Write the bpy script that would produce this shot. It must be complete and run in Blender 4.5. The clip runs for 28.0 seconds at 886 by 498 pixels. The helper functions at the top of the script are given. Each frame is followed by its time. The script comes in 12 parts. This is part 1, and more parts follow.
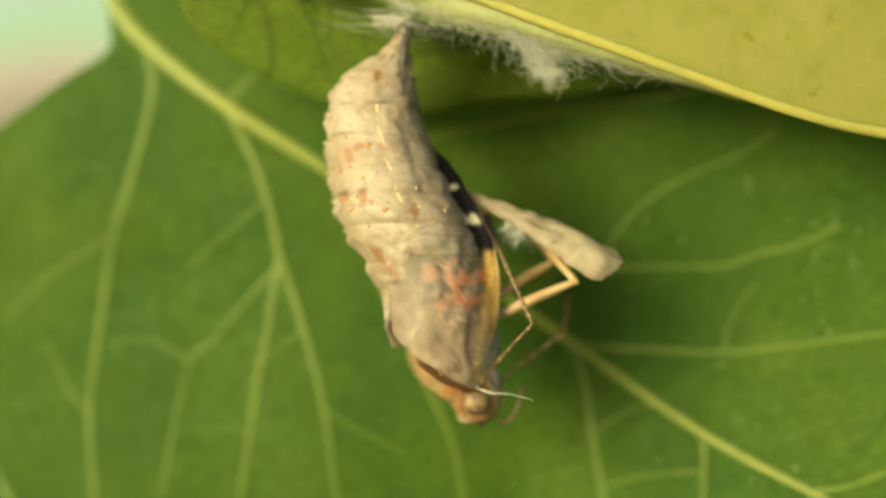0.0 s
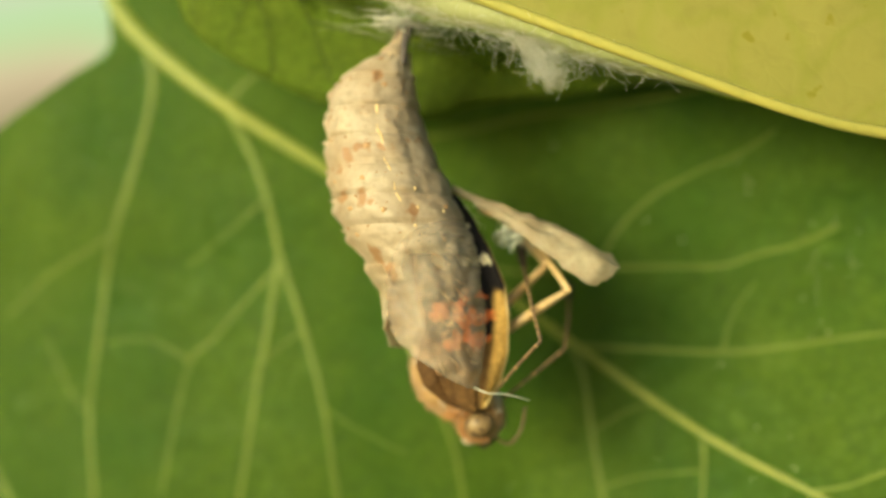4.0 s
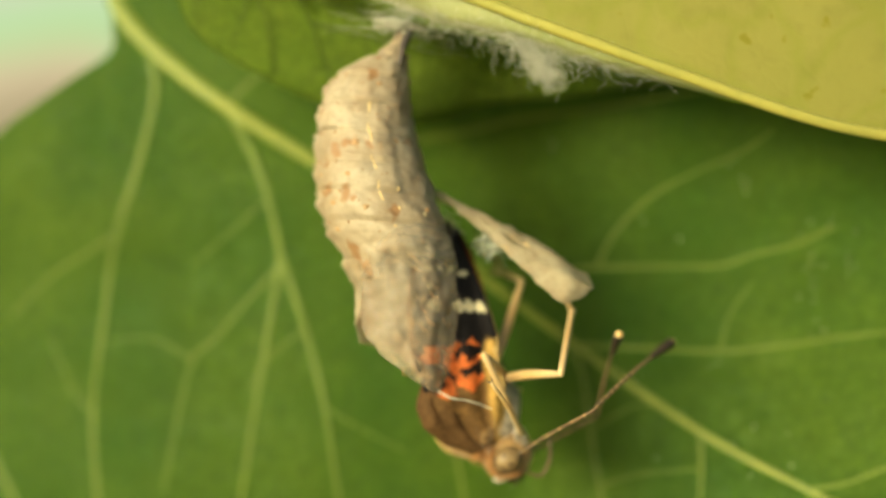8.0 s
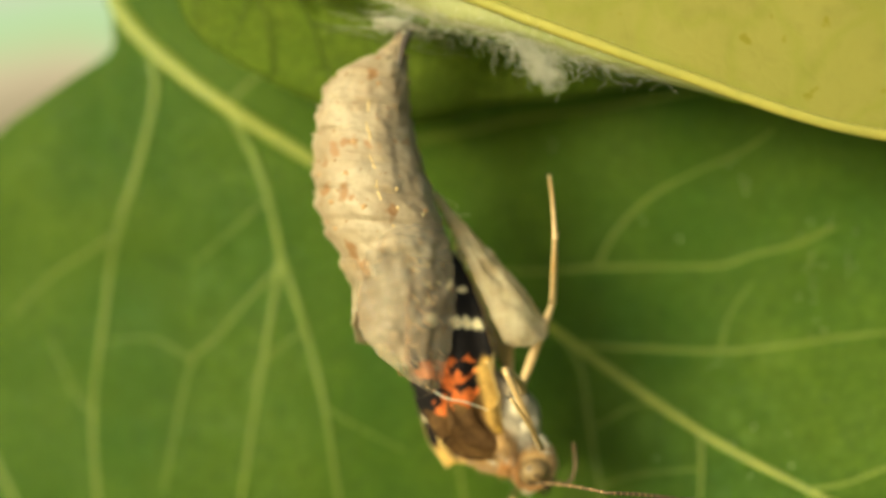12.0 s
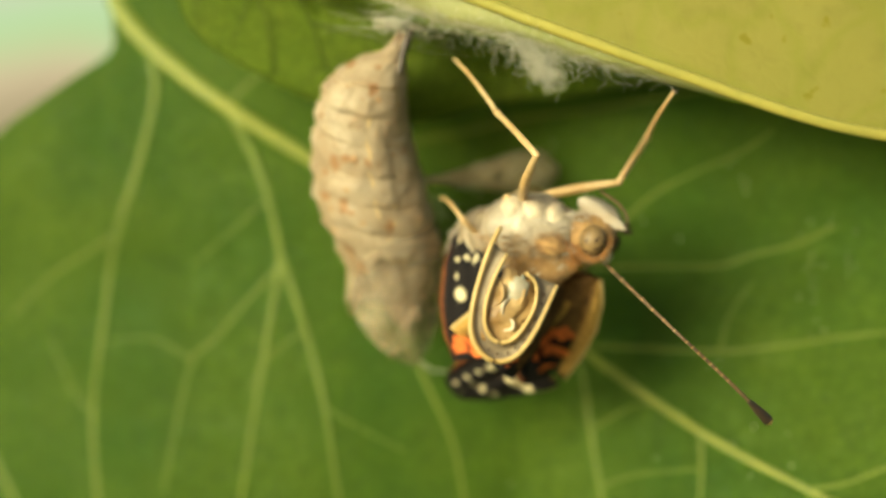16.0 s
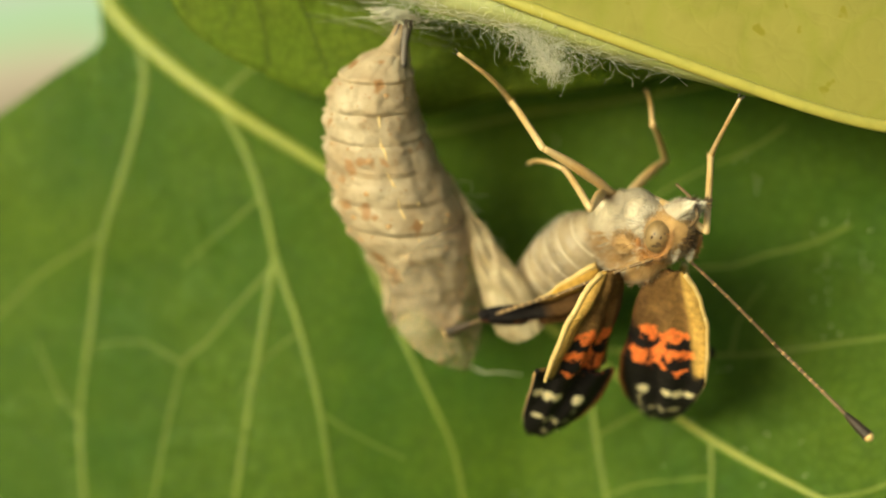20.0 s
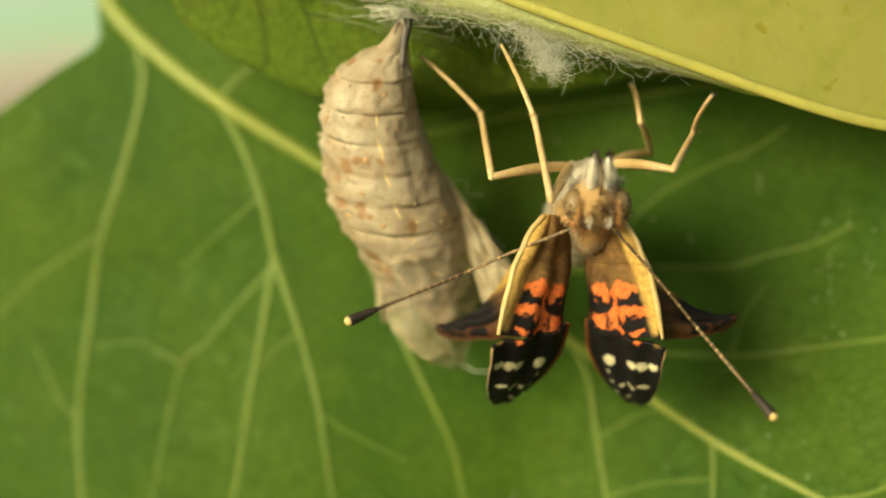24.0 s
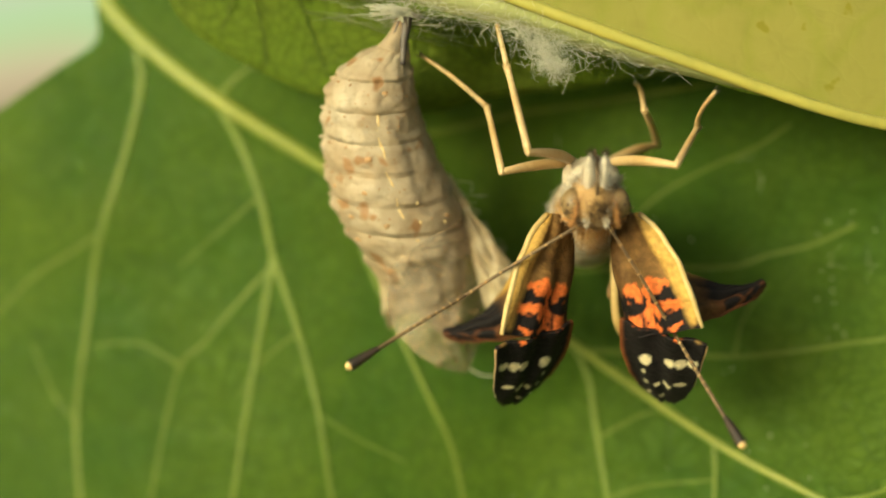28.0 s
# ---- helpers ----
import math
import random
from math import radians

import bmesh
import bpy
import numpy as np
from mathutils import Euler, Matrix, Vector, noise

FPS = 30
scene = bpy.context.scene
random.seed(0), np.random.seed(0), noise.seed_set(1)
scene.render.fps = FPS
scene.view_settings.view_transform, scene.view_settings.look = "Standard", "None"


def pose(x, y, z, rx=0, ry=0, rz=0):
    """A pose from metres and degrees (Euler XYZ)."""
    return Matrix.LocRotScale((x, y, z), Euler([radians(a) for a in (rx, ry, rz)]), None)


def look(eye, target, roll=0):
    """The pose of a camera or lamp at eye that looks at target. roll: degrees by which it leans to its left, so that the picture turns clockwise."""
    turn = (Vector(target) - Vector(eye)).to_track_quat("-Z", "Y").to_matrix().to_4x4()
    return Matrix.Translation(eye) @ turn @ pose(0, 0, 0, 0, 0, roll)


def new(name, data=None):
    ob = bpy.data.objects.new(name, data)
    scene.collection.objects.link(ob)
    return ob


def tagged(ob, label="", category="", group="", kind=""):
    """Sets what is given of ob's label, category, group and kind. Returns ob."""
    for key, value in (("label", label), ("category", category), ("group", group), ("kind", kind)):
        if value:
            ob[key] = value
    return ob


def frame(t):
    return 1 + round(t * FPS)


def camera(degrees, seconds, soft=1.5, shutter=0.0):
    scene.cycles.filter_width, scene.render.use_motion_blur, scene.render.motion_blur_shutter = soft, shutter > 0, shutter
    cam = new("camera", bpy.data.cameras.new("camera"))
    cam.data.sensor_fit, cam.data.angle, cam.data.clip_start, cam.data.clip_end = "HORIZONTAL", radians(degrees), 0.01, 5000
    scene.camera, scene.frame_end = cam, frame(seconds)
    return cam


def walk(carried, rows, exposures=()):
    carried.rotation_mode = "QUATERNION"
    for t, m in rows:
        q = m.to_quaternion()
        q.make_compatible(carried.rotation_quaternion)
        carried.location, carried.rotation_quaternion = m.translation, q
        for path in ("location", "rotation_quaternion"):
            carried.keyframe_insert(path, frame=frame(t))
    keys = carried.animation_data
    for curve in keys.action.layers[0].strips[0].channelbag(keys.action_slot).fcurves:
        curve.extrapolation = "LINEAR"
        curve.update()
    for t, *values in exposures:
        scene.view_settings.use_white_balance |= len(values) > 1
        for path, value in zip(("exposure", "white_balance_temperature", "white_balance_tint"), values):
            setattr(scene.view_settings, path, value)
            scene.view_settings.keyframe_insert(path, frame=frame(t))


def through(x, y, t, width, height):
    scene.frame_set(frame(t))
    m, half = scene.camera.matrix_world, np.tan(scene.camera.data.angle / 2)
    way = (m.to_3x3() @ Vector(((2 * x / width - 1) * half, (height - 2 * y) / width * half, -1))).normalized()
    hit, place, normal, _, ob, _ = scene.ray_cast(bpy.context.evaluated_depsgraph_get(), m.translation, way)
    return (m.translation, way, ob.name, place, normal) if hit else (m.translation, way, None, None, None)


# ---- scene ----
cam = camera(30, 28.0, soft=1.9, shutter=0.5)
walk(cam, [(0, look((0, -0.09647, 0), (0, 0, 0))), (3.5, look((0, -0.09647, 0), (0, 0, 0))), (5.5, look((0, -0.09743, 0), (0, 0, 0))),
           (6, look((0, -0.09753, 0), (0, 0, 0))), (16.5, look((0, -0.09753, 0), (0, 0, 0))), (17, look((0, -0.09724, 0), (0, 0, 0))),
           (17.5, look((0, -0.09618, 0), (0, 0, 0))), (18, look((0, -0.09552, 0), (0, 0, 0))), (19, look((0, -0.09432, 0), (0, 0, 0))),
           (20, look((0, -0.09351, 0), (0, 0, 0))), (21, look((0, -0.09306, 0), (0, 0, 0))), (24, look((0, -0.09289, 0), (0, 0, 0))),
           (28, look((0, -0.09236, 0), (0, 0, 0)))],
     exposures=[(0, 0.36, 7600, -6), (28, 0.26, 7600, -6)])
cam.data.dof.use_dof = True
cam.data.dof.focus_distance = 0.0905
cam.data.dof.aperture_fstop = 15.0

# ---- light: a bright hazy garden, sun from the upper left behind the viewer ----
SUN_ELEVATION, SUN_TURN = 12.5, 222.0
world = bpy.data.worlds.new("world")
scene.world = world
world.use_nodes = True
sky = world.node_tree.nodes.new("ShaderNodeTexSky")
sky.sky_type, sky.sun_disc = "NISHITA", False
sky.sun_elevation, sky.sun_rotation = radians(SUN_ELEVATION), radians(SUN_TURN)
sky.dust_density = 4.0
background = world.node_tree.nodes["Background"]
background.inputs["Strength"].default_value = 0.15
world.node_tree.links.new(sky.outputs[0], background.inputs[0])
sun = new("sun", bpy.data.lights.new("sun", "SUN"))
sun.data.energy, sun.data.angle, sun.data.color = 3.4, radians(31), (0.96, 0.95, 0.78)
sun_from = Vector((math.sin(radians(SUN_TURN)) * math.cos(radians(SUN_ELEVATION)), math.cos(radians(SUN_TURN)) * math.cos(radians(SUN_ELEVATION)), math.sin(radians(SUN_ELEVATION))))
sun.matrix_world = look(sun_from, (0, 0, 0))

MM = 0.001
MOVING = {}
rng = random.Random(7)


def at(x, y, z, rx=0, ry=0, rz=0):
    """A pose from millimetres and degrees."""
    return pose(x * MM, y * MM, z * MM, rx, ry, rz)


def spot(px, py, y):
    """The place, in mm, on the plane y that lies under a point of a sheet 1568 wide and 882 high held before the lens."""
    d = (y + 97.53) * math.tan(radians(15)) / 784
    return Vector(((px - 784) * d, y, (441 - py) * d))


# ---- materials ----
def material(name, colour, second=None, scale=400.0, rough=0.5, bump=0.0, bump_scale=1500.0, speckle=None, through=0.0, clear=0.0, sheen=0.0, attribute="", coat=0.0, island=0.0):
    """A surface with two-scale mottling and fine relief. Scales are per metre. through: light passing a thin sheet; clear: how glassy a membrane is."""
    m = bpy.data.materials.new(name)
    m.use_nodes = True
    nodes, links = m.node_tree.nodes, m.node_tree.links
    base = nodes["Principled BSDF"]
    base.inputs["Roughness"].default_value = rough
    base.inputs["Coat Weight"].default_value = coat
    base.inputs["Sheen Weight"].default_value = sheen
    place = nodes.new("ShaderNodeTexCoord").outputs["Object"]

    def noise_at(s, detail=5.0):
        n = nodes.new("ShaderNodeTexNoise")
        n.inputs["Scale"].default_value, n.inputs["Detail"].default_value = s, detail
        links.new(place, n.inputs["Vector"])
        return n.outputs["Fac"]

    def mixed(fac, a, b):
        n = nodes.new("ShaderNodeMix")
        n.data_type = "RGBA"
        for value, socket in ((fac, n.inputs[0]), (a, n.inputs[6]), (b, n.inputs[7])):
            if isinstance(value, tuple):
                socket.default_value = (*value, 1)
            elif isinstance(value, float):
                socket.default_value = value
            else:
                links.new(value, socket)
        return n.outputs[2]

    def ramp(fac, lo, hi):
        n = nodes.new("ShaderNodeMapRange")
        n.inputs[1].default_value, n.inputs[2].default_value = lo, hi
        links.new(fac, n.inputs[0])
        return n.outputs[0]

    if attribute:
        a = nodes.new("ShaderNodeAttribute")
        a.attribute_name = attribute
        colour_out = a.outputs["Color"]
        fine = mixed(ramp(noise_at(scale * 6), 0.3, 0.7), (0.72, 0.72, 0.72), (1.2, 1.2, 1.2))
        n = nodes.new("ShaderNodeMix")
        n.data_type, n.blend_type = "RGBA", "MULTIPLY"
        n.inputs[0].default_value = 1.0
        links.new(colour_out, n.inputs[6])
        links.new(fine, n.inputs[7])
        colour_out = n.outputs[2]
    else:
        second = second or tuple(c * 0.7 for c in colour)
        colour_out = mixed(ramp(noise_at(scale), 0.35, 0.65), colour, second)
        fine = tuple(c * 0.8 for c in second)
        f = ramp(noise_at(scale * 7), 0.5, 0.75)
        colour_out = mixed(f, colour_out, mixed(0.5, colour_out, fine))
    if speckle:
        tint, s, lo = speckle
        colour_out = mixed(ramp(noise_at(s, 2.0), lo, lo + 0.05), colour_out, tint)
    links.new(colour_out, base.inputs["Base Color"])
    if bump:
        b = nodes.new("ShaderNodeBump")
        b.inputs["Strength"].default_value, b.inputs["Distance"].default_value = bump, 0.0002
        links.new(noise_at(bump_scale, 6.0), b.inputs["Height"])
        links.new(b.outputs[0], base.inputs["Normal"])
    surface = base.outputs[0]
    out = nodes["Material Output"]
    if through:
        t = nodes.new("ShaderNodeBsdfTranslucent")
        links.new(colour_out, t.inputs[0])
        mix = nodes.new("ShaderNodeMixShader")
        mix.inputs[0].default_value = through
        links.new(surface, mix.inputs[1])
        links.new(t.outputs[0], mix.inputs[2])
        surface = mix.outputs[0]
    if clear:
        t = nodes.new("ShaderNodeBsdfTransparent")
        mix = nodes.new("ShaderNodeMixShader")
        mix.inputs[0].default_value = clear
        links.new(surface, mix.inputs[1])
        links.new(t.outputs[0], mix.inputs[2])
        surface = mix.outputs[0]
    links.new(surface, out.inputs[0])
    return m


def leaf_material(name, colour, second, vein, cell, strength, through, rough=0.52, spots=None, net=0.45):
    """A leaf blade: mottled green with a fine net of sunken veinlets; on the broad leaf its tint carries painted
    wrinkle shade.
    """
    m = material(name, colour, second, scale=90.0, rough=rough, through=through, speckle=spots)
    nodes, links = m.node_tree.nodes, m.node_tree.links
    base = nodes["Principled BSDF"]
    base.inputs["Specular IOR Level"].default_value = 0.2
    place = nodes.new("ShaderNodeTexCoord").outputs["Object"]
    warp = nodes.new("ShaderNodeTexNoise")
    warp.inputs["Scale"].default_value = 300
    links.new(place, warp.inputs["Vector"])
    add = nodes.new("ShaderNodeMix")
    add.data_type = "VECTOR"
    add.inputs[0].default_value = 0.003
    links.new(place, add.inputs[4])
    links.new(warp.outputs["Color"], add.inputs[5])
    heights = []
    for size in (cell, cell * 3.1):
        v = nodes.new("ShaderNodeTexVoronoi")
        v.feature = "DISTANCE_TO_EDGE"
        v.inputs["Scale"].default_value = size
        links.new(add.outputs[1], v.inputs["Vector"])
        r = nodes.new("ShaderNodeMapRange")
        r.inputs[1].default_value, r.inputs[2].default_value = 0.0, 0.12
        links.new(v.outputs["Distance"], r.inputs[0])
        heights.append(r.outputs[0])
    s = nodes.new("ShaderNodeMath")
    s.operation = "MULTIPLY_ADD"
    s.inputs[1].default_value = 0.6
    links.new(heights[0], s.inputs[0])
    links.new(heights[1], s.inputs[2])
    b = nodes.new("ShaderNodeBump")
    b.inputs["Strength"].default_value, b.inputs["Distance"].default_value = strength, 0.00012
    links.new(s.outputs[0], b.inputs["Height"])
    links.new(b.outputs[0], base.inputs["Normal"])
    tint = nodes.new("ShaderNodeMix")
    tint.data_type = "RGBA"
    inv = nodes.new("ShaderNodeMapRange")
    inv.inputs[1].default_value, inv.inputs[2].default_value, inv.inputs[3].default_value, inv.inputs[4].default_value = 0.0, 1.0, net, 0.0
    links.new(heights[0], inv.inputs[0])
    old = base.inputs["Base Color"].links[0].from_socket
    links.new(inv.outputs[0], tint.inputs[0])
    links.new(old, tint.inputs[6])
    tint.inputs[7].default_value = (*vein, 1)
    links.new(tint.outputs[2], base.inputs["Base Color"])
    return m


# dark net tint of the broad leaf: wrinkle shadows put into the colour
BLADE = leaf_material("broad_leaf_green", (0.055, 0.130, 0.014), (0.097, 0.174, 0.018), (0.03, 0.075, 0.008), 1000, 0.7, 0.25, net=0.5)
MIDRIB = material("leaf_midrib", (0.30, 0.33, 0.055), (0.22, 0.28, 0.04), scale=200, rough=0.45, through=0.2)
VEIN = material("leaf_vein", (0.21, 0.285, 0.045), (0.15, 0.225, 0.03), scale=200, rough=0.45, through=0.2)
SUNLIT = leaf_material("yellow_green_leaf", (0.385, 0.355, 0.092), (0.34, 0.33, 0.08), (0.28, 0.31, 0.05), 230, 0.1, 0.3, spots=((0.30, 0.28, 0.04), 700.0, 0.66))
RIB = material("yellow_rib", (0.48, 0.44, 0.11), (0.42, 0.40, 0.10), scale=150, rough=0.4, through=0.15)
UNDERSIDE = leaf_material("leaf_underside", (0.23, 0.355, 0.045), (0.28, 0.385, 0.06), (0.05, 0.09, 0.012), 1250, 0.8, 0.45, net=0.6)
DARK_VEIN = material("dark_vein", (0.10, 0.14, 0.02), (0.07, 0.10, 0.015), scale=300, rough=0.6)
ROLLED = leaf_material("rolled_leaf_edge", (0.46, 0.48, 0.24), (0.38, 0.42, 0.16), (0.45, 0.48, 0.25), 500, 0.3, 0.2)
SILK = material("silk", (0.78, 0.78, 0.68), (0.66, 0.66, 0.55), scale=600, rough=0.6, through=0.3)
SHELL = material("dry_pupal_skin", (0.58, 0.495, 0.37), (0.45, 0.345, 0.23), scale=420, rough=0.5, bump=0.7, bump_scale=520, speckle=((0.42, 0.24, 0.12), 620.0, 0.61), through=0.25, clear=0.06)
COVER = material("translucent_pupal_skin", (0.68, 0.58, 0.44), (0.55, 0.42, 0.30), scale=450, rough=0.42, bump=0.5, bump_scale=560, speckle=((0.40, 0.22, 0.11), 600.0, 0.68), through=0.2, clear=0.66)
THIN = material("thin_pupal_skin", (0.78, 0.68, 0.50), (0.58, 0.46, 0.31), scale=600, rough=0.4, bump=1.0, bump_scale=700, through=0.4, clear=0.45)
CREASE = material("brown_crease", (0.48, 0.36, 0.21), (0.38, 0.26, 0.14), scale=900, rough=0.6)
SPOT = material("brown_spot", (0.44, 0.25, 0.12), (0.34, 0.18, 0.08), scale=900, rough=0.5)
BLOTCH = material("rusty_blotch", (0.55, 0.36, 0.19), (0.45, 0.26, 0.12), scale=900, rough=0.5, bump=0.8, bump_scale=900)
GOLD = material("pale_yellow_mark", (0.74, 0.57, 0.30), (0.66, 0.48, 0.24), scale=500, rough=0.4)
STALK = material("dark_stalk", (0.06, 0.05, 0.05), (0.13, 0.105, 0.09), scale=900, rough=0.45, bump=0.3)
CUTICLE = material("buff_cuticle", (0.50, 0.36, 0.18), (0.40, 0.26, 0.11), scale=500, rough=0.45, bump=0.3, bump_scale=2500)
ORANGE_LEG = material("amber_leg", (0.64, 0.47, 0.26), (0.53, 0.35, 0.16), scale=500, rough=0.38, bump=0.3, bump_scale=3000)
CREAM_LEG = material("cream_leg", (0.62, 0.45, 0.25), (0.52, 0.34, 0.15), scale=500, rough=0.4, bump=0.3, bump_scale=3000)
FUR_PALE = material("pale_fur", (0.56, 0.49, 0.39), (0.42, 0.34, 0.24), scale=900, rough=0.7, sheen=0.3)
FUR_GREY = material("silver_fur", (0.48, 0.43, 0.36), (0.32, 0.27, 0.21), scale=900, rough=0.6, sheen=0.3)
FUR_TAN = material("tan_fur", (0.44, 0.27, 0.11), (0.31, 0.17, 0.06), scale=900, rough=0.7, sheen=0.3)
FUR_DARK = material("dark_brown_fur", (0.07, 0.035, 0.015), (0.04, 0.02, 0.01), scale=900, rough=0.7)
RUST = material("rust_orange_scales", (0.54, 0.27, 0.09), (0.42, 0.18, 0.05), scale=900, rough=0.6, sheen=0.2)
WHITE_FUR = material("white_scales", (0.74, 0.69, 0.60), (0.56, 0.48, 0.38), scale=700, rough=0.6, sheen=0.2)
EYE = material("tan_eye", (0.27, 0.18, 0.085), (0.17, 0.105, 0.045), scale=700, rough=0.5, speckle=((0.07, 0.04, 0.02), 2300.0, 0.60), coat=0.03)
BELLY = material("buff_belly", (0.48, 0.42, 0.33), (0.30, 0.25, 0.19), scale=500, rough=0.4, bump=0.8, bump_scale=1800, coat=0.2)
HIDE = material("grey_buff_hide", (0.36, 0.29, 0.20), (0.21, 0.16, 0.11), scale=500, rough=0.45, bump=0.5, bump_scale=1800)
PLATE = material("buff_plate", (0.64, 0.56, 0.43), (0.42, 0.34, 0.25), scale=700, rough=0.45, bump=0.5, bump_scale=2500)
BLACK = material("black_club", (0.022, 0.016, 0.012), (0.05, 0.03, 0.02), scale=900, rough=0.5)
PALE_TIP = material("pale_orange_tip", (0.80, 0.55, 0.26), (0.7, 0.45, 0.18), scale=900, rough=0.5)
SHAFT = material("banded_antenna", (0.20, 0.125, 0.065), (0.11, 0.07, 0.038), scale=1600, rough=0.5)
WING = material("wing_scales", (0, 0, 0), scale=500, rough=0.75, bump=0.5, bump_scale=3500, attribute="pattern")
WING.node_tree.nodes["Principled BSDF"].inputs["Specular IOR Level"].default_value = 0.2
BUFF = material("buff_vein", (0.66, 0.49, 0.23), (0.55, 0.38, 0.15), scale=500, rough=0.4)
FLESH = material("amber_film", (0.62, 0.32, 0.07), (0.5, 0.22, 0.04), scale=400, rough=0.35, through=0.2)


# ---- mesh helpers ----
def part(name, verts, faces, mat, parent=None, label="", smooth=True, mats=None, index=None):
    """One mesh object, its points in mm, under a thing or a part."""
    me = bpy.data.meshes.new(name)
    me.from_pydata([tuple(c * MM for c in v) for v in verts], [], faces)
    me.materials.append(mat)
    for extra in mats or ():
        me.materials.append(extra)
    if index:
        me.polygons.foreach_set("material_index", index)
    if smooth:
        me.polygons.foreach_set("use_smooth", [True] * len(me.polygons))
    me.update()
    ob = new(name, me)
    if parent:
        ob.parent = parent
    if label:
        ob["label"] = label
    return ob


def thing(name, label, category, group="", kind=""):
    return tagged(new(name), label, category, group, kind)


def grid_faces(nu, nv, wrap=False):
    f = []
    for i in range(nu - 1):
        for j in range(nv if wrap else nv - 1):
            k = (j + 1) % nv
            f.append((i * nv + j, i * nv + k, (i + 1) * nv + k, (i + 1) * nv + j))
    return f


def joined(pieces):
    verts, faces = [], []
    for v, f in pieces:
        n = len(verts)
        verts.extend(v)
        faces.extend(tuple(i + n for i in face) for face in f)
    return verts, faces


def smooth_path(points, steps=6):
    """A curve through the points (Catmull-Rom)."""
    p = [Vector(q) for q in points]
    p = [2 * p[0] - p[1]] + p + [2 * p[-1] - p[-2]]
    out = []
    for i in range(1, len(p) - 2):
        for k in range(steps):
            u = k / steps
            a, b, c, d = p[i - 1], p[i], p[i + 1], p[i + 2]
            out.append(0.5 * ((2 * b) + (c - a) * u + (2 * a - 5 * b + 4 * c - d) * u * u + (3 * b - a - 3 * c + d) * u ** 3))
    out.append(p[-2])
    return out


def tube(path, radius, sides=8, flat=1.0, up=(0, -1, 0)):
    """A tube along a path; radius a number or a function of 0..1. flat squeezes it along up."""
    path = [Vector(p) for p in path]
    verts, n = [], len(path)
    up = Vector(up)
    for i, p in enumerate(path):
        way = (path[min(i + 1, n - 1)] - path[max(i - 1, 0)]).normalized()
        a = way.cross(up)
        a = a.normalized() if a.length > 1e-6 else way.orthogonal().normalized()
        b = a.cross(way).normalized()
        r = radius(i / (n - 1)) if callable(radius) else radius
        for k in range(sides):
            w = 2 * math.pi * k / sides
            verts.append(p + a * (r * math.cos(w)) + b * (r * flat * math.sin(w)))
    faces = grid_faces(n, sides, True)
    faces.append(tuple(range(sides - 1, -1, -1)))
    faces.append(tuple(range((n - 1) * sides, n * sides)))
    return verts, faces


def blob(centre, radii, nu=14, nv=20, bumpy=0.0, seed=0.0, taper=0.0):
    """A rounded body along x; taper thins its front."""
    c, verts = Vector(centre), []
    for i in range(nu):
        a = math.pi * (i + 0.02) / (nu - 1 + 0.04)
        for j in range(nv):
            b = 2 * math.pi * j / nv
            d = Vector((-math.cos(a), math.sin(a) * math.cos(b), math.sin(a) * math.sin(b)))
            s = 1 + bumpy * noise.noise(d * 2.3 + Vector((seed, 0, 0)))
            w = 1 - taper * (d.x + 1) / 2
            verts.append(c + Vector((d.x * radii[0] * s, d.y * radii[1] * s * w, d.z * radii[2] * s * w)))
    return verts, grid_faces(nu, nv, True)


def hairs(centre, radii, count, length, width, lean=(0, 0, 0), seed=1, keep=None):
    """Fine tapering hairs that stand on a rounded body."""
    r, c, pieces = random.Random(seed), Vector(centre), []
    while len(pieces) < count:
        d = Vector((r.gauss(0, 1), r.gauss(0, 1), r.gauss(0, 1))).normalized()
        if keep and not keep(d):
            continue
        p = c + Vector((d.x * radii[0], d.y * radii[1], d.z * radii[2])) * 0.97
        grow = (d + Vector(lean) + Vector((r.gauss(0, .3), r.gauss(0, .3), r.gauss(0, .3)))).normalized()
        ln = length * r.uniform(0.5, 1.3)
        side = grow.orthogonal().normalized()
        other = grow.cross(side)
        bend = Vector(lean) * ln * 0.3
        mid, tip = p + grow * ln * 0.55, p + grow * ln + bend
        v = []
        for q, w in ((p, width), (mid, width * 0.7)):
            v += [q + side * w, q - side * w * 0.5 + other * w * 0.8, q - side * w * 0.5 - other * w * 0.8]
        v.append(tip)
        pieces.append((v, [(0, 1, 4, 3), (1, 2, 5, 4), (2, 0, 3, 5), (3, 4, 6), (4, 5, 6), (5, 3, 6)]))
    return joined(pieces)


def lerp_table(table, x):
    for (a, *p), (b, *q) in zip(table, table[1:]):
        if x <= b:
            u = max(0.0, (x - a) / (b - a))
            u = u * u * (3 - 2 * u) * 0.4 + u * 0.6
            return [i + (j - i) * u for i, j in zip(p, q)]
    return list(table[-1][1:])


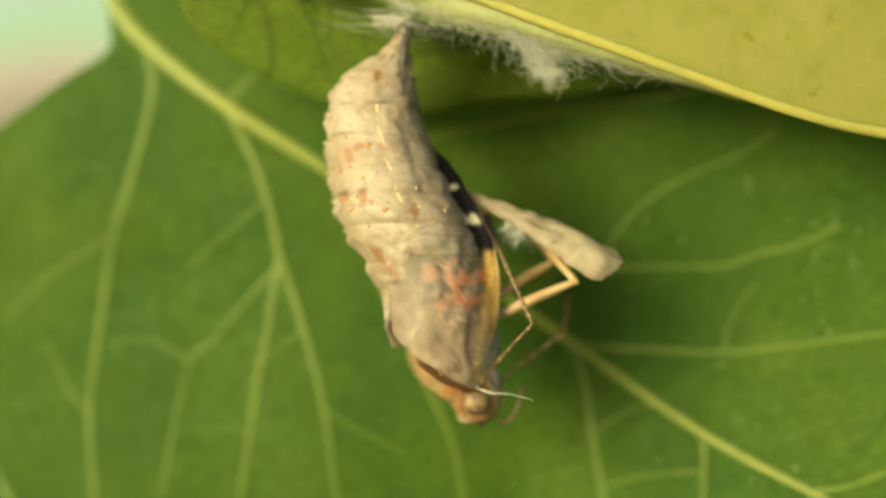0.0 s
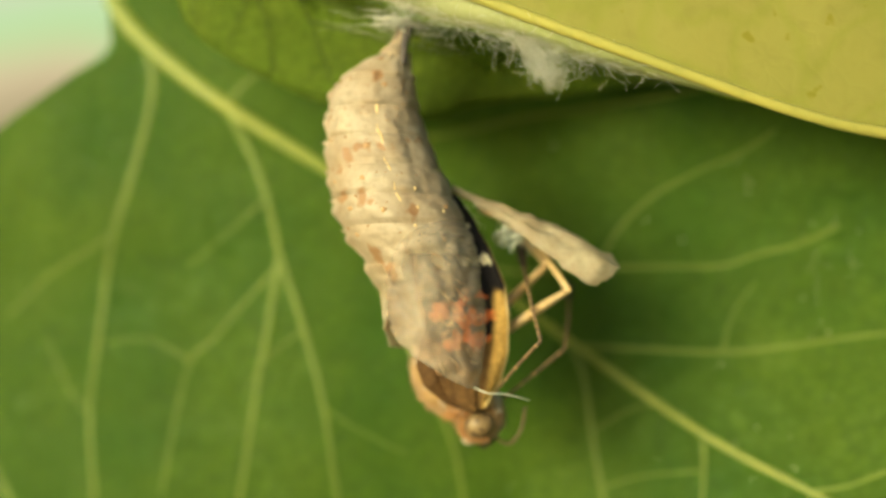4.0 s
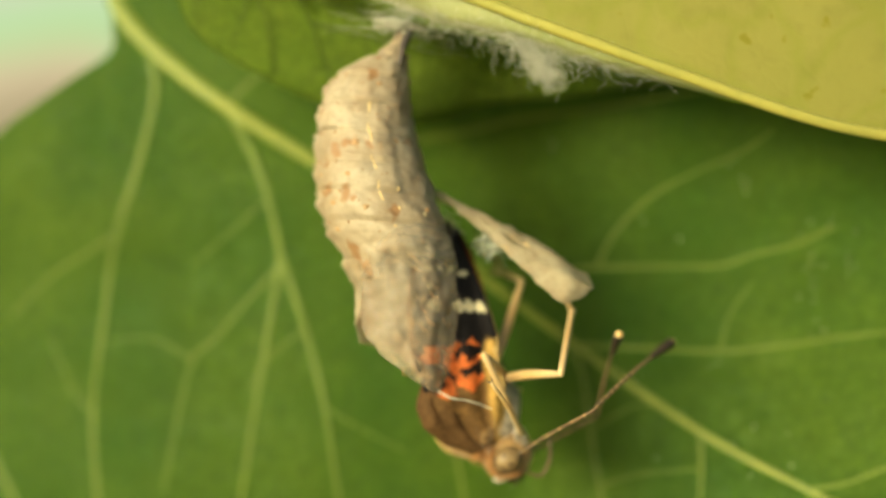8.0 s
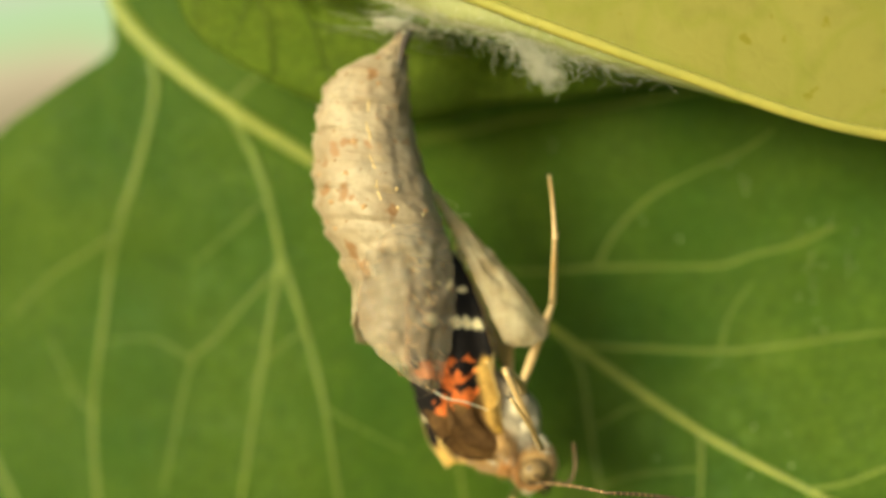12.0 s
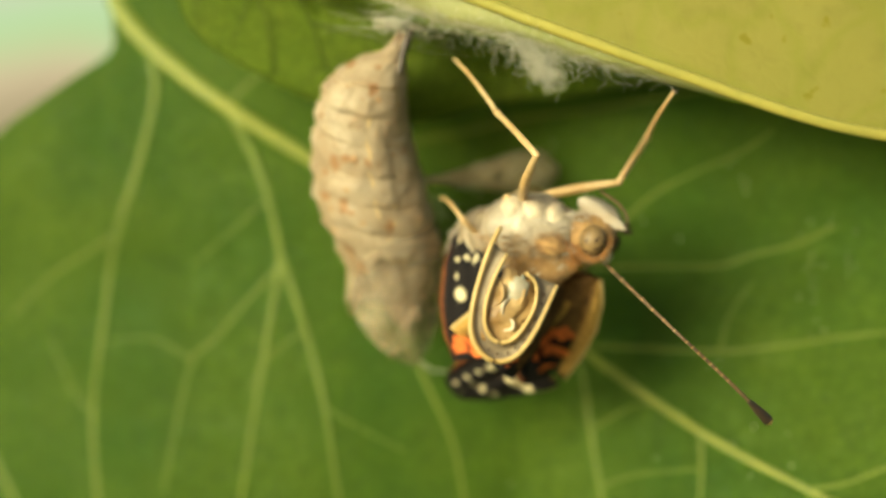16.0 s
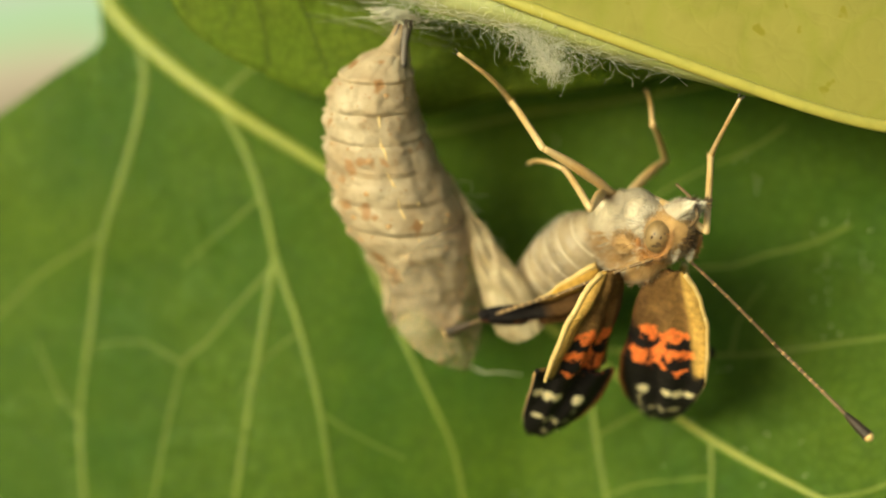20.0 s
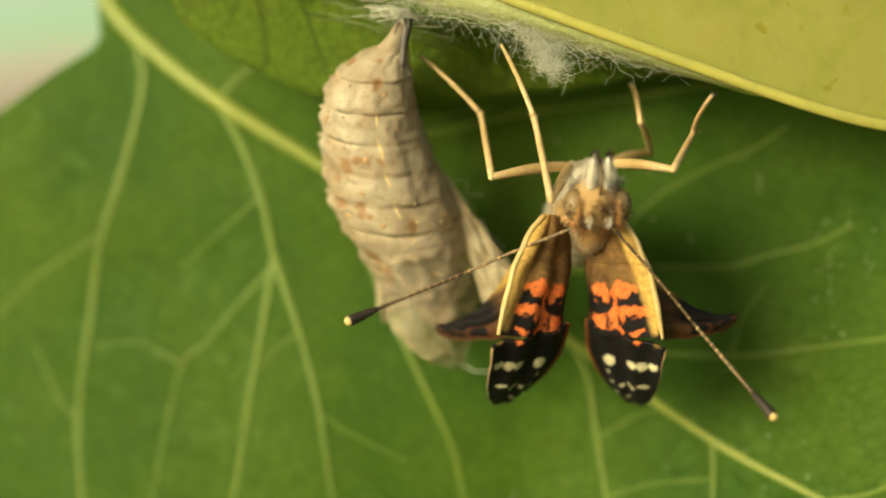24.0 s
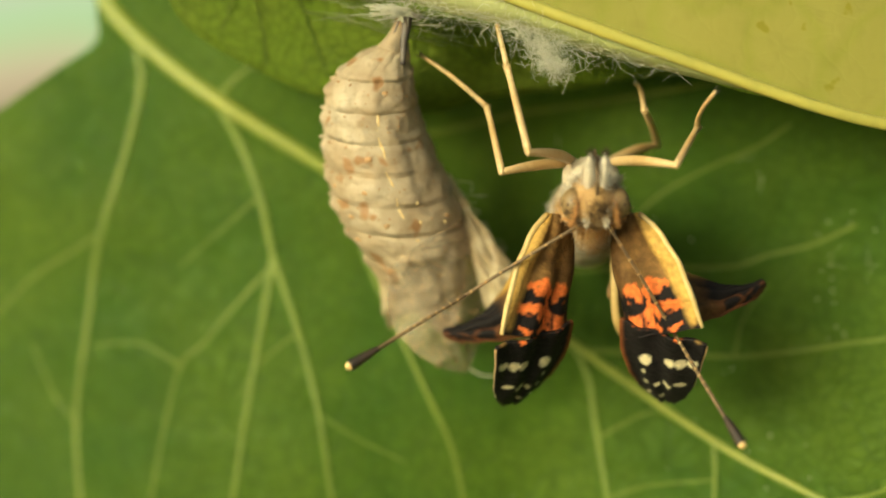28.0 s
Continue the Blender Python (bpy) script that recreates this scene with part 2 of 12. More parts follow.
# ---- distance: a hazy bank of garden far behind, and the ground ----
def backdrop_sheet():
    m = bpy.data.materials.new("glowing_distance")
    m.use_nodes = True
    nodes, links = m.node_tree.nodes, m.node_tree.links
    for n in list(nodes):
        if n.type != "OUTPUT_MATERIAL":
            nodes.remove(n)
    co = nodes.new("ShaderNodeTexCoord").outputs["Object"]
    sep = nodes.new("ShaderNodeSeparateXYZ")
    warp = nodes.new("ShaderNodeTexNoise")
    warp.inputs["Scale"].default_value = 9
    links.new(co, warp.inputs["Vector"])
    links.new(co, sep.inputs[0])
    add = nodes.new("ShaderNodeMath")
    add.operation = "MULTIPLY_ADD"
    add.inputs[1].default_value = 0.05
    links.new(warp.outputs["Fac"], add.inputs[0])
    links.new(sep.outputs["Z"], add.inputs[2])
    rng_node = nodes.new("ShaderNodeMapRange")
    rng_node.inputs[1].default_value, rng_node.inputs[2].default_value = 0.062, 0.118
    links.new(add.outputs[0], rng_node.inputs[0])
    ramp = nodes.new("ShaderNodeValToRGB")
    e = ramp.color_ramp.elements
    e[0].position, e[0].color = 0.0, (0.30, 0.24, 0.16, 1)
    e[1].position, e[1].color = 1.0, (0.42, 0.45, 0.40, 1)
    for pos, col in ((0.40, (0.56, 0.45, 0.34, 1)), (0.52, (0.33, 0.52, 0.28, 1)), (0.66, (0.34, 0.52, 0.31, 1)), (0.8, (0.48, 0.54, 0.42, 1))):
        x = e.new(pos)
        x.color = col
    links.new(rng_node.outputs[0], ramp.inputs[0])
    # the sheet lights itself: brightness of the distance is put in as emission
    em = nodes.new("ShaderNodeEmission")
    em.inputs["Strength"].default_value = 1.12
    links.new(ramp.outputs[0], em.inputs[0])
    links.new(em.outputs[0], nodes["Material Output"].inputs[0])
    s = 900
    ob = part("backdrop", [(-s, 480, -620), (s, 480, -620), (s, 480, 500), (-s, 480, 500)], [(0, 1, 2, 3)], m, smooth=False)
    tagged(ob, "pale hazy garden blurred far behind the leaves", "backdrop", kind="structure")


SOIL = material("garden_soil", (0.10, 0.12, 0.05), (0.14, 0.11, 0.06), scale=8, rough=0.9, bump=0.6, bump_scale=60)
tagged(part("ground", [(-60000, -60000, -620), (60000, -60000, -620), (60000, 60000, -620), (-60000, 60000, -620)], [(0, 1, 2, 3)], SOIL, smooth=False),
       "brownish green garden ground far below the leaves", "ground", kind="structure")
backdrop_sheet()


# ---- the broad leaf behind ----
def leaf_y(x, z):
    """How far back the broad leaf lies, in mm."""
    n = noise.noise(Vector((x * 0.05, z * 0.05, 3.0))) * 1.6 + noise.noise(Vector((x * 0.13, z * 0.13, 8.0))) * 0.5
    curl = max(0.0, x - 5.0)
    return 12.2 - 0.06 * x + (0.005 * x * x if x < 0 else 0.0) + 0.05 * z - 0.004 * curl * curl - 0.012 * curl * max(0.0, -z - 2) + n


def on_leaf(px, py, lift=0.0):
    y = 14.0
    for _ in range(4):
        s = spot(px, py, y)
        y = leaf_y(s.x, s.z)
    return spot(px, py, y - lift)


def broad_leaf():
    leaf = thing("broad_leaf", "broad glossy green leaf with pale branching veins", "leaf")
    outline = smooth_path([(196, -60, 0), (199, 40, 0), (196, 92, 0), (130, 136, 0), (60, 186, 0), (0, 232, 0), (-150, 370, 0), (-260, 560, 0), (-280, 800, 0), (-200, 1050, 0),
                           (0, 1250, 0), (400, 1400, 0), (900, 1450, 0), (1400, 1400, 0), (1900, 1330, 0), (2060, 900, 0), (1950, 400, 0), (1700, 0, 0), (1200, -250, 0),
                           (700, -260, 0), (330, -170, 0), (225, -100, 0)], 10)
    nr, c = 90, Vector((760, 480, 0))
    verts = []
    for i in range(nr):
        u = (i + 0.3) / (nr - 0.7)
        for p in outline:
            q = c + (p - c) * u
            verts.append(on_leaf(q.x, q.y))
    na = len(outline)
    blade = part("blade", verts, grid_faces(nr, na, True) + [tuple(range(na - 1, -1, -1))], BLADE, leaf)
    mod = blade.modifiers.new("thickness", "SOLIDIFY")
    mod.thickness, mod.offset = 0.00035, 1.0

    def vein(points, w0, w1, rise=0.12):
        path = [on_leaf(p.x, p.y, rise * 0.3) for p in smooth_path([(x, y, 0) for x, y in points], 10)]
        v, f = tube(path, lambda u: (w1 + (w0 - w1) * (1 - u) ** 1.7) * (1.25 if w0 > 14 else 0.72) / 30, 10, 0.4)
        if w0 > 14:
            part("midrib", v, f, MIDRIB, leaf, "thick yellow midrib")
        else:
            part("vein", v, f, VEIN, leaf)

    vein([(196, -55), (212, 15), (270, 85), (400, 188), (590, 308), (790, 445), (1000, 598), (1240, 765), (1430, 868), (1700, 1010), (1900, 1250)], 18, 3.5)
    for points, w0, w1 in (
            ([(262, 80), (275, 160), (245, 290), (205, 420), (185, 560), (165, 720), (172, 870), (190, 1050)], 11, 6),
            ([(400, 188), (440, 260), (475, 350), (500, 460), (540, 580), (575, 720), (600, 880), (640, 1060)], 11, 6),
            ([(497, 455), (480, 560), (455, 700), (430, 860), (400, 1040)], 9, 5),
            ([(590, 308), (640, 420), (700, 560), (760, 690), (800, 780), (825, 900), (850, 1060)], 9, 5),
            ([(1000, 598), (1030, 660), (1045, 760), (1065, 880), (1090, 1000)], 8, 5),
            ([(1240, 765), (1242, 830), (1235, 920)], 6, 4),
            ([(700, 255), (800, 238), (920, 212), (1040, 195), (1180, 172), (1300, 150)], 9, 5),
            ([(790, 445), (900, 480), (1060, 474), (1170, 472), (1275, 470), (1330, 452), (1410, 432), (1480, 400)], 7, 4),
            ([(1055, 474), (1090, 410), (1150, 350), (1230, 305), (1310, 270), (1370, 230)], 5, 3),
            ([(1030, 612), (1130, 616), (1270, 622), (1370, 614), (1480, 598), (1600, 585)], 7, 4),
            ([(1275, 620), (1290, 560), (1330, 500)], 4, 2),
            ([(1430, 868), (1500, 855), (1570, 828), (1650, 800)], 6, 4),
            ([(205, 415), (150, 450), (90, 490), (20, 560)], 5, 3),
            ([(172, 740), (130, 690), (90, 600)], 4, 2),
            ([(-60, 700), (0, 830), (25, 882), (60, 960)], 9, 7),
            ([(500, 465), (440, 530), (380, 600), (340, 640), (310, 760), (290, 870)], 5, 3),
            ([(345, 640), (270, 600), (190, 605)], 4, 2),
            ([(475, 350), (420, 400), (340, 470)], 4, 2),
            ([(540, 580), (470, 640), (440, 690)], 3, 2),
            ([(400, 188), (450, 140), (500, 120)], 7, 4),
            ([(575, 720), (640, 760), (720, 800)], 3, 2),
            ([(1065, 860), (1130, 840), (1240, 830)], 3, 2),
            ([(1045, 760), (1120, 720), (1170, 715)], 3, 2)):
        vein(points, w0, w1)
    # pale flecks and scratches
    r = random.Random(3)
    flecks = []
    for cx, cy, n, sx, sy in ((1440, 480, 16, 30, 70), (1500, 455, 8, 10, 40), (1318, 330, 6, 6, 22), (985, 262, 5, 14, 8), (1140, 390, 2, 12, 3), (1290, 285, 4, 30, 10),
                              (1203, 424, 2, 5, 5), (905, 860, 3, 10, 8), (1445, 585, 3, 10, 12), (1180, 690, 5, 120, 90), (1330, 760, 6, 140, 70)):
        for _ in range(n):
            x, y = cx + r.gauss(0, sx) * 0.6, cy + r.gauss(0, sy) * 0.6
            flecks.append(blob(on_leaf(x, y, 0.02), (r.uniform(.02, .07), .03, r.uniform(.02, .09)), 5, 6))
    v, f = joined(flecks)
    tagged(part("fleck", v, f, SILK, leaf, "scattered pale flecks"), kind="stuff")


broad_leaf()


# ---- the leaf above ----
def upper_leaf():
    leaf = thing("upper_leaf", "yellow-green leaf overhead with a yellow rib and rolled edge", "leaf")
    # front sheet over the yellow rib
    rib = smooth_path([spot(500, -130, -3), spot(700, -58, -3), spot(850, 2, -3), spot(1000, 58, -3.4), spot(1200, 130, -3.6), spot(1400, 200, -3.4), spot(1535, 234, -3), spot(1640, 242, -2.5), spot(1800, 215, -2)], 8)
    n, k = len(rib), 26
    verts = []
    for i, p in enumerate(rib):
        for j in range(k):
            u = j / (k - 1) * 34
            verts.append(p + Vector((0.25 * u, 0.10 * u + 0.010 * u * u + 0.25 * noise.noise(Vector((p.x * .2, u * .2, 1))), u)))
    blade = part("blade", verts, grid_faces(n, k), SUNLIT, leaf)
    v, f = tube(rib, lambda u: 0.34, 10, 0.8)
    part("rib", v, f, RIB, leaf, "yellow rib along the fold")
    # rolled strip under the rib, then the underside going back
    lip = smooth_path([spot(400, -110, -1.5), spot(560, -45, -1.5), spot(690, 12, -1.5), spot(760, 40, -1.6), spot(900, 72, -1.8), spot(1000, 100, -2), spot(1120, 132, -2.2), spot(1250, 165, -2.6), spot(1400, 203, -2.9), spot(1540, 236, -2.8), spot(1660, 244, -2.4)], 8)
    m = 10
    strip = []
    for i in range(n):
        a, b = rib[i], lip[min(len(lip) - 1, round(i * (len(lip) - 1) / (n - 1)))]
        for j in range(m):
            u = j / (m - 1)
            q = a.lerp(b, u)
            strip.append(q + Vector((0, 0.35 - 0.6 * math.sin(u * math.pi) + 0.1 * noise.noise(q * 0.8), 0)))
    part("rolled_edge", strip, grid_faces(n, m), ROLLED, leaf, "pale grey-green rolled edge")
    back = smooth_path([spot(318, -190, 9), spot(322, -60, 9), spot(332, 22, 9), spot(362, 72, 9), spot(425, 118, 9), spot(500, 158, 9), spot(590, 192, 9), spot(690, 212, 9), spot(775, 213, 9.5), spot(850, 196, 10), spot(1000, 178, 10.5), spot(1130, 160, 10), spot(1300, 150, 8), spot(1560, 200, 4)], 8)
    front = smooth_path([spot(330, -190, -1), spot(450, -110, -1), spot(600, -30, -1.2), spot(690, 12, -1.4), spot(760, 40, -1.5), spot(900, 72, -1.7), spot(1000, 100, -1.9), spot(1120, 132, -2.1), spot(1250, 165, -2.5), spot(1400, 203, -2.8), spot(1540, 236, -2.7)], 8)
    n2, m2 = len(back), 30
    under = []
    for i in range(n2):
        a = front[min(len(front) - 1, round(i * (len(front) - 1) / (n2 - 1)))]
        for j in range(m2):
            u = j / (m2 - 1)
            q = a.lerp(back[i], u)
            q += Vector((0, -2.6 * u * u, 3.0 * math.sin(u ** 1.4 * math.pi) + 0.3 * noise.noise(q * 0.25)))
            under.append(q)
    for points in (((1.5, 3), (5, 9), (9, 13), (14, 15), (20, 14)), ((5, 9), (6, 15), (6.5, 22), (6, 28)), ((9, 13), (12, 20), (14, 27)), ((3, 6), (2.5, 14), (2, 24)), ((14, 15), (18, 21), (22, 27)),
                   ((6, 15), (9, 19), (12, 20)), ((2.5, 14), (4.5, 18), (6.3, 20)), ((6.2, 19), (8.5, 25), (9.5, 28)), ((20, 14), (26, 18), (32, 24)), ((18, 21), (24, 20), (28, 20)), ((12, 20), (16, 24), (18, 28)), ((26, 18), (34, 16), (44, 17))):
        pts = []
        for a, b in points:
            q = under[round(a / 46 * (n2 - 1) * .95) * m2 + round(b)]
            pts.append(q + Vector((rng.uniform(-.1, .1), -.05, -.1)))
        v, f = tube(smooth_path(pts, 6), lambda u: .055 - .03 * u, 6)
        part("vein", v, f, DARK_VEIN, leaf, "dark vein of the underside")
    ob = part("underside", under, grid_faces(n2, m2), UNDERSIDE, leaf, "shaded green underside with a net of fine veins")
    ob.modifiers.new("thickness", "SOLIDIFY").thickness = 0.0003
    return rib, lip


RIB_LINE, LIP = upper_leaf()


def silk_pad():
    silk = thing("silk_pad", "tangled white silk threads on the leaf edge", "silk")
    r = random.Random(11)

    def strand(points, w):
        return tube(smooth_path(points, 4), w, 4)

    lip_path = smooth_path([spot(690, 10, -2), spot(760, 42, -2.2), spot(900, 75, -2.6), spot(1000, 105, -2.8), spot(1120, 135, -3), spot(1260, 165, -3.2)], 12)
    pieces = []
    for _ in range(400):
        i = min(len(lip_path) - 2, int(abs(r.gauss(0.35, 0.28)) * len(lip_path)) % (len(lip_path) - 1))
        p = lip_path[i] + Vector((0, r.uniform(-.2, .3), r.uniform(-.15, .8) * (1 - i / len(lip_path) * .6)))
        pts, way = [p], (lip_path[i + 1] - lip_path[i]).normalized() * r.choice((-1, 1))
        for _ in range(r.randint(3, 6)):
            way = (way + Vector((r.gauss(0, .5), r.gauss(0, .25), r.gauss(0, .5)))).normalized()
            pts.append(pts[-1] + way * r.uniform(.2, .5))
        pieces.append(strand(pts, r.uniform(.004, .009)))
    v, f = joined(pieces)
    tagged(part("strand", v, f, SILK, silk), kind="stuff")
    pieces = []
    for _ in range(400):
        u = r.random() ** 0.8
        c = spot(905 + 80 * u, 62 + 85 * u, -2.2) + Vector((r.gauss(0, .33 - .15 * u), r.gauss(0, .3), r.gauss(0, .2)))
        pts = [c]
        for _ in range(4):
            pts.append(pts[-1] + Vector((r.gauss(0, .28), r.gauss(0, .22), r.gauss(0, .28))))
        pieces.append(strand(pts, r.uniform(.004, .010)))
    v, f = joined(pieces)
    tagged(part("tuft", v, f, SILK, silk, "frayed hanging tuft of silk"), kind="stuff")
    pieces = []
    for _ in range(150):
        c = spot(725 + r.gauss(0, 22), 38 + r.gauss(0, 7), -0.2 + r.gauss(0, .3))
        pts = [c, c + Vector((r.gauss(0, .5), r.gauss(0, .2), r.gauss(0, .12))), c + Vector((r.gauss(0, .9), r.gauss(0, .3), r.gauss(0, .2)))]
        pieces.append(strand(pts, r.uniform(.015, .04)))
    v, f = joined(pieces)
    pad_v, pad_f = blob(spot(738, 36, .1), (1.5, .5, .22), 16, 16, .25, 3.0)
    part("pad", pad_v, pad_f, SILK, silk, "smooth white silk pad")
    tagged(part("anchor", v, f, SILK, silk, "dense white silk button holding the stalk"), kind="stuff")
    pieces = []
    for _ in range(36):
        a = spot(r.uniform(560, 700), r.uniform(10, 60), 1.0)
        b = spot(r.uniform(690, 850), r.uniform(40, 110), 2.0)
        pieces.append(strand([a, a.lerp(b, .5) + Vector((0, 0, r.gauss(0, .3))), b], .005))
    v, f = joined(pieces)
    tagged(part("guy_thread", v, f, SILK, silk), kind="stuff")


silk_pad()


# ---- the chrysalis ----
def ref(px, py, y=0.0):
    """A place in the case's own space, in mm, from its upright profile."""
    return Vector(((px - 716) / 30.35, y, (52 - py) / 30.35))


#          level, left, right edge of the round case
PROFILE = [(96, 688, 722), (118, 640, 726), (145, 606, 732), (190, 588, 740), (235, 585, 749), (290, 586, 771), (340, 592, 797), (390, 604, 821),
           (440, 630, 842), (480, 655, 853), (520, 676, 860), (560, 684, 862), (600, 690, 862), (650, 700, 858), (692, 712, 846)]
MOVING["case"] = case = thing("chrysalis", "dry beige chrysalis splitting open, hanging from silk", "chrysalis")


def ring_point(level, angle, grow=0.0):
    left, right = lerp_table(PROFILE, level)
    c, a = (left + right) / 2, (right - left) / 2
    seg = ((level - 150) / 52.0) % 1.0
    ridge = (0.115 + 0.12 * noise.noise(Vector((math.cos(angle) * 2, math.sin(angle) * 2, level * .02)))) * (0.9 * seg - 0.8 * math.exp(-((seg - 0.97) / 0.07) ** 2) - 0.6 * math.exp(-(seg / 0.08) ** 2)) if 140 < level < 430 else 0.0
    lump = 0.24 * math.exp(-((math.degrees(angle) % 360 - 186) / 24) ** 2) * math.exp(-((seg - 0.45) / 0.2) ** 2) if 140 < level < 470 else 0.0
    crumple = lump + (0.15 if level < 430 else 0.24) * noise.noise(Vector((math.cos(angle) * 1.6, math.sin(angle) * 1.6, level * 0.018)) * 1.4) + (0.10 if level < 430 else 0.15) * noise.noise(Vector((math.cos(angle) * 5, math.sin(angle) * 5, level * 0.06))) + 0.045 * noise.noise(Vector((math.cos(angle) * 12, math.sin(angle) * 12, level * 0.16)))
    if level > 420:
        fold = noise.noise(Vector((math.cos(angle) * 1.9 + 4, math.sin(angle) * 1.9, level * 0.017)))
        crumple += min(1.0, (level - 420) / 40) * (0.30 * abs(fold) - 0.10 - 0.16 * abs(noise.noise(Vector((math.cos(angle) * 3.4, math.sin(angle) * 3.4 + 7, level * 0.035)))))
    r = 1 + (ridge + crumple + grow) * 30 / max(a, 20)
    p = ref(c + a * r * math.cos(angle), level)
    p.y = a * 1.0 * r * math.sin(angle) / 30.35
    return p


def build_case():
    r0 = random.Random(31)
    # abdomen skin, closed all round
    levels, nv = [96 + (505 - 96) * i / 150 for i in range(151)], 132
    verts, faces = [], []
    for lv in levels:
        for j in range(nv):
            verts.append(ring_point(lv, 2 * math.pi * j / nv))
    for i in range(len(levels) - 1):
        for j in range(nv):
            deg = 360 * (j + 0.5) / nv
            lv = levels[i]
            opening = 12 + (lv - 330) * 0.55 if lv > 330 else -1
            if opening > 0 and (deg < opening + 10 * noise.noise(Vector((lv * .05, 0, 0))) or deg > 352):
                continue
            if lv > 462 + 8 * noise.noise(Vector((deg * .05, 4, 0))) + max(0, 262 - deg) * 1.3 and 246 < deg:
                continue
            k = (j + 1) % nv
            faces.append((i * nv + j, i * nv + k, (i + 1) * nv + k, (i + 1) * nv + j))
    ob = part("abdomen_skin", verts, faces, SHELL, case, "ringed beige abdomen skin with brown spots")
    ob.modifiers.new("thickness", "SOLIDIFY").thickness = 0.00007
    # wing cover, a curved plate over the near side, cut slantwise below
    nl, na = 60, 40
    verts = []
    for i in range(nl):
        lv = 400 + (692 - 400) * i / (nl - 1)
        left, right = lerp_table(PROFILE, lv)
        c, a = (left + right) / 2, (right - left) / 2
        edge = lerp_table([(400, 800), (408, 775), (420, 748), (435, 725), (455, 710), (475, 702), (500, 690), (520, 692), (560, 694), (600, 702), (640, 742), (670, 790), (692, 832)], lv)[0]
        edge += 5 * noise.noise(Vector((lv * .07, 2, 0)))
        lo = 2 * math.pi - math.acos(max(-1, min(1, (edge - c) / a)))
        hi = math.radians(356 + 3 * noise.noise(Vector((lv * .05, 9, 0))))
        lo = min(lo, hi - 0.05)
        for j in range(na):
            verts.append(ring_point(lv, lo + (hi - lo) * j / (na - 1), 0.07))
    ob = part("wing_cover", verts, grid_faces(nl, na), COVER, case, "greyish translucent wing cover")
    ob.modifiers.new("thickness", "SOLIDIFY").thickness = 0.00006
    # far side of the thorax skin, left standing behind the split
    nl, na = 50, 40
    verts = []
    for i in range(nl):
        u = i / (nl - 1)
        for j in range(na):
            lv = 440 + (240 - 135 * j / (na - 1)) * u + 4 * noise.noise(Vector((u * 9, 6, 2)))
            w = math.radians(38 + 22 * u * u + 8 * noise.noise(Vector((lv * .04, 3, 1))) + (150 - 34 * u * u) * j / (na - 1))
            verts.append(ring_point(lv, w, -0.02))
    ob = part("back_skin", verts, grid_faces(nl, na), SHELL, case, "pale far wall of the empty skin")
    ob.modifiers.new("thickness", "SOLIDIFY").thickness = 0.00006
    # back plate of the thorax, torn free, and a small flap beside it
    nl, na = 40, 26
    verts = []
    for i in range(nl):
        lv = 470 + 150 * i / (nl - 1)
        for j in range(na):
            w = math.radians(95 + 92 * j / (na - 1))
            verts.append(ring_point(lv, w, -0.05))
    ob = part("back_plate", verts, grid_faces(nl, na), THIN, case)
    ob.modifiers.new("thickness", "SOLIDIFY").thickness = 0.00006
    verts = []
    for i in range(24):
        lv = 478 + 112 * i / 23
        for j in range(14):
            w = math.radians(150 + (74 - 30 * (i / 23) ** 2) * j / 13)
            verts.append(ring_point(lv, w, 0.05 + 0.05 * noise.noise(Vector((lv * .06, w, 1)))))
    ob = part("torn_flap", verts, grid_faces(24, 14), THIN, case, "small torn flap of skin")
    ob.modifiers.new("thickness", "SOLIDIFY").thickness = 0.00006
    # stalk
    v, f = tube(smooth_path([ref(716, 46, 0), ref(712, 66, -.1), ref(704, 88, -.2), ref(694, 108, -.4)], 6), lambda u: 0.36 + 0.42 * u * u, 12)
    part("stalk", v, f, SHELL, case)
    v, f = tube(smooth_path([ref(724, 44, -.35), ref(722, 66, -.5), ref(718, 90, -.8), ref(716, 124, -1.25)], 6), lambda u: 0.34 * (1 - .55 * u), 8)
    part("stalk_ridge", v, f, STALK, case, "dark grey stalk ridge")
    v, f = tube(smooth_path([ref(712, 48, -.35), ref(705, 66, -.45), ref(697, 88, -.55)], 5), lambda u: 0.07, 6)
    part("stalk_ridge", v, f, STALK, case, "dark grey stalk ridge")
    # paired points and spots along the rings
    for k in range(6):
        lv = 152 + 52 * k
        for deg, size in ((182, 0.22), (206, 0.13), (234, 0.13)):
            p, q = ring_point(lv + 4, math.radians(deg)), ring_point(lv + 4, math.radians(deg), 0.35)
            out = (q - p).normalized()
            v, f = tube([p - out * .1, p + out * size * .6, p + out * size * 1.5], lambda u: size * (1 - .8 * u), 7)
            part("tubercle", v, f, SHELL if deg == 182 else SPOT, case)
        for deg in (262, 285, 300):
            if k < 6:
                p = ring_point(lv + 14 + (deg % 7), math.radians(deg), 0.06)
                v, f = blob(p, (.06, .05, .06), 6, 8)
                part("spot", v, f, SPOT, case)
    for k in range(6):
        for deg in (214, 252, 292, 325):
            lv, size = 152 + 52 * k + r0.uniform(12, 30), r0.uniform(.20, .36)
            v, f = blob(ring_point(lv, math.radians(deg + r0.uniform(-9, 9)), -.13), (size * .8, size * .8, size * .62), 10, 14, .35, k + deg)
            part("blotch", v, f, BLOTCH, case)
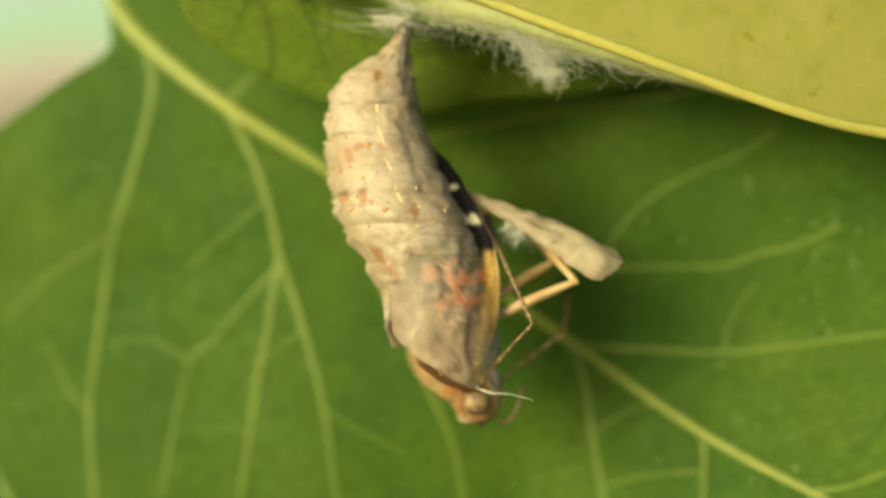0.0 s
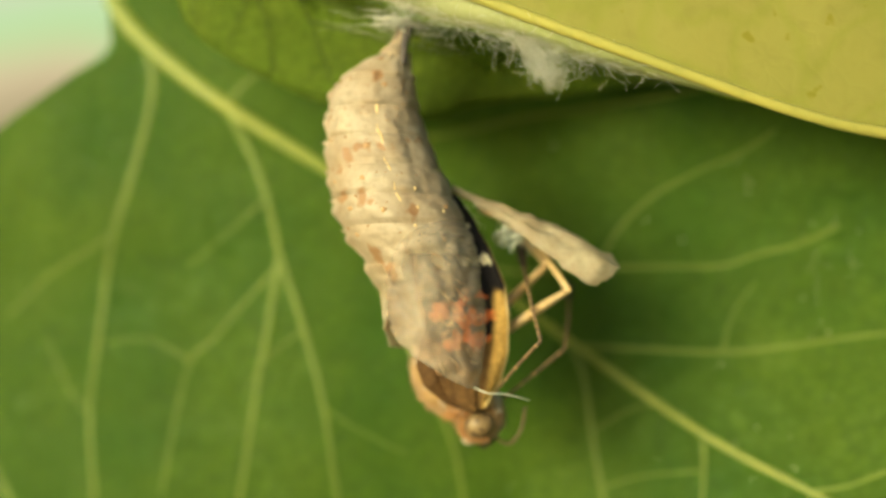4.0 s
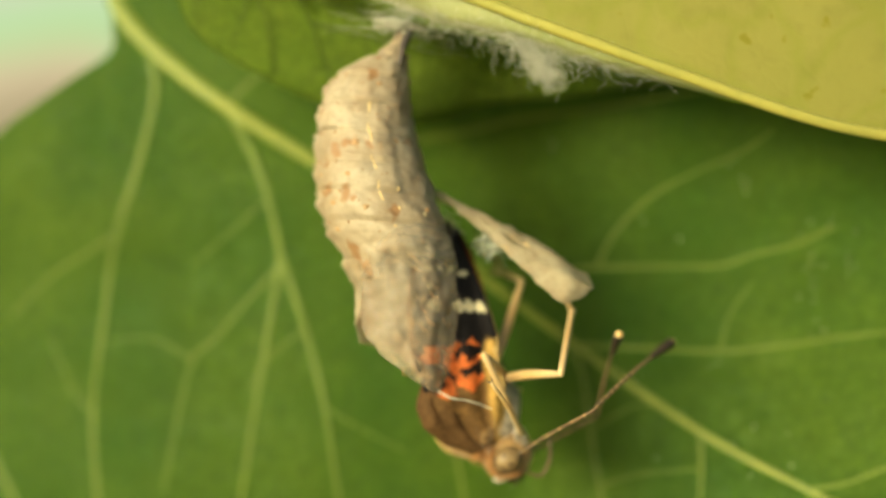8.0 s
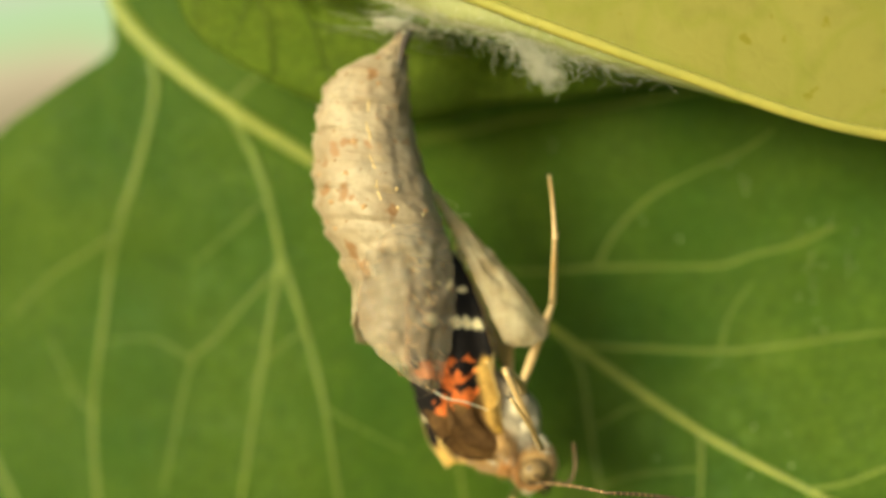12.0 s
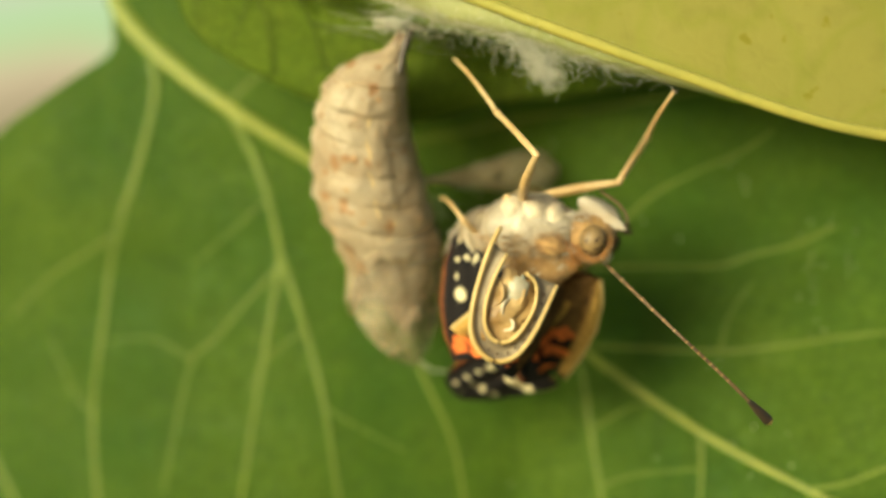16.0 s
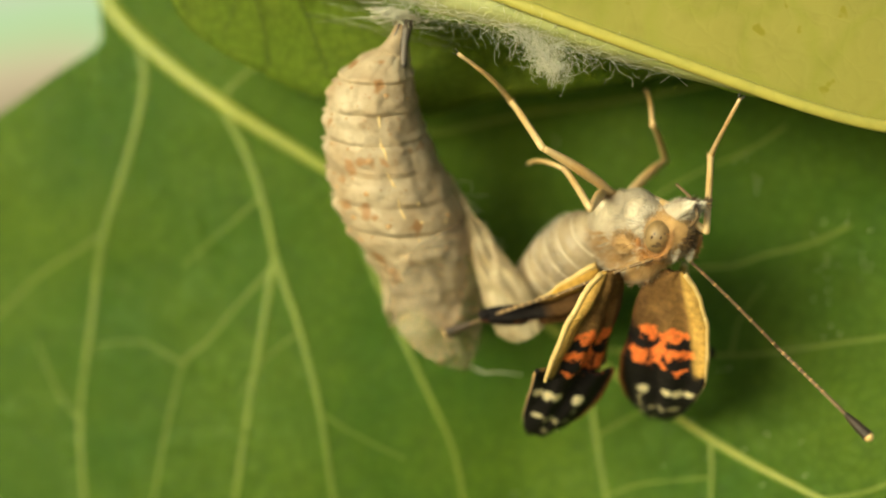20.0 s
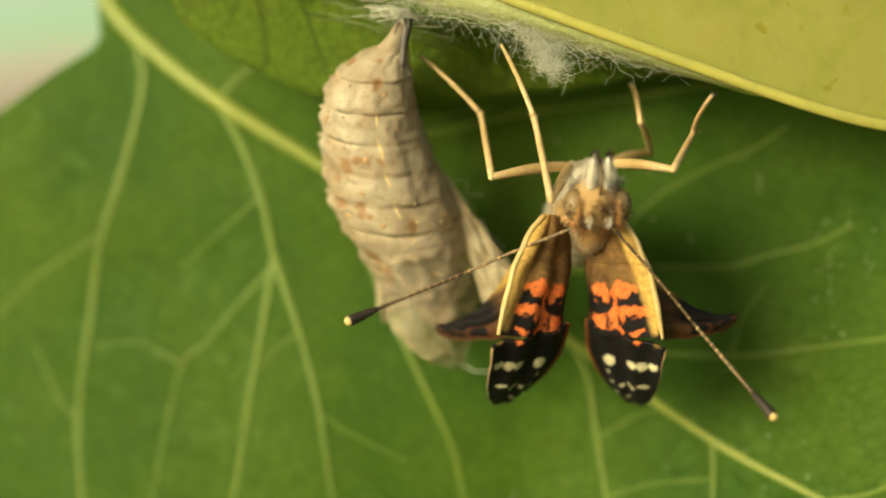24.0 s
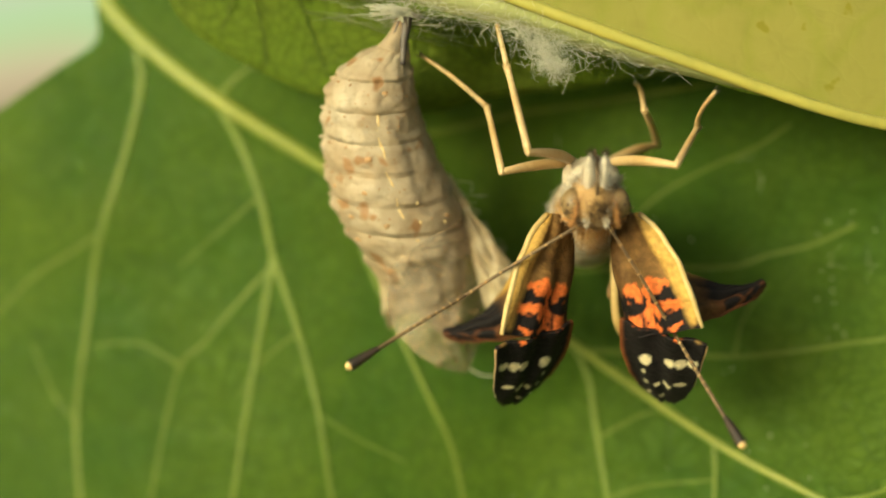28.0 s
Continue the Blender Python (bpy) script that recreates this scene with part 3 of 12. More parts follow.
    # creases between the rings, dark specks, and folds on the wing cover
    for k in range(5):
        lv = 150 + 52 * (k + .985)
        for lo, hi in r0.sample([(196, 228), (236, 270), (279, 318), (326, 346)], 2):
            lo, hi = lo + r0.uniform(-6, 6), hi + r0.uniform(-8, 6)
            pts = [ring_point(lv + 2.5 * math.sin(a * .07 + k), math.radians(a), -0.02) for a in [lo + (hi - lo) * i / 10 for i in range(11)]]
            v, f = tube(pts, lambda u: .05 * math.sin(.15 + u * 2.8), 5)
            part("crease", v, f, SPOT if r0.random() < .3 else CREASE, case)
    for _ in range(46):
        lv, a = r0.uniform(130, 420), math.radians(r0.uniform(190, 345))
        v, f = blob(ring_point(lv, a, .06), (r0.uniform(.03, .065), .05, r0.uniform(.03, .055)), 5, 7)
        part("speck", v, f, SPOT, case)
    for _ in range(22):
        lv, a = r0.uniform(450, 660), r0.uniform(265, 330)
        pts = [ring_point(min(690, lv + r0.uniform(4, 10) * i * .5), math.radians(a + i * r0.uniform(1, 3.5)), .085) for i in range(5)]
        v, f = tube(pts, lambda u: .045 * math.sin(.2 + u * 2.7), 5)
        part("crease", v, f, CREASE if r0.random() < .7 else SPOT, case)
    v, f = tube(smooth_path([ring_point(lv, math.radians(275 + 1.2 * math.sin(lv * .1)), 0.03) for lv in range(196, 384, 6)], 3), lambda u: 0.075 + 0.03 * math.sin(u * 23), 8, 0.7)
    part("side_stripe", v, f, GOLD, case, "pale yellow stripe")
    for px, py in ((742, 418), (738, 352), (745, 385), (785, 390)):
        left, right = lerp_table(PROFILE, py)
        c, a = (left + right) / 2, (right - left) / 2
        p = ring_point(py, 2 * math.pi - math.acos((px - c) / a), 0.05)
        v, f = blob(p, (.13, .05, .13), 8, 10, .2, px)
        part("gold_spot", v, f, GOLD, case)
    # frayed film and threads at the split
    r = random.Random(5)
    pieces = []
    for _ in range(9):
        a = ref(812 + r.uniform(-10, 10), 352 + r.uniform(-10, 40), 0.3)
        pts = [a, a + Vector((r.uniform(.3, .9), r.gauss(0, .3), r.uniform(-.9, -.2))), a + Vector((r.uniform(.8, 1.9), r.gauss(0, .4), r.uniform(-1.8, -.6)))]
        pieces.append(tube(smooth_path(pts, 4), .012, 4))
    v, f = joined(pieces)
    tagged(part("fibre", v, f, SILK, case), kind="stuff")
    v, f = tube(smooth_path([ref(842, 690, -1.0), ref(868, 700, -1.4), ref(900, 702, -1.2), ref(940, 712, -1.0)], 5), lambda u: 0.06 * (1 - u * .6), 6)
    part("tracheal_thread", v, f, SILK, case, "white lining thread")
    # leg and feeler case that swings open
    n, m, verts = 44, 22, []
    for i in range(n):
        u = i / (n - 1)
        w = lerp_table([(0, .12), (.15, .25), (.45, .72), (.75, 1.2), (.93, 1.3), (1, 1.0)], u)[0]
        for j in range(m):
            s = -1 + 2 * j / (m - 1)
            x = u * 10.8 - 0.5 * s * s * (u > .8) * (u - .8) * 4 + 0.5 * s * max(0, u - .7) + .15 * noise.noise(Vector((s * 4, 2, 2))) * (u > .9)
            verts.append(Vector((x, s * w * 1.2, (0.75 * w * (1 - s * s)) + 0.25 * math.sin(u * 3.1) + 0.36 * noise.noise(Vector((x * .9, s * 2, 5))) + .12 * noise.noise(Vector((x * 2.2, s * 5, 2))) + .04 * math.sin(s * 9))))
    me = part("leg_case", verts, grid_faces(n, m), THIN, case, "thin papery leg cover hinged on the case")
    me.modifiers.new("thickness", "SOLIDIFY").thickness = 0.00007
    MOVING["flap"] = me
    ridges = []
    for s in (-.75, -.25, .3, .8):
        pts = []
        for i in range(0, n, 4):
            u = i / (n - 1)
            w = lerp_table([(0, .12), (.15, .25), (.45, .72), (.75, 1.2), (.93, 1.3), (1, 1.0)], u)[0]
            pts.append(Vector((u * 10.2, s * w * 1.2, .75 * w * (1 - s * s) + .25 * math.sin(u * 3.1) + .05)))
        v, f = tube(pts, .03, 6)
        part("ridge", v, f, CREASE if s == .8 else THIN, me)
    pieces = []
    for _ in range(26):
        a = Vector((r.uniform(3.2, 5.2), r.uniform(-.5, .5), -.05))
        pts = [a, a + Vector((r.gauss(.1, .3), r.gauss(0, .3), -r.uniform(.3, .7))), a + Vector((r.gauss(.2, .5), r.gauss(0, .4), -r.uniform(.7, 1.7)))]
        pieces.append(tube(smooth_path(pts, 4), .014, 4))
    v, f = joined(pieces)
    tagged(part("fibre", v, f, SILK, me), kind="stuff")
    film = []
    for i in range(12):
        for j in range(8):
            film.append(Vector((3.6 + i * .13 + .15 * math.sin(j), -.3 + .15 * math.sin(i * 1.1 + j), -.1 - j * .22 + .12 * math.sin(i * 2.1))))
    part("film", film, grid_faces(12, 8), FILM, me, "clear crinkled film")


FILM = material("clear_film", (0.75, 0.78, 0.7), (0.6, 0.65, 0.55), scale=500, rough=0.15, clear=0.6)
build_case()


# ---- the butterfly ----
# its own space: x to the head, y to its left, z to its back
MOVING["butterfly"] = fly = thing("butterfly", "newly hatched orange and black butterfly with crumpled wings", "butterfly")


def build_body():
    v, f = blob((0.1, 0, 0), (3.0, 1.65, 2.2), 22, 30, 0.10, 2.0)
    thorax = part("thorax", v, f, BELLY, fly, "furry buff thorax")
    v, f = joined([hairs((0.1, 0, 0), (3.0, 1.65, 2.2), 220, 0.26, 0.018, (-.8, 0, 0), 1, lambda d: d.z < 0.25),
                   hairs((1.2, 0, 0), (1.8, 1.75, 1.7), 200, 0.34, 0.018, (-.5, 0, 0), 2, lambda d: abs(d.y) > .6)])
    tagged(part("fur", v, f, FUR_PALE, thorax, "pale fur"), kind="stuff")
    v, f = hairs((0.1, 0, 0.1), (2.9, 1.65, 2.25), 900, 0.6, 0.026, (-.7, 0, 0), 3, lambda d: d.z > 0.1)
    tagged(part("fur", v, f, FUR_TAN, thorax, "tan fur"), kind="stuff")
    for s in (1, -1):
        for x, z, rx, ry in ((1.4, -1.0, .8, .45), (.2, -1.3, 1.0, .55), (-1.0, -1.2, .9, .5)):
            v, f = blob((x, s * .62, z * .8), (rx * .95, ry * 1.8, 1.05), 12, 16, .12, x)
            part("side_plate", v, f, PLATE, thorax, "pale side plate")
        v, f = blob((1.5, s * 1.35, .75), (.85, .55, .62), 14, 18, .25)
        knob = part("wing_root", v, f, FUR_TAN, thorax, "tan furry wing hinge")
        v, f = hairs((1.5, s * 1.35, .75), (.85, .55, .62), 420, .42, .022, (-.4, s * .3, 0), 23)
        tagged(part("fur", v, f, FUR_TAN, knob), kind="stuff")
    v, f = blob((.6, 0, 1.25), (2.5, 1.15, 1.9), 16, 20, .06)
    shield = part("shoulder_shield", v, f, FUR_TAN, thorax, "tan back shield")
    v, f = hairs((.6, 0, 1.25), (2.5, 1.15, 1.9), 700, .4, .024, (-.9, 0, 0), 21, lambda d: d.z > -.1)
    tagged(part("fur", v, f, FUR_TAN, shield), kind="stuff")
    for s in (1, -1):
        for x, z in ((-.6, 2.2), (1.0, 2.1), (2.2, 1.5)):
            v, f = hairs((x, s * .75, z), (.5, .25, .25), 60, .5, .02, (-.8, 0, 0), 22)
            tagged(part("pale_tuft", v, f, WHITE_FUR, shield, "cream tuft"), kind="stuff")
    # head
    head = part("head", *blob((3.5, 0, -.05), (1.55, 1.3, 1.5), 16, 22, .05), FUR_TAN, fly, "brown furry head")
    v, f = hairs((3.45, 0, 0.0), (1.5, 1.28, 1.46), 1100, .34, .022, (-.5, 0, 0), 6)
    tagged(part("fur", v, f, FUR_TAN, head), kind="stuff")
    v, f = hairs((4.62, 0, .1), (.42, .44, .5), 560, .34, .026, (.4, 0, .3), 7)
    tagged(part("face_tuft", v, f, FUR_DARK, head, "dark brown face tuft"), kind="stuff")
    v, f = joined([hairs((4.1, s * .55, .7), (.45, .2, .4), 90, .34, .022, (.4, 0, .2), 8) for s in (1, -1)])
    tagged(part("brow", v, f, FUR_PALE, head, "pale brow fur"), kind="stuff")
    for s in (1, -1):
        for x, z in ((2.6, .9), (3.0, -1.1), (2.2, -.4)):
            v, f = hairs((x, s * 1.15, z), (.45, .2, .16), 90, .45, .02, (-.9, s * .2, 0), 43)
            tagged(part("side_streak", v, f, WHITE_FUR, head, "cream streak of fur"), kind="stuff")
        v, f = hairs((4.55, s * .52, .55), (.28, .14, .75), 150, .26, .022, (.4, 0, 0), 41)
        tagged(part("cheek_streak", v, f, WHITE_FUR, head, "white cheek streak"), kind="stuff")
        ring = [Vector((3.85 + .92 * math.cos(w), s * (1.05 + .25 * math.sin(w * .5)), .15 + 1.08 * math.sin(w))) for w in [math.pi * (-.08 + .9 * i / 18) for i in range(19)]]
        v, f = tube(ring, lambda u: .06 * math.sin(.4 + u * 2.3), 8)
        rim = part("eye_rim", v, f, RUST, head, "orange rim below the eye")
        v, f = joined([hairs(p, (.12, .12, .12), 14, .24, .02, (0, 0, .3), 50 + i) for i, p in enumerate(ring)])
        tagged(part("fur", v, f, RUST, rim), kind="stuff")
        v, f = blob((3.85, s * 1.14, .12), (.78, .72, .90), 22, 28)
        part("eye", v, f, EYE, head, "tan mottled compound eye")
        for dx, dy in ((.62, .38), (.25, .66)):
            v, f = blob((3.85 + dx, s * (1.12 + dy), .12), (.10, .07, .12), 8, 10)
            part("eye_spot", v, f, FUR_DARK, head, "dark spot of the eye")
        turn, root = Matrix.Rotation(-0.46, 3, "Y"), Vector((4.15, s * .42, -1.42))
        v, f = blob((0, 0, 0), (1.6, .40, .62), 18, 18, .10, s, .55)
        palp = part("palp", [turn @ p + root for p in v], f, WHITE_FUR, head, "white mouth feeler")
        MOVING["palp_l" if s > 0 else "palp_r"] = palp
        v, f = hairs((-.2, 0, 0), (1.3, .34, .52), 520, .36, .018, (.8, 0, 0), 9)
        tagged(part("palp_fur", [turn @ p + root for p in v], f, WHITE_FUR, palp), kind="stuff")
        v, f = hairs((1.5, 0, 0), (.2, .12, .15), 34, .36, .026, (.8, 0, 0), 10)
        tagged(part("palp_point", [turn @ p + root for p in v], f, FUR_DARK, palp, "dark pointed end"), kind="stuff")
        v, f = tube([turn @ Vector(p) + root - Vector((0, s * .3, 0)) for p in ((-1.4, 0, -.25), (-.7, 0, -.62), (.2, 0, -.66), (1.1, 0, -.35))], lambda u: .06, 8)
        part("palp_edge", v, f, FUR_DARK, palp, "dark brown inner edge")
    v, f = tube(smooth_path([(5.0, 0, -.5), (5.6, 0, -1.2), (5.0, .03, -2.1), (3.8, .05, -2.75)], 6), lambda u: .09, 8)
    part("proboscis", v, f, SHAFT, head, "thin brown tongue")
    v, f = tube(smooth_path([(2.3, -1.2, .4), (2.6, -1.25, .95), (2.95, -.85, 1.45), (3.1, 0, 1.62), (2.95, .85, 1.45), (2.6, 1.25, .95), (2.3, 1.2, .4)], 6), lambda u: .13, 10)
    collar = part("collar", v, f, RUST, fly, "rust-orange furry collar")
    v, f = hairs((2.75, 0, .35), (.45, 1.5, 1.45), 420, .55, .026, (.1, 0, 0), 31, lambda d: d.z > .05)
    tagged(part("fur", v, f, RUST, collar), kind="stuff")
    # abdomen, rear end at -x
    n, m, verts = 70, 30, []
    for i in range(n):
        u = i / (n - 1)
        r = lerp_table([(0, .7), (.06, 1.5), (.2, 2.1), (.45, 2.3), (.7, 2.0), (.88, 1.3), (.97, .7), (1, .15)], u)[0]
        ring = 0.05 * math.sin(u * 8 * 2 * math.pi)
        for j in range(m):
            w = 2 * math.pi * j / m
            verts.append(Vector((-u * 9.0, (r + ring) * math.cos(w), (r + ring) * math.sin(w) - 0.4 * u * u)))
    MOVING["abdomen"] = ab = part("abdomen", verts, grid_faces(n, m, True), HIDE, fly, "swollen grey-buff ringed abdomen")
    v, f = hairs((-3.4, 0, -.05), (3.2, 2.2, 2.2), 1500, .55, .024, (-1.0, 0, 0), 12, lambda d: d.x > -.5)
    tagged(part("fur", v, f, FUR_GREY, ab, "short silver-grey fur"), kind="stuff")
    for k in range(7):
        u = .12 + k * .115
        r = lerp_table([(0, .7), (.06, 1.5), (.2, 2.1), (.45, 2.3), (.7, 2.0), (.88, 1.3), (.97, .7), (1, .15)], u)[0] - .03
        pts = [Vector((-u * 9, r * math.cos(w), r * math.sin(w) - .4 * u * u)) for w in [math.pi * (-.25 + 1.5 * i / 20) for i in range(21)]]
        v, f = tube(pts, lambda q: .075, 6, 1.0, (1, 0, 0))
        part("band", v, f, PLATE, ab, "tan ring")
    v, f = blob((-8.6, 0, -.35), (.7, .75, .75), 10, 14, .1)
    part("tail_end", v, f, FLESH, ab, "orange tail end")


def antenna(key, side):
    """Two stiff lengths: the inner shaft, and the outer one with its club."""
    half = 7.6
    for inner in (True, False):
        path = [Vector((half * u, 0.12 * side * math.sin(u * math.pi), 0.12 * math.sin(u * math.pi))) for u in [i / 16 for i in range(17)]]
        v, f = tube(path if inner else path[:14], lambda u: .095 + (.0 if inner else .012 * u), 8)
        ob = part("antenna_shaft" if inner else "antenna_end", v, f, SHAFT, fly, "thin banded antenna" + ("" if inner else " ending in a dark club"))
        MOVING[key + ("_in" if inner else "_out")] = ob
        for i in range(8):
            p = path[1 + i * (2 if inner else 1)]
            v, f = tube([p, p + Vector((.13, 0, 0))], .105, 8)
            part("ring", v, f, FUR_TAN, ob)
        if not inner:
            a, b = path[12], Vector((half, 0, 0))
            v, f = tube(smooth_path([a, a.lerp(b, .3), a.lerp(b, .7), a.lerp(b, .93)], 5), lambda u: .10 + .21 * math.sin(min(1, u * .75 + .08) * math.pi * .62), 10)
            part("club", v, f, BLACK, ob, "black club")
            v, f = blob(b - Vector((.1, 0, 0)), (.22, .25, .25), 8, 10)
            part("club_tip", v, f, PALE_TIP, ob, "pale orange tip")


def leg(key, mat):
    lengths = (("femur", 5.6, .29, .22), ("tibia", 5.3, .21, .17), ("tarsus", 4.9, .16, .10))
    for name, length, r0, r1 in lengths:
        if name == "femur":
            path = [Vector((length * u, 0, .35 * math.sin(u * math.pi))) for u in [i / 12 for i in range(13)]]
            rad = lambda u: r0 * (0.8 + .35 * math.sin(u * math.pi)) * (1 - .2 * u)
        else:
            path = [Vector((length * u, 0, (.10 if name == "tibia" else .42) * math.sin(u * math.pi))) for u in [i / 12 for i in range(13)]]
            rad = lambda u: r0 + (r1 - r0) * u + (.05 * math.exp(-((u - 1) / .06) ** 2) if name == "tibia" else 0)
        v, f = joined([tube(path, rad, 10), blob((0, 0, 0), (r0 * 1.0, r0 * .95, r0 * .95), 8, 10)])
        ob = MOVING[f"{name}_{key}"] = part(name, v, f, mat, fly)
        if name == "tarsus":
            for k in range(4):
                x = length * (.22 + .2 * k)
                z = .42 * math.sin(x / length * math.pi)
                v, f = blob((x, 0, z), (.10, r0 * 1.02 - .012 * k, r0 * 1.02 - .012 * k), 6, 10)
                part("joint_ring", v, f, CUTICLE, ob)
            for s in (-1, 1):
                v, f = tube(smooth_path([(length - .05, s * .04, 0), (length + .18, s * .14, -.02), (length + .3, s * .12, -.14)], 4), lambda u: .05 * (1 - .8 * u), 5)
                part("claw", v, f, STALK, ob)
        else:
            v, f = hairs((length * .5, 0, .22 if name == "femur" else .06), (length * .42, r0 * .8, r0 * .8), 120, .16, .012, (.9, 0, 0), 4)
            tagged(part("bristle", v, f, mat, ob), kind="stuff")
            if name == "tibia":
                for s in (-1, 1):
                    v, f = tube([(length - .1, s * .1, 0), (length + .25, s * .3, .05)], lambda u: .04 * (1 - .8 * u), 5)
                    part("spur", v, f, CUTICLE, ob)


# ---- wings ----
# TAN, BROWN: the root's own browns, darkened to hold its shade too
TAN, BROWN, INK, FLAME, WHITE, STRAW = (0.22, 0.12, 0.042), (0.095, 0.048, 0.018), (0.009, 0.007, 0.008), (0.74, 0.175, 0.05), (0.70, 0.62, 0.42), (0.45, 0.26, 0.06)
AMBER = (0.56, 0.34, 0.10)
FORE_EDGE = [(0, -.3, .5), (.04, -.65, 1.1), (.09, -1.1, 1.6), (.15, -1.5, 1.85), (.3, -2.15, 2.1), (.5, -2.5, 2.25), (.64, -2.6, 2.5), (.75, -2.25, 2.45), (.87, -1.75, 2.1), (.95, -1.25, 1.6), (1, -.65, .9)]
HIND_EDGE = [(0, -.6, .9), (.15, -.4, 2.4), (.3, -.1, 3.2), (.45, .35, 3.3), (.65, .55, 2.7), (.82, .25, 1.8), (.93, -.05, 1.0), (1, -.3, .2)]


def soft(d, w=0.12):
    return max(0.0, min(1.0, 0.5 - d / w))


def fore_colour(s, v):
    """Colour of the forewing; s from root to tip 0..1, v from the front edge -1 to the hind edge 1."""
    wob = 0.045 * noise.noise(Vector((s * 11, v * 4.5, 0))) + 0.02 * noise.noise(Vector((s * 30, v * 11, 4))) 
    s2, v2 = s + wob, v + 2.5 * wob

    def blot(cs, cv, rs, rv, k=1.0):
        return soft(math.hypot((s + wob * k - cs) / rs, (v + 2.5 * wob * k - cv) / rv) - 1, .3)

    def mix(a, b, k):
        return tuple(x + (y - x) * k for x, y in zip(a, b))
    c = mix(TAN, BROWN, max(0, min(1, .5 + .5 * v + .5 * noise.noise(Vector((s * 14, v * 3, 2))))))
    c = mix(c, INK, soft(.40 - s2, .06))
    for a in ((.405, .48, .050, .25), (.383, -.22, .030, .36), (.415, .06, .050, .12), (.500, -.46, .036, .42), (.514, .15, .048, .18), (.564, .57, .056, .26), (.594, .07, .038, .22), (.60, -.45, .016, .14)):
        c = mix(c, FLAME, blot(*a))
    c = mix(c, INK, blot(.437, -.42, .032, .22))
    for line in (.06, .38):
        c = mix(c, INK, soft(abs(v2 - line) - .03, .05) * soft(.53 - s, .03))
    for a in ((.735, -.80, .020, .13), (.745, -.52, .024, .13), (.755, -.26, .022, .12), (.765, .34, .024, .13), (.83, .42, .010, .06), (.862, -.60, .012, .16), (.872, -.25, .012, .14), (.88, .06, .009, .08), (.885, .4, .008, .1), (.95, .45, .006, .10), (.955, 0, .006, .10)):
        c = mix(c, WHITE, blot(*a, .3))
    c = mix(c, (0.32, .10, .03), .7 * soft(.93 - v, .1) * soft(abs(s - .72) - .18, .1))
    c = mix(c, AMBER, soft(v + .58 + .5 * max(0, s - .3), .2) * soft(s2 - .60, .05))
    return c


def hind_colour(s, v):
    def mix(a, b, k):
        return tuple(x + (y - x) * k for x, y in zip(a, b))
    w = .04 * noise.noise(Vector((s * 8, v * 4, 7)))
    c = mix(BROWN, (.10, .035, .014), soft(.62 - s - w, .2))
    c = mix(c, INK, soft(v - .15 + w * 2, .25) * soft(.5 - s, .12))
    for a in ((.82, .1), (.86, .6), (.74, .5), (.93, .3)):
        c = mix(c, INK, soft(math.hypot((s + w - a[0]) / .045, (v + w - a[1]) / .25) - 1, .3))
    c = mix(c, STRAW, soft(v + .45 + 1.8 * max(0, s - .2) + w, .3))
    return c


def wing_piece(name, edge, lo, hi, origin, length, colour, side, cup, label, pieces=64, sag=0.0, under=None):
    n, m, verts, cols = pieces, 40, [], []
    for i in range(n):
        s = lo + (hi - lo) * i / (n - 1)
        a, b = lerp_table(edge, s)
        for j in range(m):
            v = -1 + 2 * j / (m - 1)
            mid, half = (a + b) / 2, (b - a) / 2
            y = mid + half * v
            z = cup * (1 - v * v) * math.sin(min(1, s * 1.3 + .2) * math.pi * .75) + .16 * math.sin(v * 8 + s * 6) * math.sin(s * math.pi) + .18 * noise.noise(Vector((s * 6, v * 2.2, cup)))
            scallop = .10 * math.sin(v * 14) * soft(.9 - s, .15)
            x = (s - origin) * length
            verts.append(Vector((x + scallop, y * side, z - sag * x * x)))
            cols.append(colour(s, v))
    top = grid_faces(n, m) if side < 0 else [tuple(reversed(q)) for q in grid_faces(n, m)]
    ob = part(name, verts, top, WING, under or fly, label)
    layer = ob.data.color_attributes.new("pattern", "FLOAT_COLOR", "POINT")
    layer.data.foreach_set("color", [x for c in cols for x in (*c, 1.0)])
    mod = ob.modifiers.new("thickness", "SOLIDIFY")
    mod.thickness, mod.offset = 0.00022, 0

    def surface(s, v):
        i = (s - lo) / (hi - lo) * (n - 1)
        j = (v + 1) / 2 * (m - 1)
        return verts[round(i) * m + round(j)]
    return ob, surface


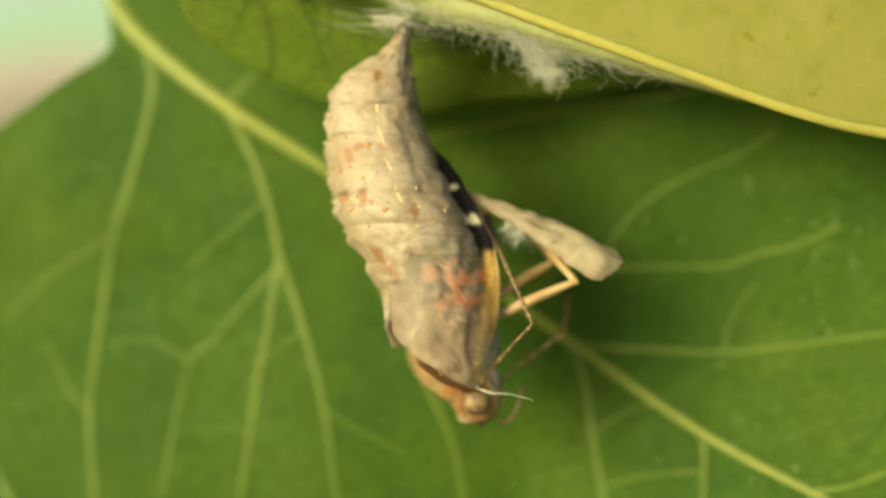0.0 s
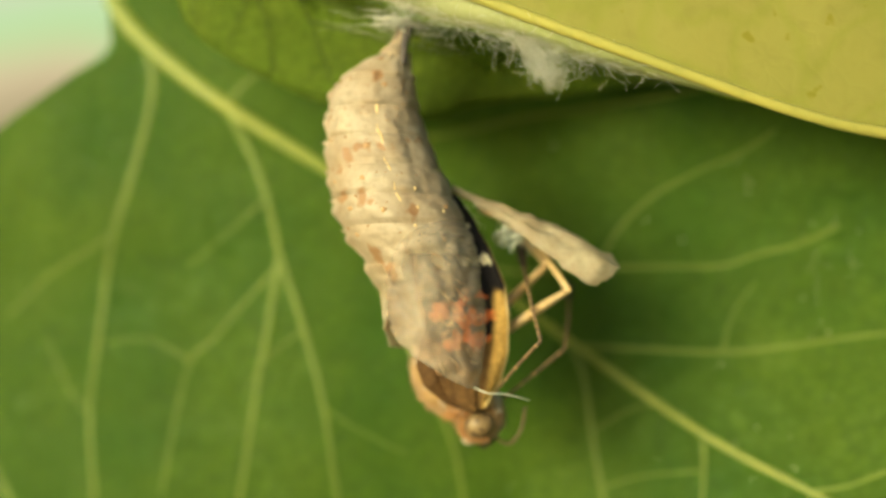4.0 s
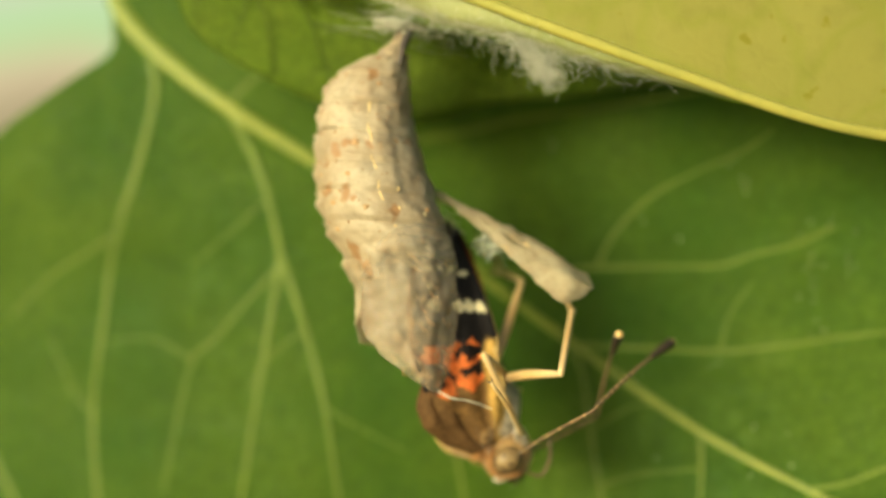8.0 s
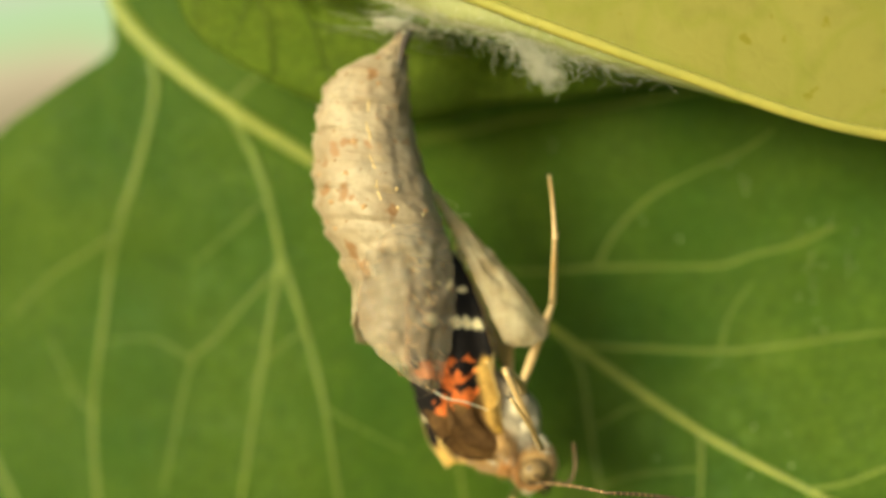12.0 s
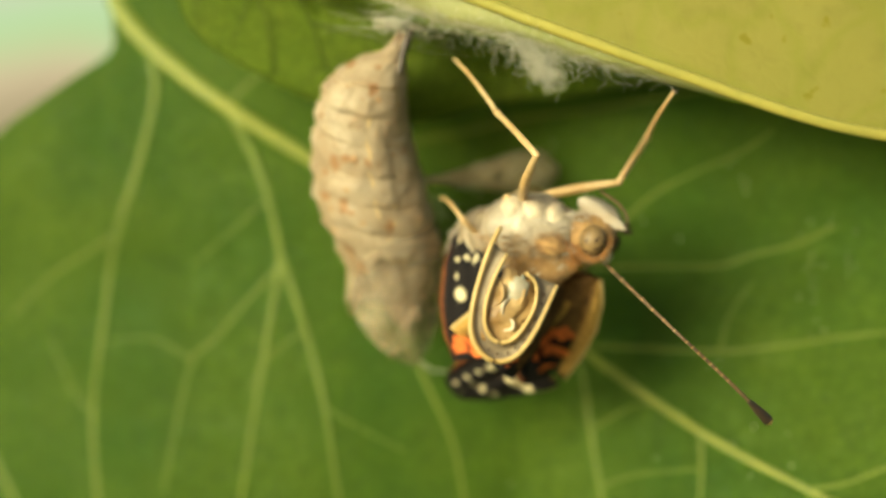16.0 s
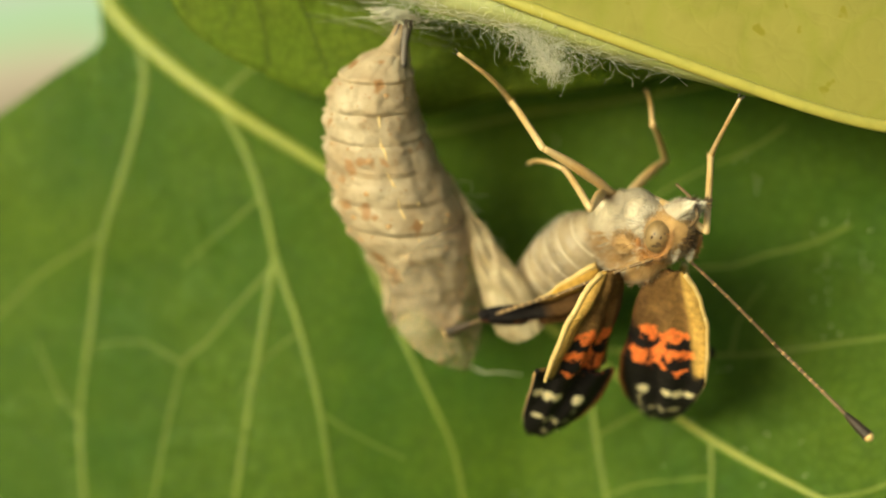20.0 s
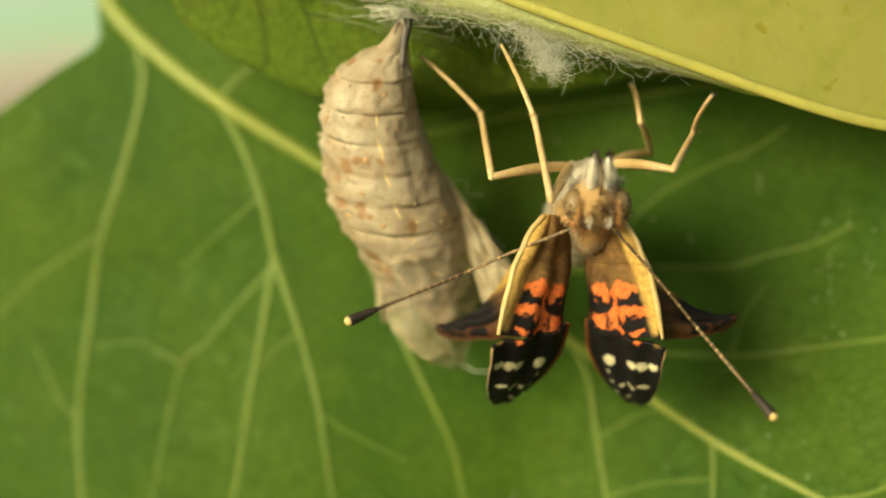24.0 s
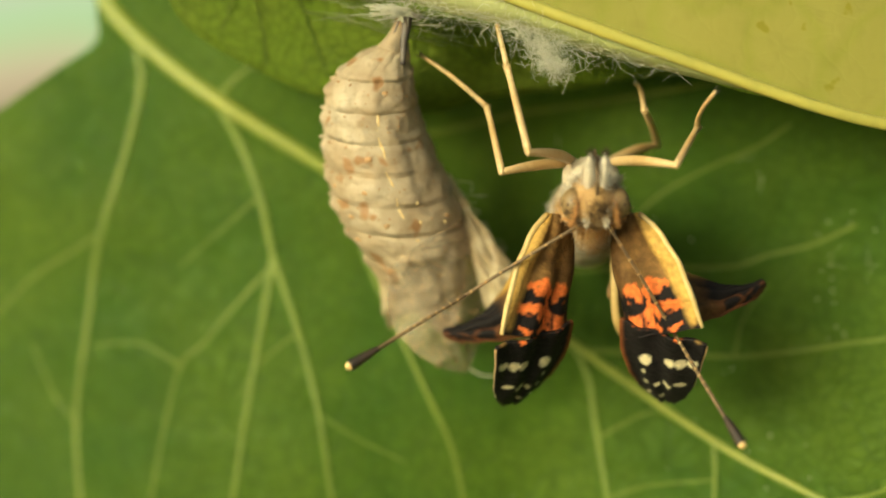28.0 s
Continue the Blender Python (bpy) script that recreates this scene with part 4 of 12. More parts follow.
def build_wings():
    for key, side in (("l", 1), ("r", -1)):
        total = 10.6
        base, sb = wing_piece("forewing_root", FORE_EDGE, 0.0, .252, 0.0, total, fore_colour, side, .35, "tan wing root with a straw-coloured front vein", 26)
        mid, sm = wing_piece("forewing_middle", FORE_EDGE, .238, .497, .245, total, fore_colour, side, .35, "brown and orange middle of the wing", 40)
        tip, st = wing_piece("forewing_end", FORE_EDGE, .483, .642, .49, total, fore_colour, side, .35, "black wing part with orange patches", 34)
        apex, sa = wing_piece("forewing_apex", FORE_EDGE, .628, 1.0, .632, total * 1.6, fore_colour, side, .3, "soft black wing tip with cream spots", 70, .03, tip)
        MOVING[f"forewing_{key}_apex"] = apex
        v, f = tube([sa(.64 + .3 * i / 14, -1) for i in range(15)], lambda u: .10 - .07 * u, 8)
        part("front_vein", v, f, FUR_TAN, apex)
        MOVING[f"forewing_{key}_base"], MOVING[f"forewing_{key}_mid"], MOVING[f"forewing_{key}_tip"] = base, mid, tip
        for ob, surf, s0, s1 in ((base, sb, 0.01, .25), (mid, sm, .24, .495), (tip, st, .485, .64)):
            pts = [surf(s0 + (s1 - s0) * i / 14, -1) for i in range(15)]
            v, f = tube(pts, lambda u: .17 - .06 * u if ob is tip else .17, 8)
            part("front_vein", v, f, BUFF, ob, "straw-coloured front vein")
            for vv in (-.55, -.1, .35, .75):
                pts = [surf(s0 + (s1 - s0) * i / 14, vv) for i in range(15)]
                v, f = tube(pts, lambda u: .05, 6)
                part("vein", v, f, BUFF if ob is base else FUR_TAN if ob is mid else BLACK, ob)
        hind, sh = wing_piece("hindwing", HIND_EDGE, 0.0, 1.0, 0.0, 7.4, hind_colour, side, .6, "dark hindwing with a buff edge", 60)
        MOVING[f"hindwing_{key}"] = hind
        pts = [sh(.97 * i / 16, -1) for i in range(17)]
        v, f = tube(pts[:11], lambda u: .20 - .14 * u, 8)
        part("front_vein", v, f, BUFF, hind, "buff front edge")


def added_hindwing_fold():
    """A piece added beside the hindwings for their crumpled root: an amber hollow ringed by buff veins bent like a U.
    """
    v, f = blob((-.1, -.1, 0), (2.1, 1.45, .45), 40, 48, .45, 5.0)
    ob = MOVING["fold"] = part("added_hindwing_fold", v, f, FOLD, fly, "added crumpled amber fold for the hindwing, ringed by buff veins")
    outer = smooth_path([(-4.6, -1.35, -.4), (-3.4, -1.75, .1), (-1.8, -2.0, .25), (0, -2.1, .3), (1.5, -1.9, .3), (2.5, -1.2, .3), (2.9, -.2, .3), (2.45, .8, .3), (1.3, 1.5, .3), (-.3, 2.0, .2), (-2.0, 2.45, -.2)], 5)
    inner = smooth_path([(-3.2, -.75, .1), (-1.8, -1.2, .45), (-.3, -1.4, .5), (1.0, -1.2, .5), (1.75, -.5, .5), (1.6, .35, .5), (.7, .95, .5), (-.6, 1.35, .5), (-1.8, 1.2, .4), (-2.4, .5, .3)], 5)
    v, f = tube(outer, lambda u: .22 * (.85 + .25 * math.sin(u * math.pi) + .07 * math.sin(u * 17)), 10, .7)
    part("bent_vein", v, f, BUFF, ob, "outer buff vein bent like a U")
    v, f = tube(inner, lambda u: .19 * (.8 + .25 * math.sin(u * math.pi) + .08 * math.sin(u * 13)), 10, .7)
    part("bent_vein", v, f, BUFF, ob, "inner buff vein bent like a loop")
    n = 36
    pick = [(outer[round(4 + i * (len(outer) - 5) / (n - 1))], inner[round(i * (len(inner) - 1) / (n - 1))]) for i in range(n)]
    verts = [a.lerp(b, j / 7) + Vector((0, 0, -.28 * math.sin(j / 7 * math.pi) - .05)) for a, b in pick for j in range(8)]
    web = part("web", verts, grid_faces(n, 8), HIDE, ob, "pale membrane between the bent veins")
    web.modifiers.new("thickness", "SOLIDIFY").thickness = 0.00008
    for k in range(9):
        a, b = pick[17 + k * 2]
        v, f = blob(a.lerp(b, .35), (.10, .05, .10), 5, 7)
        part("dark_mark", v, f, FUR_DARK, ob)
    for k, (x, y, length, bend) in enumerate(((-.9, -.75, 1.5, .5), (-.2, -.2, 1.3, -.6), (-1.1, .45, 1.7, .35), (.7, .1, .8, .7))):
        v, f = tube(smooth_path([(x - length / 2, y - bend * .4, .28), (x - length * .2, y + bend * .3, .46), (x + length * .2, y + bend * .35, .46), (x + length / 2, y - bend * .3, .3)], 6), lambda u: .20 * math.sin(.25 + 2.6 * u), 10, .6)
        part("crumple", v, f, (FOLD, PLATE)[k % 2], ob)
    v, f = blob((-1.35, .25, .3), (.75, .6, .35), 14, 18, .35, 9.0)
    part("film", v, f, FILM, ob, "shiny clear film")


FOLD = material("amber_brown_fold", (0.52, 0.36, 0.17), (0.26, 0.14, 0.05), scale=450, rough=0.4, bump=0.6, bump_scale=1500)
added_hindwing_fold()
build_body()
antenna("antenna_l", 1)
antenna("antenna_r", -1)
leg("a", ORANGE_LEG)
leg("b", CREAM_LEG)
leg("c", CREAM_LEG)
leg("d", CREAM_LEG)
build_wings()


def motions():
    """Key all that moves: the swaying case with its flap, and the butterfly with its limbs."""
    walk(MOVING["case"], [
        (0, at(-2.28, 0.6, 12.98, -4.9, -0.1, -0.9)), (3, at(-2.28, 0.6, 12.98, -5, 0.2, -1)), (7, at(-2.28, 0.6, 12.98, -5.2, 2.7, -1.1)),
        (7.5, at(-2.28, 0.6, 12.98, -5.4, 5.3, -1.3)), (9.5, at(-2.28, 0.6, 12.98, -5.2, 6.1, -1.3)), (10, at(-2.28, 0.6, 12.98, -5.3, 4.1, -1.2)),
        (10.5, at(-2.28, 0.6, 12.98, -5.3, 7.3, -1.3)), (12, at(-2.28, 0.6, 12.98, -5.3, 6.4, -1.3)), (13.5, at(-2.28, 0.6, 12.98, -5, 7.3, -1.2)),
        (13.75, at(-2.28, 0.6, 12.98, 3.1, 7.5, 0.8)), (14.25, at(-2.28, 0.6, 12.98, 10.4, 7.7, 2.7)), (14.5, at(-2.28, 0.6, 12.98, 12.8, 7.8, 3.3)),
        (15, at(-2.28, 0.6, 12.98, 16.7, 12.1, 4.9)), (15.5, at(-2.28, 0.6, 12.98, 20.5, 11.9, 6)), (16, at(-2.28, 0.6, 12.98, 22.9, 7.5, 5.9)),
        (16.5, at(-2.28, 0.6, 12.98, 24.6, 1.1, 5)), (17, at(-2.28, 0.6, 12.98, 26.2, 11.1, 7.5)), (17.5, at(-2.28, 0.6, 12.98, 28.7, 14.3, 9)),
        (18.25, at(-2.28, 0.6, 12.98, 25.4, 10.1, 7.1)), (18.5, at(-2.28, 0.6, 12.98, 24.4, 7, 6.2)), (18.75, at(-2.28, 0.6, 12.98, 20.9, -0.4, 4)),
        (19, at(-2.28, 0.6, 12.98, 16.7, -5.8, 2.4)), (19.5, at(-2.28, 0.6, 12.98, 27.2, 10.4, 7.7)), (20, at(-2.28, 0.6, 12.98, 20, -0.5, 3.8)),
        (24, at(-2.28, 0.6, 12.98, 21.7, 0.7, 4.3)), (25.5, at(-2.28, 0.6, 12.98, 19.2, -0.8, 3.5)), (28, at(-2.28, 0.6, 12.98, 19.5, -0.2, 3.7))])
    walk(MOVING["flap"], [
        (0, at(2.77, 0.6, -9.42, 40.3, 28.2, -2.9)), (1.5, at(2.77, 0.6, -9.42, 40.2, 27.5, -3)), (2.5, at(2.77, 0.6, -9.42, 40.5, 28.8, -2.9)),
        (4, at(2.77, 0.6, -9.42, 41.6, 29.6, -2.4)), (7, at(2.77, 0.6, -9.42, 45.8, 36, -1.7)), (7.5, at(2.77, 0.6, -9.42, 50.7, 40.2, -1)),
        (8, at(2.77, 0.6, -9.42, 44, 30, -2.2)), (8.5, at(2.77, 0.6, -9.42, 51.5, 41.4, -1.2)), (8.75, at(2.77, 0.6, -9.42, 50.1, 39.1, -0.8)),
        (9, at(2.77, 0.6, -9.42, 43.4, 32.4, 22.5)), (9.25, at(2.77, 0.6, -9.42, 48.3, 36, 15.8)), (9.5, at(2.77, 0.6, -9.42, 52.8, 42.2, -0.5)),
        (9.75, at(2.77, 0.6, -9.42, 56.4, 47.4, -0.7)), (10, at(2.77, 0.6, -9.42, 58.4, 50.5, -0.8)), (10.5, at(2.77, 0.6, -9.42, 56.6, 45.4, -1)),
        (11.25, at(2.77, 0.6, -9.42, 58.7, 48.4, -0.7)), (11.75, at(2.77, 0.6, -9.42, 61.3, 50.7, 0.4)), (12, at(2.77, 0.6, -9.42, 61.1, 50.2, 0.7)),
        (12.5, at(2.77, 0.6, -9.42, 55.4, 44.2, 0.1)), (12.75, at(2.77, 0.6, -9.42, 58.9, 41.2, 13.1)), (13, at(2.77, 0.6, -9.42, 60.7, 36.3, 26.3)),
        (13.25, at(2.77, 0.6, -9.42, 62.1, 31.2, 35.1)), (13.5, at(2.77, 0.6, -9.42, 64, 26, 42)), (13.75, at(2.77, 0.6, -9.42, 61.1, 26.7, 42.1)),
        (14.25, at(2.77, 0.6, -9.42, 64.5, 25.3, 44.6)), (14.75, at(2.77, 0.6, -9.42, 69.6, 22.5, 43.3)), (15, at(2.77, 0.6, -9.42, 71.1, 19, 42.4)),
        (15.25, at(2.77, 0.6, -9.42, 64.1, 9.2, 38.4)), (15.5, at(2.77, 0.6, -9.42, 59.8, 1, 35.2)), (15.75, at(2.77, 0.6, -9.42, 58.3, 0.8, 36.1)),
        (16, at(2.77, 0.6, -9.42, 58.5, 3.6, 37.4)), (16.25, at(2.77, 0.6, -9.42, 60, 9.4, 37.7)), (16.5, at(2.77, 0.6, -9.42, 61.5, 13.2, 38.5)),
        (16.75, at(2.77, 0.6, -9.42, 57.8, 8.4, 34.9)), (17, at(2.77, 0.6, -9.42, 54.5, 0.9, 31.8)), (17.25, at(2.77, 0.6, -9.42, 53.2, 0.7, 29)),
        (17.5, at(2.77, 0.6, -9.42, 52.7, 3.4, 26.4)), (18, at(2.77, 0.6, -9.42, 56.6, 6.5, 25.3)), (18.25, at(2.77, 0.6, -9.42, 61.7, 23.1, 23)),
        (18.5, at(2.77, 0.6, -9.42, 69.7, 44.1, 19.5)), (18.75, at(2.77, 0.6, -9.42, 91, 57.9, 32.9)), (19, at(2.77, 0.6, -9.42, 101.9, 65.9, 38)),
        (19.5, at(2.77, 0.6, -9.42, 70.8, 50.3, 15.6)), (20, at(2.77, 0.6, -9.42, 63.1, 54.1, -43.7)), (21, at(2.77, 0.6, -9.42, 63.1, 53.7, -43.6)),
        (23.5, at(2.77, 0.6, -9.42, 63.5, 51.5, -43.1)), (24, at(2.77, 0.6, -9.42, 63.5, 51.4, -43)),
        (25.5, at(2.77, 0.6, -9.42, 63.1, 55.2, -43.5)), (28, at(2.77, 0.6, -9.42, 64, 54.2, -42.6))])
    walk(MOVING["butterfly"], [
        (0, at(1.02, 1.2, -5.18, -180, 74.3, 0)), (1.5, at(0.79, 1.2, -5.34, -180, 75.4, 0)), (2, at(0.88, 1.2, -5.49, -180, 74.6, 0)),
        (3, at(1.12, 1.2, -5.97, -180, 72.5, 0)), (4, at(1.11, 1.2, -6.53, -180, 72.7, 0)), (6.5, at(0.93, 1.2, -7.57, -180, 73.7, 0)),
        (7, at(0.93, 1.2, -8.3, -180, 73.7, 0)), (7.25, at(0.93, 1.2, -9.05, -180, 73.4, 0)), (7.5, at(0.93, 1.2, -9.57, -180, 72.6, 0)),
        (7.75, at(1.46, 1.2, -9.38, 172.4, 68.4, -7.8)), (8, at(2.2, 1.2, -9.03, 167.6, 62.4, -12.5)),
        (8.5, at(2.87, 1.2, -8.3, 169.5, 55.7, -10.3)), (8.75, at(3.19, 1.2, -7.73, 171.5, 51.4, -9.3)), (9, at(3.37, 1.2, -7.37, 173, 48.8, -8.7)),
        (9.25, at(3.37, 1.2, -7.75, 172.8, 50, -8.9)), (9.5, at(3.37, 1.2, -8.3, 172.7, 51.2, -9.2)), (10, at(4.37, 1.2, -8.8, 172.7, 51.2, -9.2)),
        (10.25, at(3.53, 1.2, -9.38, 172, 53.6, -9.7)), (10.5, at(2.7, 1.2, -9.8, 171.3, 56, -10.3)),
        (11.25, at(2.75, 1.2, -9.53, 171.6, 54.8, -10)), (11.5, at(2.87, 1.2, -9.47, 171.6, 54.8, -10)),
        (11.75, at(3.05, 1.2, -9.68, 171.4, 55.4, -10.1)), (12, at(3.37, 1.2, -9.9, 171.3, 56, -10.3)),
        (12.25, at(4.17, 0.58, -9.53, 172.3, 52.9, -9.5)), (12.5, at(4.84, 0, -8.85, 173.5, 47.9, -8.6)),
        (13, at(5.04, -0.49, -7.42, 174.4, 41.1, -8.3)), (13.75, at(5.24, -0.91, -4.86, 175.1, 31.4, -9.1)),
        (14.5, at(5.31, -1, -2.34, 176.6, 21.1, -9.3)), (14.75, at(4.4, -1, -1.57, 177.5, 15.7, -9)), (15, at(3.5, -1, -0.89, 178.3, 11.6, -8.9)),
        (15.25, at(3.66, -1, -0.41, 178.7, 10.9, -8.8)), (15.5, at(3.99, -1, 0.03, 179.1, 10.4, -8.8)), (15.75, at(4.6, -1, 0.51, 179.7, 8.9, -9.3)),
        (16, at(5.05, -1, 1.09, 180, 6.9, -10.5)), (16.25, at(4.93, -1, 2.08, -180, 5, -14.3)), (16.5, at(4.82, -1, 3, 180, 3, -21.3)),
        (16.75, at(5.83, -1, 3.49, 180, 0, -38.1)), (17, at(6.84, -1, 3.72, 180, -1.8, -50.8)), (17.25, at(6.69, -1, 3.3, 180, -1.2, -48.7)),
        (17.5, at(6.54, -1, 2.7, -180, 0, -46.6)), (17.75, at(7.24, -0.79, 2.32, -180, 1.8, -50.3)), (18, at(8.05, -0.5, 2.05, 180, 3.5, -54.1)),
        (18.5, at(8.28, -0.3, 1.81, 180, 4.6, -54.1)), (19, at(9.09, 0, 1.58, 180, 5.8, -56.1)), (19.5, at(9.5, 0, 1.57, 180, 5.8, -56.1)),
        (20, at(10.48, 0, 1.25, 180, 6.9, -56.1)), (20.5, at(10.23, 0, 1.31, 180, 6.9, -56.1)), (21, at(9.89, 0, 1.4, -180, 6.9, -59.5)),
        (21.5, at(9.03, 0, 1.78, 180, 6.9, -73.6)), (22.5, at(8.04, 0, 2.31, 180, 7, -82.1)), (23, at(7.69, 0, 2.53, -180, 7, -85)),
        (23.5, at(7.56, 0, 2.73, 180, 7, -87.1)), (24, at(8.19, 0, 2.89, -180, 5.8, -88.2)), (24.5, at(7.33, 0, 2.63, 180, 5.8, -87.1)),
        (25, at(9.07, 0, 2.95, 180, 5.8, -88.8)), (25.5, at(8.58, 0, 2.82, 180, 5.8, -88.8)), (26, at(9.53, 0, 3.13, 180, 5.8, -88.8)),
        (26.5, at(9.36, 0, 2.82, -180, 5.8, -90)), (27, at(9.2, 0, 2.94, 180, 5.8, -91.2)), (27.5, at(8.47, 0, 3.03, 180, 5.8, -91.2)),
        (28, at(8.24, 0, 3, 180, 6.9, -91.2))])
    walk(MOVING["abdomen"], [
        (0, at(-1.9, 0, 0.1, 0, 7.9, 10.6)), (1.5, at(-1.9, 0, 0.1, 0, 7.2, 12)), (2, at(-1.9, 0, 0.1, 0, 6.4, 9.7)),
        (2.5, at(-1.9, 0, 0.1, 0, 5.1, 2.4)), (3, at(-1.9, 0, 0.1, -0, 4.2, -3)), (5, at(-1.9, 0, 0.1, -0, 5.1, -2.5)),
        (5.5, at(-1.9, 0, 0.1, -0, 5.6, -2.3)), (6, at(-1.9, 0, 0.1, 0, 5.8, 8.1)), (6.5, at(-1.9, 0, 0.1, -0, 6.5, 15.9)),
        (7, at(-1.9, 0, 0.1, 0, 6.9, 14.4)), (7.25, at(-1.9, 0, 0.1, 0, 5.4, -1.3)), (7.5, at(-1.9, 0, 0.1, 0, 3.7, -1.2)),
        (8, at(-1.9, 0, 0.1, -0, 0.9, -7.1)), (8.5, at(-1.9, 0, 0.1, -0, -1, -7.2)), (8.75, at(-1.9, 0, 0.1, 0, -2.4, 7.3)),
        (9, at(-1.9, 0, 0.1, 0, -2.7, 12.4)), (9.5, at(-1.9, 0, 0.1, -0, -3.8, 7.4)), (10, at(-1.9, 0, 0.1, -0, -1.5, -6.6)),
        (10.5, at(-1.9, -0, 0.1, -0, -6.2, -6.6)), (11.75, at(-1.9, 0, 0.1, -0, -4.3, -6.7)), (12.25, at(-1.9, 0, 0.1, 0, -2.5, -6.7)),
        (12.5, at(-1.9, -0, 0.1, 0, -3.4, -6.7)), (12.75, at(-1.9, 0, 0.1, 0, -4.4, 4.9)), (13, at(-1.9, -0, 0.1, 0, -3.4, 24.5)),
        (13.25, at(-1.9, 0, 0.1, 0, -0.9, 37.7)), (13.5, at(-1.9, 0, 0.1, 0, 2.9, 48.3)), (13.75, at(-1.9, 0, 0.1, 0, 7.7, 56.8)),
        (14, at(-1.9, -0, 0.1, -0, 13.1, 63.2)), (14.25, at(-1.9, 0, 0.1, -0, 18.2, 67.2)), (14.5, at(-1.9, 0, 0.1, 0, 22.3, 68.7)),
        (15, at(-1.9, -0, 0.1, 0, 15.8, 76.3)), (15.5, at(-1.9, 0, 0.1, -0, 18.6, 77.9)), (15.75, at(-1.9, 0, 0.1, 0, 20.8, 76.3)),
        (16, at(-1.9, -0, 0.1, -0, 24, 73)), (16.25, at(-1.9, -0, 0.1, 0, 30.3, 68.1)), (16.5, at(-1.9, 0, 0.1, -0, 36.2, 56.9)),
        (16.75, at(-1.9, 0, 0.1, -0, 37.6, 22.1)), (17, at(-1.9, 0, 0.1, 0, 36.9, -11.1)), (17.5, at(-1.9, 0, 0.1, -0, 37.1, -32)),
        (18, at(-1.9, 0, 0.1, 0, 39.5, -15.5)), (18.25, at(-1.9, 0, 0.1, 0, 41.1, -8.9)), (18.5, at(-1.9, 0, 0.1, 0, 42.8, -4.5)),
        (19, at(-1.9, -0, 0.1, 0, 44.4, -6.9)), (19.5, at(-1.9, 0, 0.1, 0, 43, -0.5)), (20, at(-1.9, 0, 0.1, -0, 40.4, -3.9)),
        (20.5, at(-1.9, -0, 0.1, 0, 40.9, -2.5)), (21, at(-1.9, 0, 0.1, -0, 41.5, -5)), (21.5, at(-1.9, 0, 0.1, 0, 40.6, -10.2)),
        (22.5, at(-1.9, -0, 0.1, 0, 33, -0.3)), (23, at(-1.9, 0, 0.1, -0, 29.6, 3.9)), (23.5, at(-1.9, 0, 0.1, -0, 28.8, 6.8)),
        (24, at(-1.9, -0, 0.1, -0, 28.8, 5.5)), (24.5, at(-1.9, 0, 0.1, -0, 27.4, 17.7)), (25, at(-1.9, 0, 0.1, 0, 30.1, 4.9)),
        (25.5, at(-1.9, 0, 0.1, 0, 29.1, 8)), (26, at(-1.9, 0, 0.1, -0, 31.1, 0)), (26.5, at(-1.9, 0, 0.1, 0, 28.6, -1.4)),
        (27, at(-1.9, 0, 0.1, 0, 29.1, -3)), (27.5, at(-1.9, 0, 0.1, -0, 29.5, 1.3)), (28, at(-1.9, 0, 0.1, -0, 30.6, 2.6))])
